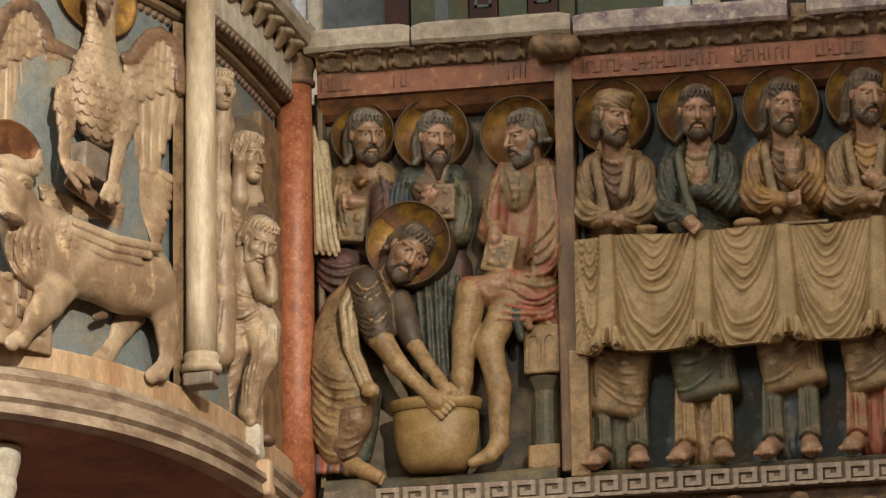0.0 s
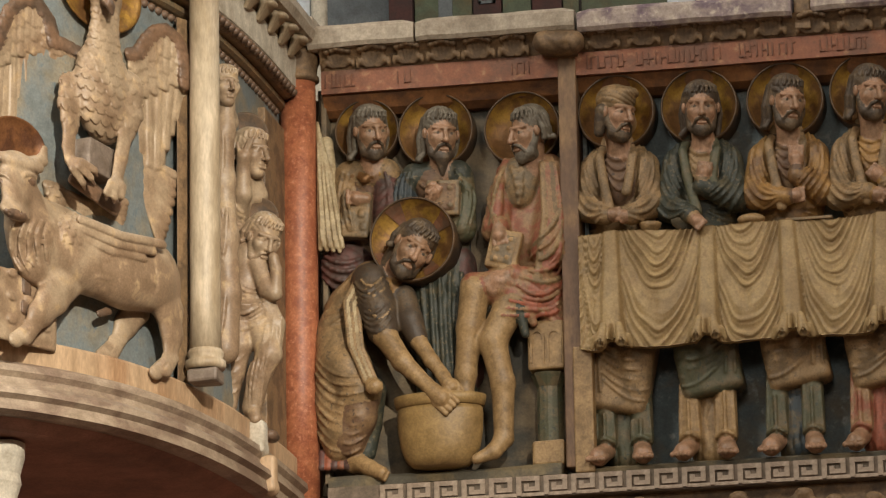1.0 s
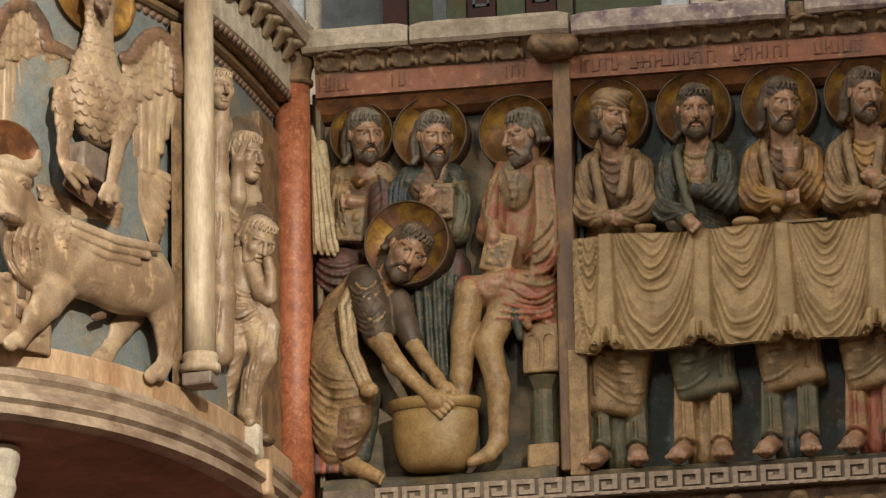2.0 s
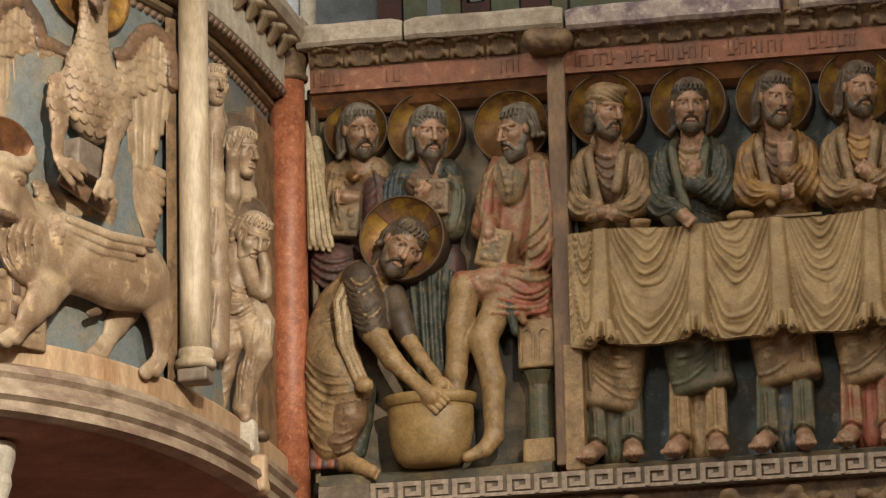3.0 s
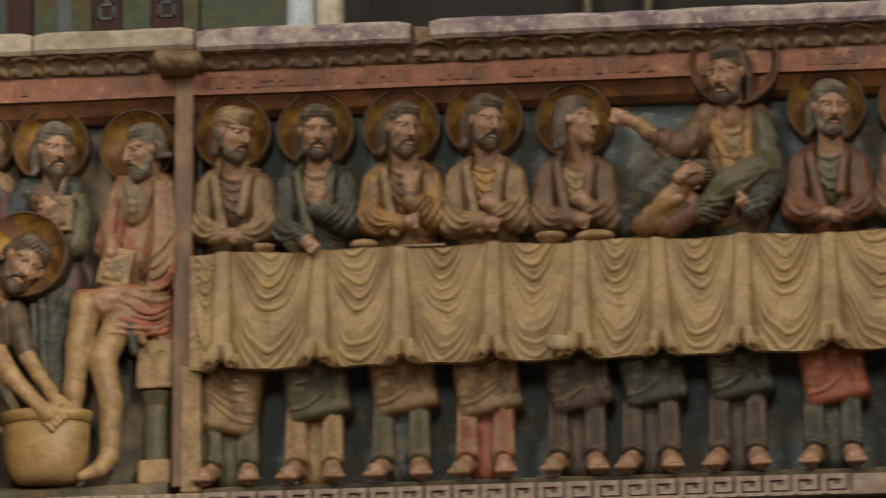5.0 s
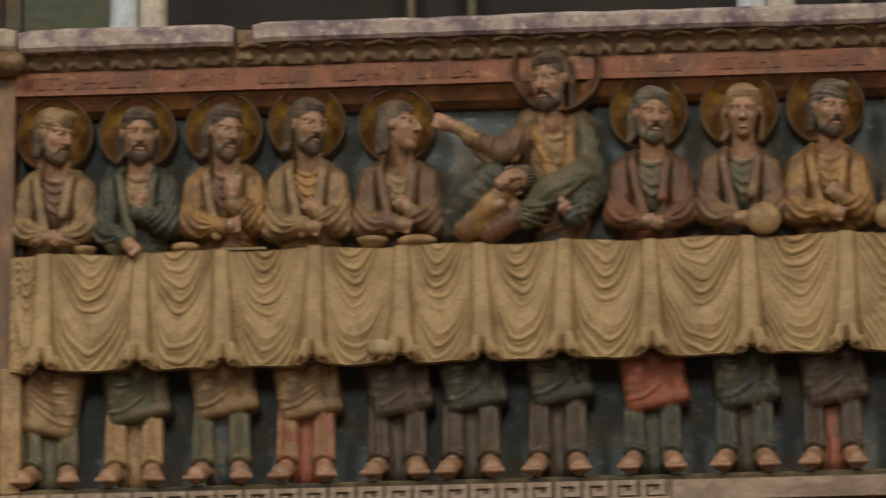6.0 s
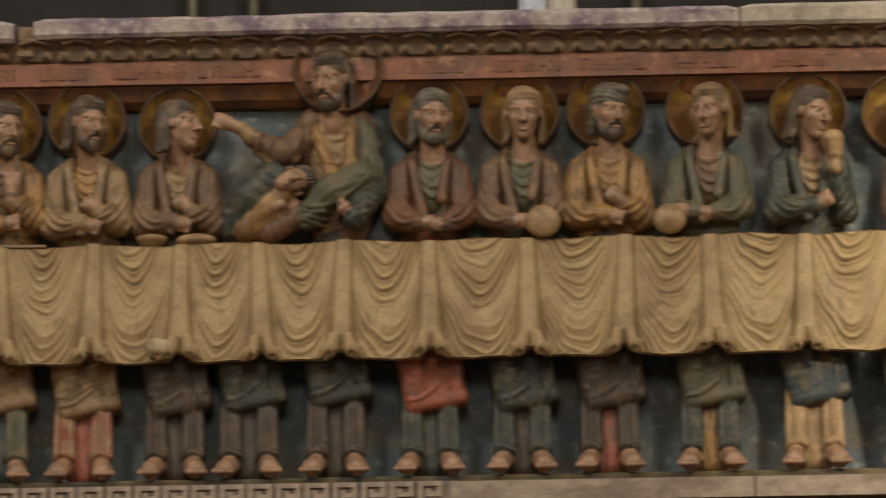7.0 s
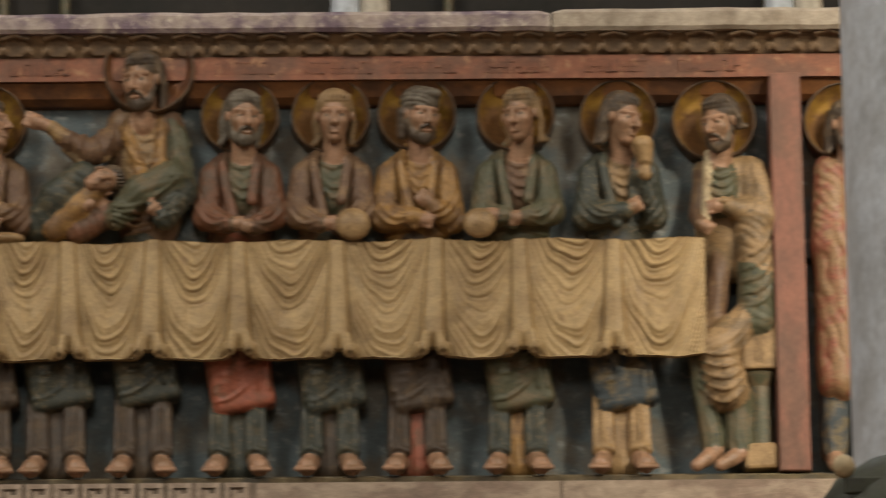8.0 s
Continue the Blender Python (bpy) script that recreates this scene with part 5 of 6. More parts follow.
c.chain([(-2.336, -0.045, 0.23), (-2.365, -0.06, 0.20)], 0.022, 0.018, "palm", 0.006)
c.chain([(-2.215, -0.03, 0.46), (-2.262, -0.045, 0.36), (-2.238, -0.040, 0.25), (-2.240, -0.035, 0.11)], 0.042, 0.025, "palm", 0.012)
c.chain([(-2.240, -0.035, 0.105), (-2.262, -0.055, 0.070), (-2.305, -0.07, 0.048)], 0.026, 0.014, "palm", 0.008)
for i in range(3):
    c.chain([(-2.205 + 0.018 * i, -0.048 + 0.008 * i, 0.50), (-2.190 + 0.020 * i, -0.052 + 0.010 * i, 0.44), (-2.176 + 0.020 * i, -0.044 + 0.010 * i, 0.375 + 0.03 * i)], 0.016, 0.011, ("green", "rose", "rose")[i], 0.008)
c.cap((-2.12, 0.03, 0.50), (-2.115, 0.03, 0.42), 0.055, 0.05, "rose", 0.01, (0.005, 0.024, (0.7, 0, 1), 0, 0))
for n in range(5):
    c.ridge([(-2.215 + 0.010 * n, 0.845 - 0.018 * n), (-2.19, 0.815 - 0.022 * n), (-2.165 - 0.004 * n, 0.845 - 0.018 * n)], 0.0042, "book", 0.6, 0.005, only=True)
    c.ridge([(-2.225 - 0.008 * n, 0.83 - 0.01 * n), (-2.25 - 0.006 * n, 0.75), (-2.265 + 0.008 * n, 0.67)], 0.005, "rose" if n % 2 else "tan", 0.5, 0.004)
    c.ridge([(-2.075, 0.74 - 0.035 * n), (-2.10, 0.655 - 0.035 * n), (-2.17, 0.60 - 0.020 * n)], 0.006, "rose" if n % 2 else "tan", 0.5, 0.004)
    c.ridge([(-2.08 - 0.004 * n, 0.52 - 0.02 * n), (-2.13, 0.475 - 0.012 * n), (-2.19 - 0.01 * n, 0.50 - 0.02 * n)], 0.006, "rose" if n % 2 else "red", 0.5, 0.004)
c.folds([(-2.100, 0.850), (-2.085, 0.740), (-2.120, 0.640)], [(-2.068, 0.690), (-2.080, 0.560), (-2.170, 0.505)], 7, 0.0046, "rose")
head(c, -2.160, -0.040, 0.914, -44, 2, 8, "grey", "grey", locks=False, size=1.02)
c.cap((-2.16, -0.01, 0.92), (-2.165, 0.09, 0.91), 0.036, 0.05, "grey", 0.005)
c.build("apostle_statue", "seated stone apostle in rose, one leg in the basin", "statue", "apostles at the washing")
halo(-2.182, 0.938, 0.101, 0.0, depth=0.10)
pedestal_seat(-2.128, 0.415, 0.03)

# the kneeling washer
c = Clay(0.0032)
c.chain([(-2.581, -0.020, 0.543), (-2.646, 0.000, 0.486), (-2.680, 0.000, 0.424)], 0.0598, 0.0569, "tan", 0.015)
c.chain([(-2.672, -0.010, 0.384), (-2.645, -0.040, 0.311), (-2.617, -0.050, 0.254)], 0.0658, 0.0569, "tan", 0.012)
c.chain([(-2.669, -0.020, 0.332), (-2.680, -0.010, 0.230), (-2.678, -0.010, 0.150)], 0.0658, 0.0539, "tan", 0.012)
c.chain([(-2.609, -0.045, 0.246), (-2.616, -0.045, 0.181), (-2.641, -0.030, 0.118)], 0.0449, 0.0359, "brown", 0.020)
c.chain([(-2.647, -0.040, 0.214), (-2.657, -0.035, 0.152), (-2.676, -0.020, 0.106)], 0.0419, 0.0329, "tan", 0.020)
c.chain([(-2.584, -0.010, 0.261), (-2.596, 0.000, 0.174), (-2.609, 0.000, 0.100)], 0.0329, 0.0269, "green", 0.006)
c.chain([(-2.716, -0.030, 0.413), (-2.680, -0.055, 0.389), (-2.646, -0.062, 0.383)], 0.0135, 0.0120, "blue", 0.003, (0.003, 0.010, (1, 0, 1), 0, 0))
c.folds([(-2.721, 0.484), (-2.669, 0.519), (-2.608, 0.575)], [(-2.701, 0.422), (-2.640, 0.456), (-2.594, 0.514)], 4, 0.0042, "tan")
c.folds([(-2.728, 0.353), (-2.666, 0.289), (-2.582, 0.278)], [(-2.730, 0.153), (-2.680, 0.098), (-2.626, 0.110)], 9, 0.0050, "tan")
c.folds([(-2.657, 0.246), (-2.613, 0.220), (-2.571, 0.241)], [(-2.680, 0.116), (-2.647, 0.087), (-2.602, 0.108)], 7, 0.0046, "brown")
c.ell((-2.528, -0.045, 0.518), (0.0359, 0.034, 0.0598), "ochre", 0.008)
c.folds([(-2.555, 0.549), (-2.531, 0.532), (-2.507, 0.541)], [(-2.550, 0.468), (-2.523, 0.454), (-2.499, 0.469)], 4, 0.0040, "ochre")
# sleeves with zigzag folds, bare forearms, hands in the basin
c.chain([(-2.499, -0.040, 0.493), (-2.475, -0.060, 0.426), (-2.458, -0.060, 0.380)], 0.0374, 0.0284, "umber", 0.01)
c.chain([(-2.457, -0.065, 0.376), (-2.416, -0.080, 0.310), (-2.379, -0.090, 0.263)], 0.0224, 0.0165, "palm", 0.006)
c.chain([(-2.578, -0.060, 0.535), (-2.557, -0.080, 0.461), (-2.543, -0.085, 0.401)], 0.0494, 0.0419, "umber", 0.012)
c.folds([(-2.612, 0.527), (-2.573, 0.497), (-2.534, 0.540)], [(-2.595, 0.423), (-2.551, 0.387), (-2.514, 0.424)], 8, 0.0044, "umber")
for n in range(4):
    c.ridge([(-2.594, 0.532) if n == 0 else (-2.585 + 0.006 * n, 0.535 - 0.030 * n), (-2.565 + 0.008 * n, 0.512 - 0.030 * n), (-2.540 + 0.008 * n, 0.538 - 0.030 * n)], 0.0030, "tan", 0.6, 0.002)
c.chain([(-2.542, -0.092, 0.393), (-2.488, -0.105, 0.308), (-2.426, -0.110, 0.244)], 0.0329, 0.0194, "palm", 0.008)
grip(c, (-2.425, -0.112, 0.243), (-2.357, -0.122, 0.175), 1.45, "palm")
grip(c, (-2.390, -0.095, 0.269), (-2.342, -0.105, 0.210), 1.15, "palm")
# striped towel over the shoulder, knotted at its end
for j in range(5):
    c.chain([(a[0] + 0.0085 * j, a[1], a[2] - 0.003 * j) for a in ((-2.599, -0.072, 0.573), (-2.640, -0.095, 0.478), (-2.627, -0.105, 0.362), (-2.587, -0.105, 0.261))], 0.0060, 0.0068, "pale" if j % 2 else "tan", 0.002)
c.ell((-2.562, -0.110, 0.246), (0.024, 0.018, 0.020), "palm", 0.006, (0.005, 0.014, (1, 0, -0.6), 0, 0))
for i in range(5):
    a = (-2.722, -0.005, 0.088)
    c.cap((a[0] + 0.018 * i, a[1] - 0.004, a[2] + 0.010), (a[0] + 0.017 * i, a[1] - 0.016, a[2] - 0.026), 0.014, 0.011, "red" if i % 2 else "plum", 0.003)
c.cap((-2.618, -0.010, 0.132), (-2.631, -0.010, 0.082), 0.0254, 0.0224, "palm", 0.006)
c.ell((-2.640, -0.010, 0.061), (0.0224, 0.02, 0.0180), "palm", 0.008)
c.chain([(-2.633, -0.015, 0.072), (-2.593, -0.035, 0.050), (-2.556, -0.055, 0.029)], 0.0239, 0.0180, "palm", 0.006)
for i in range(4):
    a = (-2.553, -0.058, 0.021)
    c.cap((a[0] + 0.002, a[1] - 0.001, a[2] + 0.010 - 0.006 * i), (a[0] + 0.016 - 0.003 * i, a[1] - 0.012, a[2] + 0.006 - 0.006 * i), 0.0065, 0.0055, "palm", 0.0015)
head(c, -2.458, -0.088, 0.612, 36, 27, 20, "hair", "hair", skin="skin", size=1.1, locks=False, neck=(-0.062, 0.062))
c.chain([(-2.50, -0.05, 0.615), (-2.535, -0.04, 0.565)], 0.032, 0.036, "hair", 0.01, (0.003, 0.010, (1, 0, 1), 0, 0))
c.build("kneeling_statue", "kneeling stone figure in a tunic, washing a foot in the basin", "statue", "apostles at the washing")
ob = cross_halo(-2.464, 0.640, 0.114, -0.072, 0.130, arm="rust")

ob = empty("basin", (-2.402, -0.050, BASE + 0.034))
squash = Matrix.Diagonal((1, 0.62, 1, 1))
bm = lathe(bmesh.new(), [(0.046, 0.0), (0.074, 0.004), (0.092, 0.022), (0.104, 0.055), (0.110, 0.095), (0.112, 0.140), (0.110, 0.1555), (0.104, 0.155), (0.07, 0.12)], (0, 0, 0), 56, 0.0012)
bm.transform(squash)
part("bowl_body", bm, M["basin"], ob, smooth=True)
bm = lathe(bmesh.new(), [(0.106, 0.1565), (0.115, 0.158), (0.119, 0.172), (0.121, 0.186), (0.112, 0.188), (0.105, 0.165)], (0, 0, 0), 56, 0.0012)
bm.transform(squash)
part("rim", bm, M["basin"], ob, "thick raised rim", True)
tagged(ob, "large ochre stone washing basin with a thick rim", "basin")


# ---- the pulpit ----
PA, PB, PN, PC = 1.42, 1.80, 3.2, -4.2


def rim_point(th, out=0.0):
    """Plan of the pulpit: a squarish round bulging from the parapet towards the nave."""
    def at(a):
        cs, sn = math.cos(a), math.sin(a)
        return Vector((PC + PA * math.copysign(abs(cs) ** (2 / PN), cs), -PB * abs(sn) ** (2 / PN)))
    p, e = at(th), 0.004
    t = (at(th + e) - at(th - e) if th > e else at(th + e) - at(th)).normalized()
    nrm = Vector((-t.y, t.x))
    if nrm.dot(p - Vector((PC, 0))) < 0:
        nrm = -nrm
    return p + nrm * out


def sweep(name, profile, mat, a0=0.002, a1=math.pi - 0.01, n=110, parent=None, rough=0.001, smooth=False):
    verts, m = [], len(profile)
    for i in range(n + 1):
        u = i / n
        th = a0 + (a1 - a0) * (u ** 1.7)
        for o, h in profile:
            p = rim_point(th, o)
            verts.append(Vector((p.x, p.y, BASE + h)) + noise.noise_vector(Vector((p.x * 5, p.y * 5, h * 9))) * rough)
    faces = [(i * m + j, i * m + (j + 1) % m, (i + 1) * m + (j + 1) % m, (i + 1) * m + j) for i in range(n) for j in range(m)]
    faces += [tuple(range(m)), tuple(range(n * m + m - 1, n * m - 1, -1))]
    ob = link_mesh(name, verts, faces, mat, smooth, parent=parent)
    bm = bmesh.new()
    bm.from_mesh(ob.data)
    bmesh.ops.recalc_face_normals(bm, faces=bm.faces)
    bm.to_mesh(ob.data)
    bm.free()
    return ob


pulpit = empty("pulpit", (0, 0, 0))
sweep("drum", [(-0.045, 0.082), (-0.045, 1.16), (-0.24, 1.16), (-0.24, 0.082)], M["pulpit_ground"], parent=pulpit)
tagged(sweep("stage", [(0.0, 0.082), (0.004, 0.075), (0.002, 0.022), (-0.30, 0.022), (-0.30, 0.082)], M["stage"], parent=pulpit, rough=0.002), "peach stone stage")
tagged(sweep("moulding", [(0.012, 0.021), (0.028, 0.012), (0.030, -0.004), (0.020, -0.016), (0.022, -0.030), (0.046, -0.046), (0.050, -0.062), (0.036, -0.072), (0.040, -0.098), (0.020, -0.106), (-0.30, -0.106), (-0.30, 0.021)], M["mould"], parent=pulpit), "grey-brown stepped moulding")
tagged(sweep("floor_slab", [(0.0, -0.107), (-0.05, -0.125), (-0.30, -0.135), (-0.9, -0.135), (-0.9, -0.107)], M["underside"], parent=pulpit, n=60), "dark underside of the pulpit")
tagged(sweep("fascia", [(0.0, 1.070), (0.008, 1.076), (0.012, 1.155), (-0.22, 1.155), (-0.22, 1.070)], M["plaster"], parent=pulpit), "cream stone fascia")
tagged(sweep("cap_stone", [(0.030, 1.186), (0.062, 1.192), (0.070, 1.215), (0.060, 1.250), (-0.22, 1.250), (-0.22, 1.186)], M["coping"], parent=pulpit), "pale cap stone")
tagged(sweep("cove", [(0.010, 1.156), (0.028, 1.184), (-0.22, 1.184), (-0.22, 1.156)], M["leaf"], parent=pulpit))
for k, (o, h0) in enumerate(((-0.010, 1.046), (-0.034, 1.022), (-0.060, 0.996), (-0.084, 0.972))):
    tagged(sweep("roll", [(o, h0), (o + 0.010, h0 + 0.006), (o + 0.012, h0 + 0.018), (o, h0 + 0.024), (-0.139, h0 + 0.024), (-0.139, h0)], M["leaf" if k % 2 == 0 else "book"], parent=pulpit), "brown stepped cornice roll")


def place_on_rim(ob, th, out, h, parent):
    p = rim_point(th, out)
    q = rim_point(th, out + 0.1) - p
    ob.matrix_world = Matrix.Translation((p.x, p.y, BASE + h)) @ Matrix.Rotation(math.atan2(q.y, q.x) + math.pi / 2, 4, "Z")
    ob.parent = parent


def arc_angles(step, a0=0.003, a1=1.30):
    th, last, got = a0, rim_point(a0), []
    while th < a1:
        p = rim_point(th)
        if (p - last).length >= step:
            got.append(th)
            last = p
        th += 0.0006
    return got


# bead rows on the rolls, leaf corbels under the cap
c = Clay(0.004, 0.02)
c.ell((0, 0, 0), (0.013, 0.013, 0.011), "beast_dark", 0.003, (0.002, 0.008, (1, 0, 0), 0, 0))
bead = c.build("bead", "", "").data
for v in bead.vertices:
    v.co.z -= BASE
bpy.data.objects.remove(bpy.data.objects["bead"])
for o, h in ((0.004, 1.058), (-0.046, 1.010)):
    for th in arc_angles(0.034):
        place_on_rim(new("bead", bead), th, o, h, pulpit)
c = Clay(0.004, 0.02)
for i in range(-2, 3):
    c.cap((0.005 * i, 0.0, -0.028), (0.016 * i, -0.022 - 0.004 * (2 - abs(i)), 0.018 - 0.004 * abs(i)), 0.005, 0.010, "marble", 0.004)
c.ell((0, -0.036, 0.010), (0.026, 0.014, 0.010), "marble", 0.006)
corbel = c.build("leaf_corbel", "", "").data
for v in corbel.vertices:
    v.co.z -= BASE
bpy.data.objects.remove(bpy.data.objects["leaf_corbel"])
for th in arc_angles(0.105):
    place_on_rim(new("leaf_corbel", corbel), th, 0.014, 1.166, pulpit)
tagged(pulpit, "large rounded stone pulpit with figures between columns", "pulpit")

# pale repair and broken edge on the moulding
for th, w, h0, h1, mat in ((0.135, 0.030, -0.005, 0.080, "plaster"), (0.125, 0.022, -0.10, -0.005, "stage")):
    p, q = rim_point(th, 0.02), rim_point(th, 0.056 if h0 < -0.01 else 0.036)
    c = Clay(0.004, 9)
    c.box((q.x - 0.02, q.y, (h0 + h1) / 2), (0.022, w * 0.9, (h1 - h0) / 2), mat, 0.004, turn=spin(0, 0, 0), edge=0.012)
    c.ell((q.x - 0.018, q.y + 0.012, h0 + 0.012), (0.022, w * 0.8, 0.02), mat, 0.01)
    tagged(c.build("plaster_patch", "pale plaster repair on the pulpit moulding", "repair"), kind="structure")


# ---- columns of the pulpit ----
def slim_column(x, y, r, top, label):
    ob = empty("pulpit_column", (x, y, BASE + 0.082))
    part("plinth", bricked(bmesh.new(), (-0.038, -0.038, -0.004), (0.038, 0.038, 0.030), 0.007, 0.004), M["block"], ob, "chipped grey plinth")
    part("base", lathe(bmesh.new(), [(0.046, 0.031), (0.050, 0.040), (0.048, 0.052), (0.040, 0.056), (0.044, 0.066), (0.044, 0.074), (r + 0.002, 0.080)], (0, 0, 0), 40), M["marble"], ob, smooth=True)
    part("shaft", lathe(bmesh.new(), [(r + 0.001, 0.079), (r, 0.2), (r * 0.99, 0.5), (r * 0.96, top)], (0, 0, 0), 48, 0.0006), M["marble"], ob, smooth=True)
    part("capital", lathe(bmesh.new(), [(r, top), (r + 0.01, top + 0.01), (r + 0.002, top + 0.02), (r + 0.03, top + 0.12)], (0, 0, 0), 32), M["beast"], ob, smooth=True)
    return tagged(ob, label, "column", "slim columns of the pulpit")


slim_column(-2.795, -0.95, 0.0375, 1.03, "slim cream veined marble column on the pulpit stage")

# ---- the beasts between the columns, on a plane along the pulpit's side ----
# the carving stands out from it towards the nave
PANEL = Matrix(((0.471, -0.29, 0, -3.135), (0.882, 1.04, 0, -1.50), (0, 0.27, 1, 0), (0, 0, 0, 1)))
CARVED = PANEL @ Matrix.Diagonal((1.406, 1, 1, 1))  # the reliefs run long on the slanting side


def on_panel(ob):
    for o in (ob, *ob.children):
        if o.type == "MESH":
            o.data.transform(CARVED)
    return ob


def bend(pts, u):
    t = u * (len(pts) - 1)
    n = min(int(t), len(pts) - 2)
    p, q = np.array(pts[n]), np.array(pts[n + 1])
    return p + (q - p) * (t - n)


def wing(c, arch, foot, n, edge, split=0.36):
    """A raised wing: a rolled upper edge, scaled coverts and long pinions that overlap."""
    for i in range(n):
        u = i / (n - 1)
        a, d = bend(arch, u), bend(foot, u)
        m = a + (d - a) * split
        c.cap((a[0], 0.030, a[1]), (d[0], 0.036, d[1]), 0.016, 0.012, "beast", 0.004, flat=1.5)
        c.cap((m[0], 0.010 + 0.004 * (i % 2), m[1]), (d[0], 0.018 + 0.004 * (i % 2), d[1]), 0.0095, 0.0110, "beast", 0.0012)
        c.ridge([tuple(m), tuple(m + (d - m) * 0.5), tuple(m + (d - m) * 0.95)], 0.0016, None, 0.9, 0.001, cut=True)
    for i in range(n):
        u = i / (n - 1)
        a, d = bend(arch, u), bend(foot, u)
        for j, g in enumerate((0.40, 0.28, 0.16)):
            p, q = a + (d - a) * (g - 0.12), a + (d - a) * (g + 0.03 * (i % 2))
            c.cap((p[0], 0.000 - 0.006 * j, p[1]), (q[0], 0.004 - 0.006 * j, q[1]), 0.0090, 0.0115, "beast", 0.0012)
    c.chain([(bend(arch, u)[0], -0.010, bend(arch, u)[1]) for u in np.linspace(0, 1, 17)], 0.018, 0.016, edge, 0.005, ("scale", 0.003, 0.014, 0.014, 0))


c = Clay(0.0031, 0.085)
# eagle: spread wings first, then the tail
wing(c, [(0.304, 0.864), (0.324, 0.872), (0.341, 0.910), (0.365, 0.941), (0.395, 0.956), (0.426, 0.937), (0.439, 0.886), (0.440, 0.832)], [(0.309, 0.685), (0.326, 0.638), (0.346, 0.607), (0.363, 0.595), (0.377, 0.613), (0.398, 0.683), (0.421, 0.754), (0.437, 0.809)], 13, "beast_dark")
wing(c, [(0.175, 0.829), (0.139, 0.837), (0.115, 0.834), (0.101, 0.887), (0.076, 0.917), (0.042, 0.918), (0.007, 0.876), (-0.015, 0.813), (-0.041, 0.745)], [(0.153, 0.757), (0.137, 0.727), (0.118, 0.693), (0.096, 0.667), (0.069, 0.640), (0.040, 0.620), (0.002, 0.611), (-0.040, 0.608), (-0.080, 0.610)], 18, "beast_dark")
tail = ([(0.290, 0.637), (0.298, 0.629), (0.309, 0.624)], [(0.376, 0.421), (0.391, 0.468), (0.406, 0.533), (0.415, 0.595)])
for i in range(9):
    u = i / 8
    a, d = bend(tail[0], u), bend(tail[1], u)
    c.cap((a[0], 0.022, a[1]), (d[0], 0.026 + 0.003 * (i % 2), d[1]), 0.009, 0.0125, "beast", 0.0015)
# body, neck and head
c.ell((0.232, -0.045, 0.740), (0.0734, 0.085, 0.1219), "beast", 0.02, ("scale", 0.007, 0.024, 0.026, 0))
c.cap((0.233, -0.060, 0.821), (0.237, -0.075, 0.889), 0.0526, 0.0360, "beast", 0.02, ("scale", 0.006, 0.021, 0.021, 0))
c.cap((0.237, -0.075, 0.889), (0.239, -0.085, 0.962), 0.0346, 0.0360, "beast", 0.01, ("scale", 0.004, 0.015, 0.016, 0))
c.ell((0.240, -0.085, 0.985), (0.0416, 0.050, 0.0360), "beast", 0.01)
c.chain([(0.243, -0.135, 0.971), (0.251, -0.155, 0.961), (0.255, -0.155, 0.943)], 0.016, 0.006, "beast_dark", 0.006)
for e in (-1, 1):
    c.ell((0.236 + e * 0.026, -0.125, 0.985), (0.008, 0.008, 0.007), "beast_dark", 0.002)
# feathered thighs, bare shanks and talons round the block
c.box((0.210, -0.060, 0.568), (0.0416, 0.045, 0.0416), "block", 0.002, turn=spin(34, 12, -14), edge=0.004)
c.box((0.215, -0.035, 0.492), (0.0665, 0.040, 0.0208), "beast_dark", 0.003, turn=spin(0, 24), edge=0.010)
for pts, ra, rb in (([(0.156, -0.055, 0.741), (0.151, -0.075, 0.690), (0.154, -0.085, 0.639)], 21, 15), ([(0.303, -0.050, 0.787), (0.303, -0.070, 0.715), (0.292, -0.080, 0.667)], 23, 16)):
    c.chain(pts, ra / 722, rb / 722, "beast", 0.014, ("scale", 0.006, 0.022, 0.030, 0))
c.chain([(0.153, -0.085, 0.635), (0.150, -0.095, 0.582), (0.154, -0.110, 0.553)], 0.0166, 0.0139, "beast", 0.006)
c.chain([(0.289, -0.085, 0.661), (0.278, -0.105, 0.594), (0.268, -0.120, 0.538)], 0.0180, 0.0139, "beast", 0.006)
for toe in ([(0.157, -0.115, 0.553), (0.184, -0.135, 0.555), (0.212, -0.135, 0.546), (0.220, -0.125, 0.532)], [(0.157, -0.115, 0.551), (0.179, -0.140, 0.542), (0.203, -0.140, 0.525), (0.214, -0.130, 0.509)], [(0.154, -0.110, 0.550), (0.163, -0.135, 0.532), (0.184, -0.135, 0.508), (0.190, -0.125, 0.491)], [(0.268, -0.120, 0.541), (0.255, -0.145, 0.523), (0.244, -0.145, 0.498), (0.242, -0.135, 0.480)], [(0.269, -0.120, 0.538), (0.266, -0.145, 0.518), (0.261, -0.145, 0.494), (0.261, -0.135, 0.478)], [(0.272, -0.115, 0.539), (0.280, -0.135, 0.525), (0.278, -0.140, 0.501), (0.275, -0.130, 0.487)]):
    c.chain(toe[:3], 0.0115, 0.0100, "beast", 0.003)
    c.chain(toe[2:], 0.0085, 0.0035, "beast_dark", 0.002)
on_panel(c.build("eagle_statue", "golden-brown marble eagle with spread wings gripping a block", "statue"))

c = Clay(0.0031, 0.085)
# winged bull: rump, belly, chest, dewlap
c.chain([(0.116, -0.045, 0.350), (0.190, -0.055, 0.329), (0.273, -0.055, 0.314), (0.340, -0.040, 0.317)], 0.0914, 0.0831, "beast", 0.02)
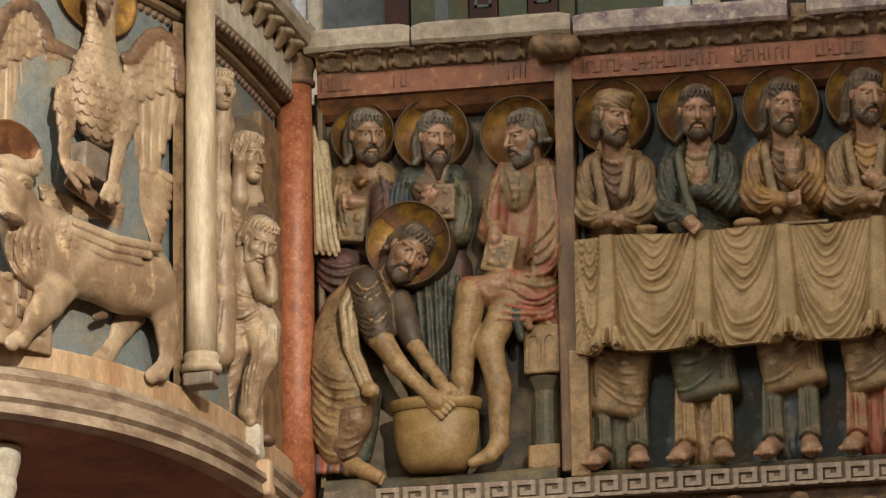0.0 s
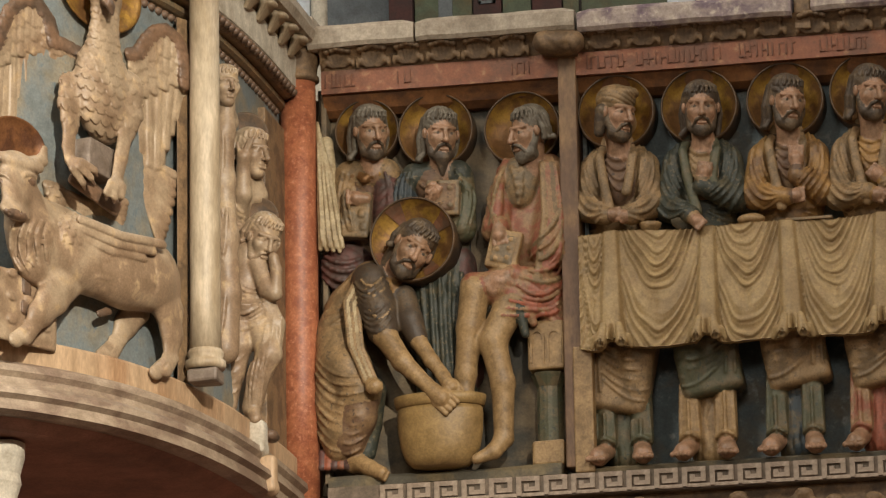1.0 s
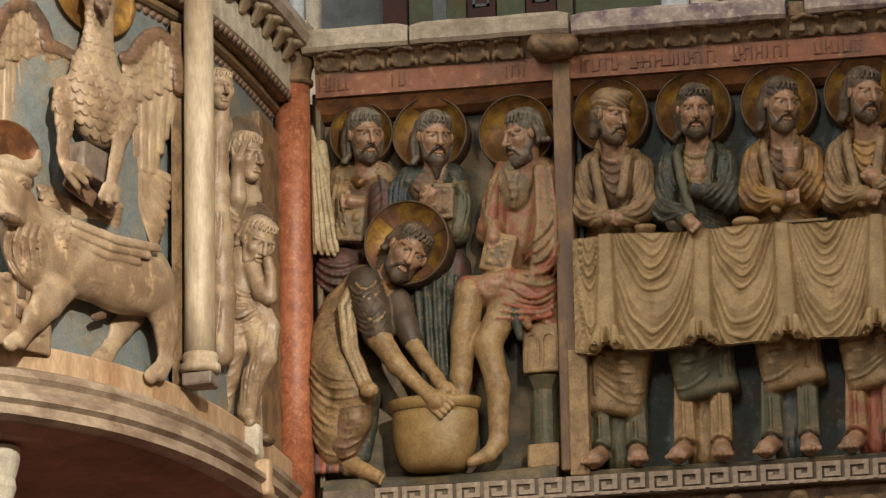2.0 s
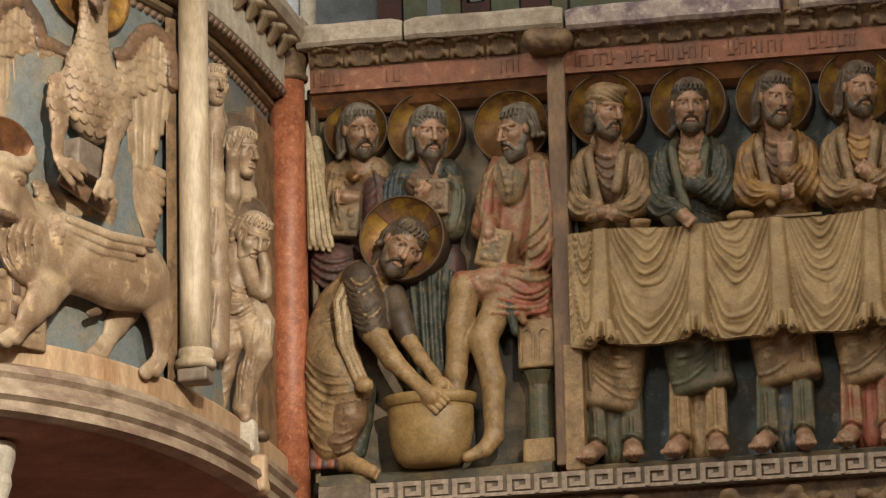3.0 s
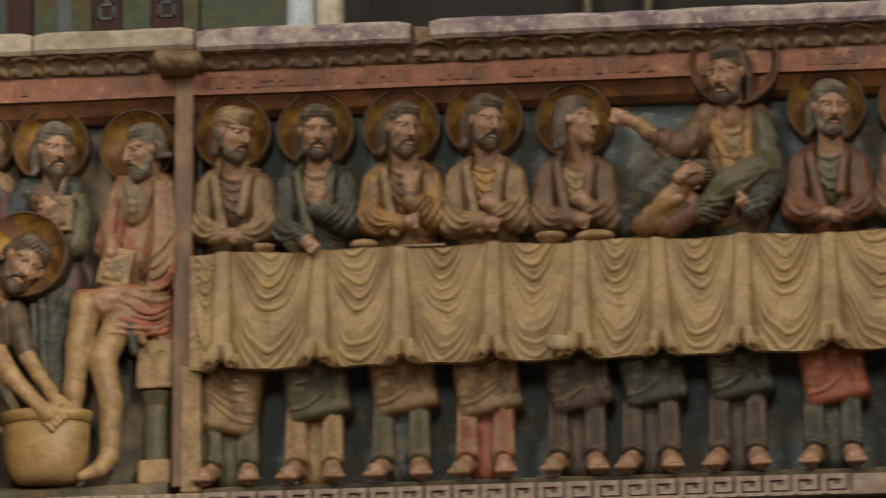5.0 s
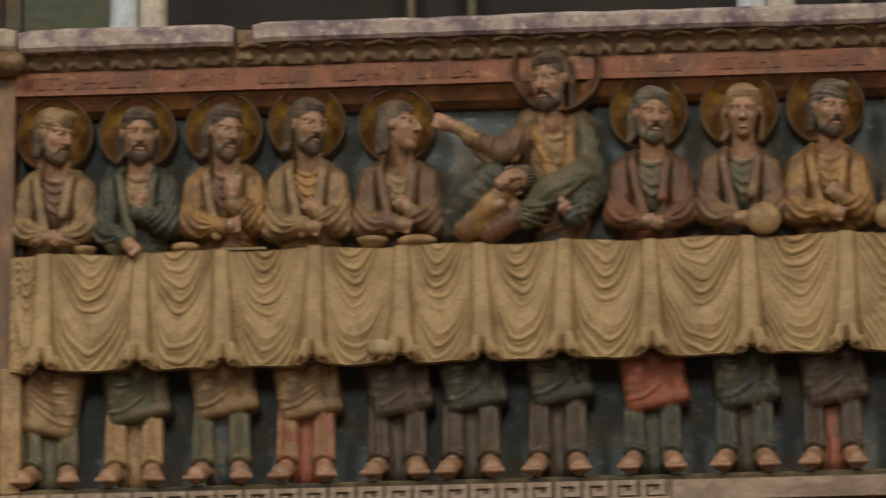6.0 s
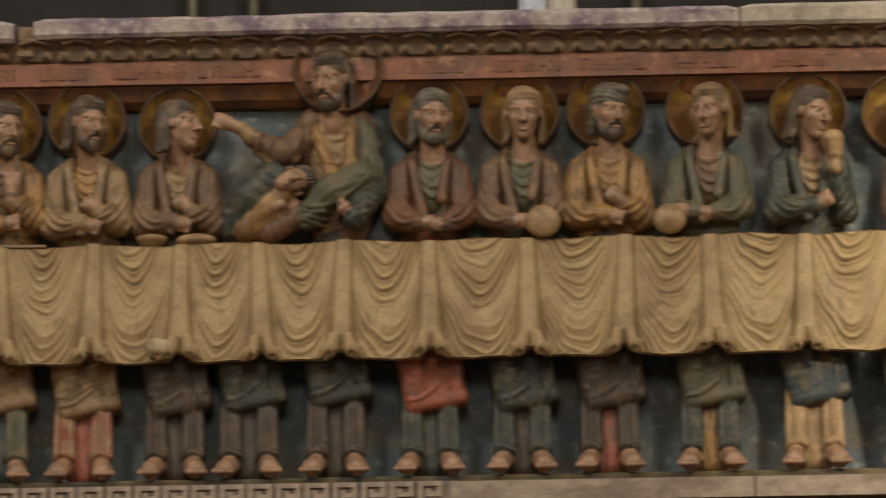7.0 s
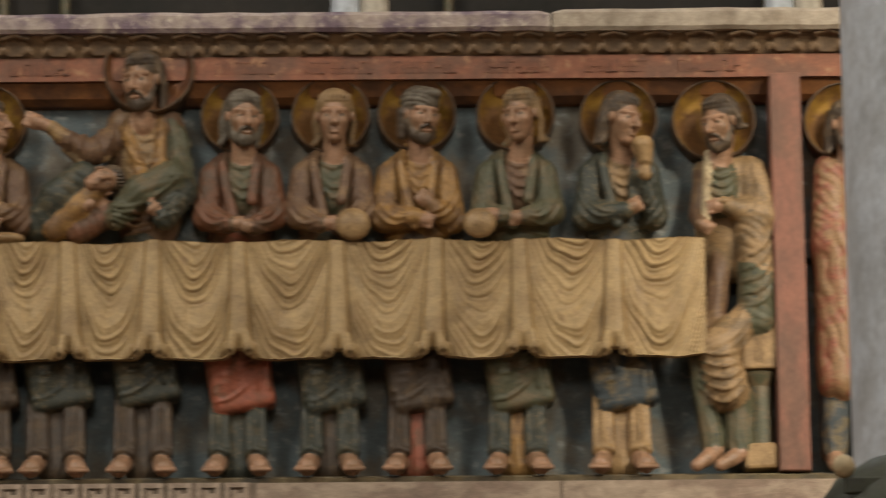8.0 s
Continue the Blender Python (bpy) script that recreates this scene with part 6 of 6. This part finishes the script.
c.ell((0.357, -0.035, 0.336), (0.0651, 0.075, 0.0790), "beast", 0.02)
c.ell((0.085, -0.060, 0.335), (0.0831, 0.075, 0.0970), "beast", 0.02)
c.chain([(0.066, -0.080, 0.377), (0.042, -0.095, 0.431)], 0.0693, 0.0499, "beast", 0.02)
c.ell((0.072, -0.075, 0.277), (0.0471, 0.055, 0.0526), "beast", 0.02)
# legs, ending in cloven hooves
c.chain([(0.139, -0.085, 0.254), (0.113, -0.105, 0.206), (0.086, -0.110, 0.164), (0.068, -0.115, 0.133)], 0.0429, 0.0194, "beast", 0.012)
c.chain([(0.374, -0.035, 0.308), (0.393, -0.040, 0.257), (0.404, -0.040, 0.197), (0.400, -0.045, 0.132)], 0.0499, 0.0166, "beast", 0.012)
c.chain([(0.315, 0.000, 0.233), (0.290, -0.005, 0.188), (0.270, -0.010, 0.144)], 0.0360, 0.0180, "beast", 0.010)
for top, toe in (((0.068, -0.118, 0.130), (0.040, -0.135, 0.094)), ((0.400, -0.050, 0.132), (0.375, -0.070, 0.096)), ((0.269, -0.015, 0.141), (0.245, -0.035, 0.106))):
    a, b = np.array(top), np.array(toe)
    for e in (-1, 1):
        o = np.array((0.008 * e, 0, 0.004 * e))
        c.cap(a + o * 0.6, b + o * 1.5, 0.015, 0.017, "beast", 0.004)
    c.cap(a + (b - a) * 0.3 + (0, -0.020, 0), b + (0, -0.024, 0), 0.003, 0.004, "beast", cut=True)
    c.cap(a + (-0.010, -0.004, 0.004), a + (0.012, -0.004, 0.006), 0.011, 0.011, "beast", 0.004)
c.cap((0.248, -0.060, 0.213), (0.226, -0.070, 0.200), 0.0097, 0.0083, "beast_dark", 0.006)
# head: broad brow, long face, dark muzzle, eyes, horns and ears
c.cap((0.030, -0.105, 0.492), (0.027, -0.140, 0.423), 0.0471, 0.0332, "beast", 0.014)
c.ell((0.026, -0.150, 0.394), (0.0360, 0.036, 0.0235), "beast", 0.012)
c.ell((0.027, -0.165, 0.387), (0.0277, 0.026, 0.0139), "beast_dark", 0.006)
c.ell((0.030, -0.112, 0.511), (0.0610, 0.042, 0.0208), "beast", 0.006, (0.004, 0.010, (1, 0, 0.3), 0, 0))
for e in ((-0.001, -0.132, 0.455), (0.061, -0.132, 0.473)):
    c.ell(e, (0.013, 0.016, 0.010), "beast_dark", 0.003)
    c.ridge([(e[0] - 0.018, e[2] + 0.006), (e[0], e[2] + 0.018), (e[0] + 0.018, e[2] + 0.006)], 0.0045, "beast", 0.7)
for e in ((0.013, -0.195, 0.384), (0.041, -0.195, 0.392)):
    c.ell(e, (0.006, 0.014, 0.004), "beast_dark", cut=True)
c.chain([(0.071, -0.100, 0.521), (0.088, -0.100, 0.534), (0.094, -0.100, 0.565)], 0.0194, 0.0069, "beast", 0.006)
c.chain([(-0.011, -0.100, 0.497), (-0.027, -0.100, 0.500), (-0.032, -0.100, 0.529)], 0.0194, 0.0069, "beast", 0.006)
# wing along the flank: scaled shoulder, then long lying feathers that overlap
c.ell((0.163, -0.088, 0.366), (0.0499, 0.062, 0.0637), "beast", 0.004, ("scale", 0.007, 0.020, 0.020, 70))
for i in range(6):
    u = i / 5
    a, b = np.array((0.183, 0.415)) * (1 - u) + np.array((0.174, 0.310)) * u, np.array((0.380, 0.410)) * (1 - u) + np.array((0.259, 0.294)) * u
    mid = (a + b) / 2 + np.array((0, -0.010))
    c.chain([(a[0], -0.137 + 0.003 * i, a[1]), (mid[0], -0.143 + 0.003 * i, mid[1]), (b[0], -0.112 - 0.004 * i, b[1])], 0.0125, 0.0115, "beast", 0.0010)
c.folds([(0.044, 0.386), (0.017, 0.317), (0.039, 0.255)], [(0.106, 0.385), (0.100, 0.326), (0.117, 0.265)], 5, 0.0062, "beast")
c.ridge([(0.357, 0.276), (0.367, 0.314), (0.357, 0.353)], 0.005, "beast", 0.5, cut=True)
on_panel(c.build("bull_statue", "golden-brown marble winged bull standing on the pulpit stage", "statue"))

# halos, the book under the hoof, the far wing above the back
for (u, y, h), r, lab in (((0.027, -0.045, 0.554), 0.0693, "worn gilded halo behind the bull's head"), ((0.230, -0.035, 0.997), 0.0997, "worn gilded halo behind the eagle's head")):
    ob = empty("halo")
    bm = bmesh.new()
    lathe(bm, [(0.0001, -0.006), (r * 0.6, -0.004), (r * 0.9, 0.006), (r * 0.95, 0.010), (r, 0.008), (r, -0.05), (0.0001, -0.05)], (0, 0, 0), 56)
    bm.transform(Matrix.Translation((u, y, BASE + h)) @ Matrix.Rotation(radians(90), 4, "X"))
    part("dish", bm, M["dullgold" if h < 0.8 else "gold"], ob, smooth=True)
    on_panel(tagged(ob, lab, "halo"))
c = Clay(0.0035, 0.085)
c.box((0.040, -0.055, 0.167), (0.0831, 0.035, 0.0859), "beast", 0.004, edge=0.008)
for i in range(4):
    for j in range(3):
        c.ell((-0.02 + 0.040 * i, -0.092, 0.135 + 0.055 * j), (0.012, 0.007, 0.012), "beast", 0.003)
c.box((0.053, -0.092, 0.224), (0.0097, 0.006, 0.0235), "beast_dark", 0.002)
c.box((0.050, -0.092, 0.170), (0.0097, 0.006, 0.0166), "beast_dark", 0.002)
on_panel(c.build("carved_book", "thick stone book with bosses under the bull's hoof", "book"))
c = Clay(0.0031, 0.085)
for i in range(6):
    u = i / 5
    a, b = np.array((0.100, 0.480)) * (1 - u) + np.array((0.111, 0.422)) * u, np.array((0.288, 0.491)) * (1 - u) + np.array((0.276, 0.424)) * u
    mid = (a + b) / 2 + np.array((-0.006, -0.022))
    c.chain([(a[0], -0.010 + 0.004 * i, a[1]), (mid[0], -0.018 + 0.004 * i, mid[1]), (b[0], -0.014 + 0.004 * i, b[1])], 0.0130, 0.0110, "beast", 0.002)
c.ell((0.119, -0.012, 0.460), (0.0263, 0.024, 0.0332), "beast", 0.004, ("scale", 0.008, 0.024, 0.024, 70))
on_panel(c.build("wing_tip_statue", "curled stone wing tip above the bull's back", "statue"))
# frame strip at the panel's end, against the column
# the second, darker strip stands in for the shadow at the frame's edge
for a, b, mat, lab in ((0.590, 0.630, "leaf", "brown stone frame strip beside the column"), (0.634, 0.660, "beast_dark", "narrow dark strip in place of the frame edge shadow")):
    ob = block("frame_strip", (a, 0.010, BASE + 0.083), (b, 0.09, BASE + 1.0), M[mat], bevel=0.003)
    ob.data.transform(PANEL)
    tagged(ob, lab, "frame strip", kind="structure")

# ---- small figures on the pulpit's flank ----
def flank(name, label, build):
    c = Clay(0.0036, 9)
    build(c)
    return c.build(name, label, "statue", "small figures on the pulpit flank")


def stooping(c):
    stone = "beast"
    x, y, h = (-2.757, -0.505, 0.549)
    head(c, x, y, h, 44, 10, 20, stone, stone, skin=stone, size=0.95, locks=False, eye=stone)
    c.chain([(-2.802, -0.490, 0.515), (-2.805, -0.490, 0.445), (-2.808, -0.490, 0.375)], 0.0419, 0.0464, stone, 0.012)
    c.chain([(-2.772, -0.510, 0.481), (-2.741, -0.525, 0.414), (-2.723, -0.530, 0.400)], 0.0269, 0.0194, stone, 0.006)
    c.chain([(-2.721, -0.530, 0.400), (-2.717, -0.535, 0.457), (-2.724, -0.535, 0.492)], 0.0165, 0.0135, stone, 0.005)
    c.ell((-2.803, -0.500, 0.366), (0.0509, 0.055, 0.0299), stone, 0.01)
    c.chain([(-2.753, -0.500, 0.388), (-2.729, -0.505, 0.326), (-2.739, -0.505, 0.273)], 0.0239, 0.0284, stone, 0.008)
    c.chain([(-2.821, -0.500, 0.348), (-2.817, -0.515, 0.276), (-2.831, -0.510, 0.208), (-2.845, -0.500, 0.130)], 0.0389, 0.0165, stone, 0.010)
    c.chain([(-2.768, -0.500, 0.323), (-2.741, -0.520, 0.247), (-2.769, -0.515, 0.192), (-2.789, -0.505, 0.117)], 0.0359, 0.0254, stone, 0.010)
    c.chain([(-2.845, -0.500, 0.130), (-2.847, -0.530, 0.098)], 0.0165, 0.0150, stone, 0.006)
    c.chain([(-2.789, -0.505, 0.117), (-2.773, -0.535, 0.081)], 0.0194, 0.0150, stone, 0.006)
    c.folds([(-2.845, 0.370), (-2.798, 0.349), (-2.749, 0.381)], [(-2.848, 0.312), (-2.793, 0.314), (-2.740, 0.345)], 5, 0.0042, stone)
    c.folds([(-2.832, 0.483), (-2.807, 0.430), (-2.760, 0.417)], [(-2.839, 0.403), (-2.801, 0.371), (-2.752, 0.387)], 5, 0.0036, stone)
    c.folds([(-2.732, 0.246), (-2.750, 0.189), (-2.762, 0.121)], [(-2.785, 0.232), (-2.794, 0.180), (-2.800, 0.123)], 5, 0.0042, stone)
    c.folds([(-2.708, 0.343), (-2.712, 0.297), (-2.715, 0.254)], [(-2.743, 0.346), (-2.746, 0.299), (-2.752, 0.262)], 3, 0.0040, stone)
    c.folds([(-2.857, 0.237), (-2.834, 0.224), (-2.802, 0.245)], [(-2.860, 0.164), (-2.840, 0.152), (-2.817, 0.167)], 4, 0.0030, stone)
    for i in range(5):
        a = (-2.806, -0.470, 0.097)
        c.ell((a[0] + 0.022 * i - 0.03, a[1], a[2] - 0.012 * i), (0.020, 0.03, 0.016), "beast_dark", 0.004, (0.003, 0.012, (1, 0, 1), 0, 0))


def listening(c):
    stone = "beast"
    x, y, h = (-2.787, -0.490, 0.780)
    head(c, x, y, h, 58, 0, 2, stone, None, skin=stone, size=0.95, locks=False, eye=stone)
    c.chain([(-2.835, -0.470, 0.703), (-2.850, -0.470, 0.644), (-2.856, -0.470, 0.571)], 0.0539, 0.0449, stone, 0.012)
    c.chain([(-2.833, -0.490, 0.626), (-2.805, -0.520, 0.665), (-2.802, -0.530, 0.732)], 0.0284, 0.0180, stone, 0.008)
    c.chain([(-2.802, -0.530, 0.729), (-2.797, -0.540, 0.758)], 0.0165, 0.0194, stone, 0.004)
    for a, b in (((-2.792, -0.545, 0.759), (-2.770, -0.550, 0.804)), ((-2.798, -0.545, 0.763), (-2.782, -0.550, 0.799)), ((-2.804, -0.545, 0.757), (-2.812, -0.550, 0.792))):
        c.cap(a, b, 0.0068, 0.0052, stone, 0.002)
    c.folds([(-2.834, 0.657), (-2.808, 0.620), (-2.782, 0.635)], [(-2.838, 0.589), (-2.806, 0.578), (-2.785, 0.609)], 5, 0.0048, stone)
    c.folds([(-2.857, 0.735), (-2.846, 0.661), (-2.852, 0.587)], [(-2.828, 0.707), (-2.829, 0.645), (-2.835, 0.571)], 4, 0.0045, stone)


def climbing(c):
    stone = "beast"
    c.chain([(-2.825, -0.600, 0.903), (-2.831, -0.600, 0.815), (-2.835, -0.600, 0.683), (-2.830, -0.600, 0.536), (-2.828, -0.600, 0.390), (-2.834, -0.600, 0.246)], 0.0209, 0.0359, stone, 0.02)
    x, y, h = (-2.828, -0.610, 0.927)
    head(c, x, y, h, 40, 0, 0, stone, None, skin=stone, size=0.8, locks=False, eye=stone)
    c.folds([(-2.860, 0.810), (-2.857, 0.735), (-2.861, 0.662)], [(-2.831, 0.808), (-2.831, 0.733), (-2.837, 0.660)], 4, 0.005, stone)
    c.folds([(-2.861, 0.603), (-2.841, 0.542), (-2.844, 0.469)], [(-2.820, 0.600), (-2.823, 0.541), (-2.830, 0.468)], 4, 0.005, stone)
    c.folds([(-2.868, 0.412), (-2.857, 0.338), (-2.863, 0.266)], [(-2.824, 0.409), (-2.828, 0.337), (-2.837, 0.264)], 4, 0.005, stone)


flank("stooping_statue", "small golden stone figure stooping with bared legs", stooping)
flank("listening_statue", "small golden stone figure with a raised arm", listening)
flank("climbing_statue", "small draped golden stone figure behind the slim column", climbing)
for (x, y, h), r in (((-2.815, -0.452, 0.840), 0.060), ((-2.776, -0.462, 0.621), 0.048)):
    ob = empty("halo")
    bm = bmesh.new()
    lathe(bm, [(0.0001, 0), (r * 0.8, 0.002), (r * 0.94, 0.008), (r, 0.008), (r, -0.03), (0.0001, -0.03)], (0, 0, 0), 40)
    bm.transform(Matrix.Translation((x, y, BASE + h)) @ Matrix.Rotation(radians(20), 4, "Z") @ Matrix.Rotation(radians(90), 4, "X"))
    part("dish", bm, M["rim"], ob, smooth=True)
    tagged(ob, "small brown stone halo on the pulpit flank", "halo", "halos on the pulpit flank")
tagged(block("flank_strip", (-2.86, -0.27, BASE + 0.083), (-2.806, -0.02, BASE + 0.968), M["leaf"], bevel=0.004), "brown stone strip beside the red column", "frame strip", kind="structure")

# white capital below the pulpit
ob = empty("under_column", (-3.19, -1.36, 0))
part("capital", lathe(bmesh.new(), [(0.03, BASE - 0.42), (0.037, BASE - 0.36), (0.050, BASE - 0.30), (0.042, BASE - 0.28), (0.057, BASE - 0.23), (0.054, BASE - 0.21), (0.063, BASE - 0.17), (0.063, BASE - 0.137)], (0, 0, 0), 24, 0.006), M["plaster"], ob, "white worn capital")
part("shaft", lathe(bmesh.new(), [(0.05, 0.0), (0.036, 0.2), (0.03, BASE - 0.421)], (0, 0, 0), 32), M["marble"], ob, smooth=True)
tagged(ob, "column with a white worn capital under the pulpit", "column")
wall_box("wall_under", (-6, 0.141, 0), (X1, 0.34, BASE - 0.301), M["underside"], "dark brown wall below the parapet")
wall_box("wall_behind_pulpit", (-6, 0.15, BASE - 0.30), (X0 - 0.002, 0.34, BASE + 1.1), M["brick"])

# ---- behind the parapet ----
tagged(block("choir_floor", (-8.9, 0.345, BASE - 0.3), (8.9, 8.9, BASE + 0.02), M["pavement"], bevel=0), "stone floor of the raised choir", "floor", kind="structure")


def twin_columns(x0, x1, y=0.55):
    w = (x1 - x0) / 2
    for x, mat in ((x0 + w / 2, "pier"), (x1 - w / 2, "plaster")):
        ob = empty("choir_column", (x, y, BASE + 0.02))
        part("base", lathe(bmesh.new(), [(w * 0.62, 0), (w * 0.62, 0.06), (w * 0.5, 0.08)], (0, 0, 0), 28), M["plaster"], ob)
        part("shaft", lathe(bmesh.new(), [(w * 0.49, 0.079), (w * 0.48, 1.5), (w * 0.45, 3.4)], (0, 0, 0), 36), M["plaster" if mat == "plaster" else "pier"], ob, smooth=True)
        tagged(ob, "slender white column standing in the choir" if mat == "plaster" else "slender grey-white column standing in the choir", "column", "slender columns of the choir")


twin_columns(-1.872, -1.712), twin_columns(-0.163, -0.003), twin_columns(1.013, 1.173), twin_columns(-2.915, -2.842 + 0.02)
# this wall's near-black colour stands in for the unlit choir
painted = tagged(block("choir_wall", (-8.9, 4.02, BASE + 0.02), (8.9, 4.3, 14), M["choir_gloom"], bevel=0), "painted wall behind the choir, near-black for the unlit depth", "wall", kind="structure")


def panel_on_wall(x0, x1, mat, z0=BASE + 1.6, z1=BASE + 4.2, proud=0.010):
    ob = block("painted_panel", (x0, 4.02 - proud, z0), (x1, 4.018, z1), M[mat], painted, 0.002)
    return tagged(ob, label="faded painted wall panel")


panel_on_wall(-4.4, -3.375, "fresco_blue")
panel_on_wall(-3.375, -3.29, "fresco_red", proud=0.03)
for i, (a, b, mat) in enumerate(((-3.285, -3.20, "fresco_green"), (-3.20, -3.15, "fresco_blue"), (-3.15, -3.08, "fresco_green"), (-3.075, -2.975, "fresco_red"), (-2.97, -2.87, "fresco_green"), (-2.865, -2.76, "fresco_red"), (-2.755, -2.70, "fresco_green"))):
    panel_on_wall(a, b, mat, proud=0.012)
for x in (-3.025, -2.812):
    for j in range(4):
        z = BASE + 2.42 + 0.16 * j
        bm = bmesh.new()
        for a, b, c2, d in ((-0.03, 0, 0.03, 0.01), (-0.03, 0.05, 0.03, 0.06), (-0.03, 0, -0.02, 0.06), (0.02, 0, 0.03, 0.06), (-0.006, 0.06, 0.006, 0.10)):
            bricked(bm, (x + a, 4.002, z + b), (x + c2, 4.008, z + d), 0)
        part("painted_motif", bm, M["fresco_blue"], painted, "pale blue painted square motif")
panel_on_wall(-2.69, -2.30, "fresco_green", proud=0.008)
for x in (-1.33, -1.12, 0.20, 1.3):
    bm = bmesh.new()
    lathe(bm, [(0.016, BASE + 0.02), (0.018, BASE + 2.6), (0.012, BASE + 3.2)], (x, 3.95, 0), 12)
    tagged(part("rod", bm, M["olive"], smooth=True), "thin dull rod in the dark choir", "rod", "rods in the choir")

# ---- the nave pier and the lamp stand by it ----
ob = empty("nave_pier", (0.955, -6.0, 0))
part("shaft", lathe(bmesh.new(), [(0.375, 0.30), (0.374, 2.6), (0.370, 4.0), (0.365, 9.0)], (0, 0, 0), 72), M["pier"], ob, smooth=True)
part("base", lathe(bmesh.new(), [(0.50, 0), (0.50, 0.14), (0.44, 0.20), (0.45, 0.26), (0.38, 0.30)], (0, 0, 0), 48), M["pier"], ob, smooth=True)
part("capital", lathe(bmesh.new(), [(0.365, 9.0), (0.40, 9.05), (0.38, 9.1), (0.55, 9.6), (0.55, 15.0)], (0, 0, 0), 48), M["pier"], ob, smooth=True)
tagged(ob, "smooth grey round nave pier, cool daylight tint in its colour", "pier")

ob = empty("lamp_stand", (0.546, -6.9, 0))
part("pole", lathe(bmesh.new(), [(0.16, 0), (0.16, 0.03), (0.02, 0.05), (0.016, 2.567)], (0, 0, 0), 24), M["foliage"], ob, smooth=True)
part("hood", lathe(bmesh.new(), [(0.03, -0.09), (0.085, -0.075), (0.105, -0.03), (0.098, 0.02), (0.075, 0.055), (0.04, 0.076), (0.004, 0.082)], (0, 0, 2.647), 40, 0.004), M["foliage"], ob, "dark rounded hood", True)
part("bulb", lathe(bmesh.new(), [(0.003, -0.0125), (0.009, -0.009), (0.0125, 0.0), (0.009, 0.009), (0.003, 0.0125)], (-0.070, -0.075, 2.699), 24), M["pale"], ob, "small pale yellow globe", True)
part("arm", bricked(bmesh.new(), (-0.070, -0.078, 2.669), (-0.010, -0.072, 2.687), 0.002), M["foliage"], ob)
tagged(ob, "dark rounded lamp hood on a stand beside the pier", "lamp")
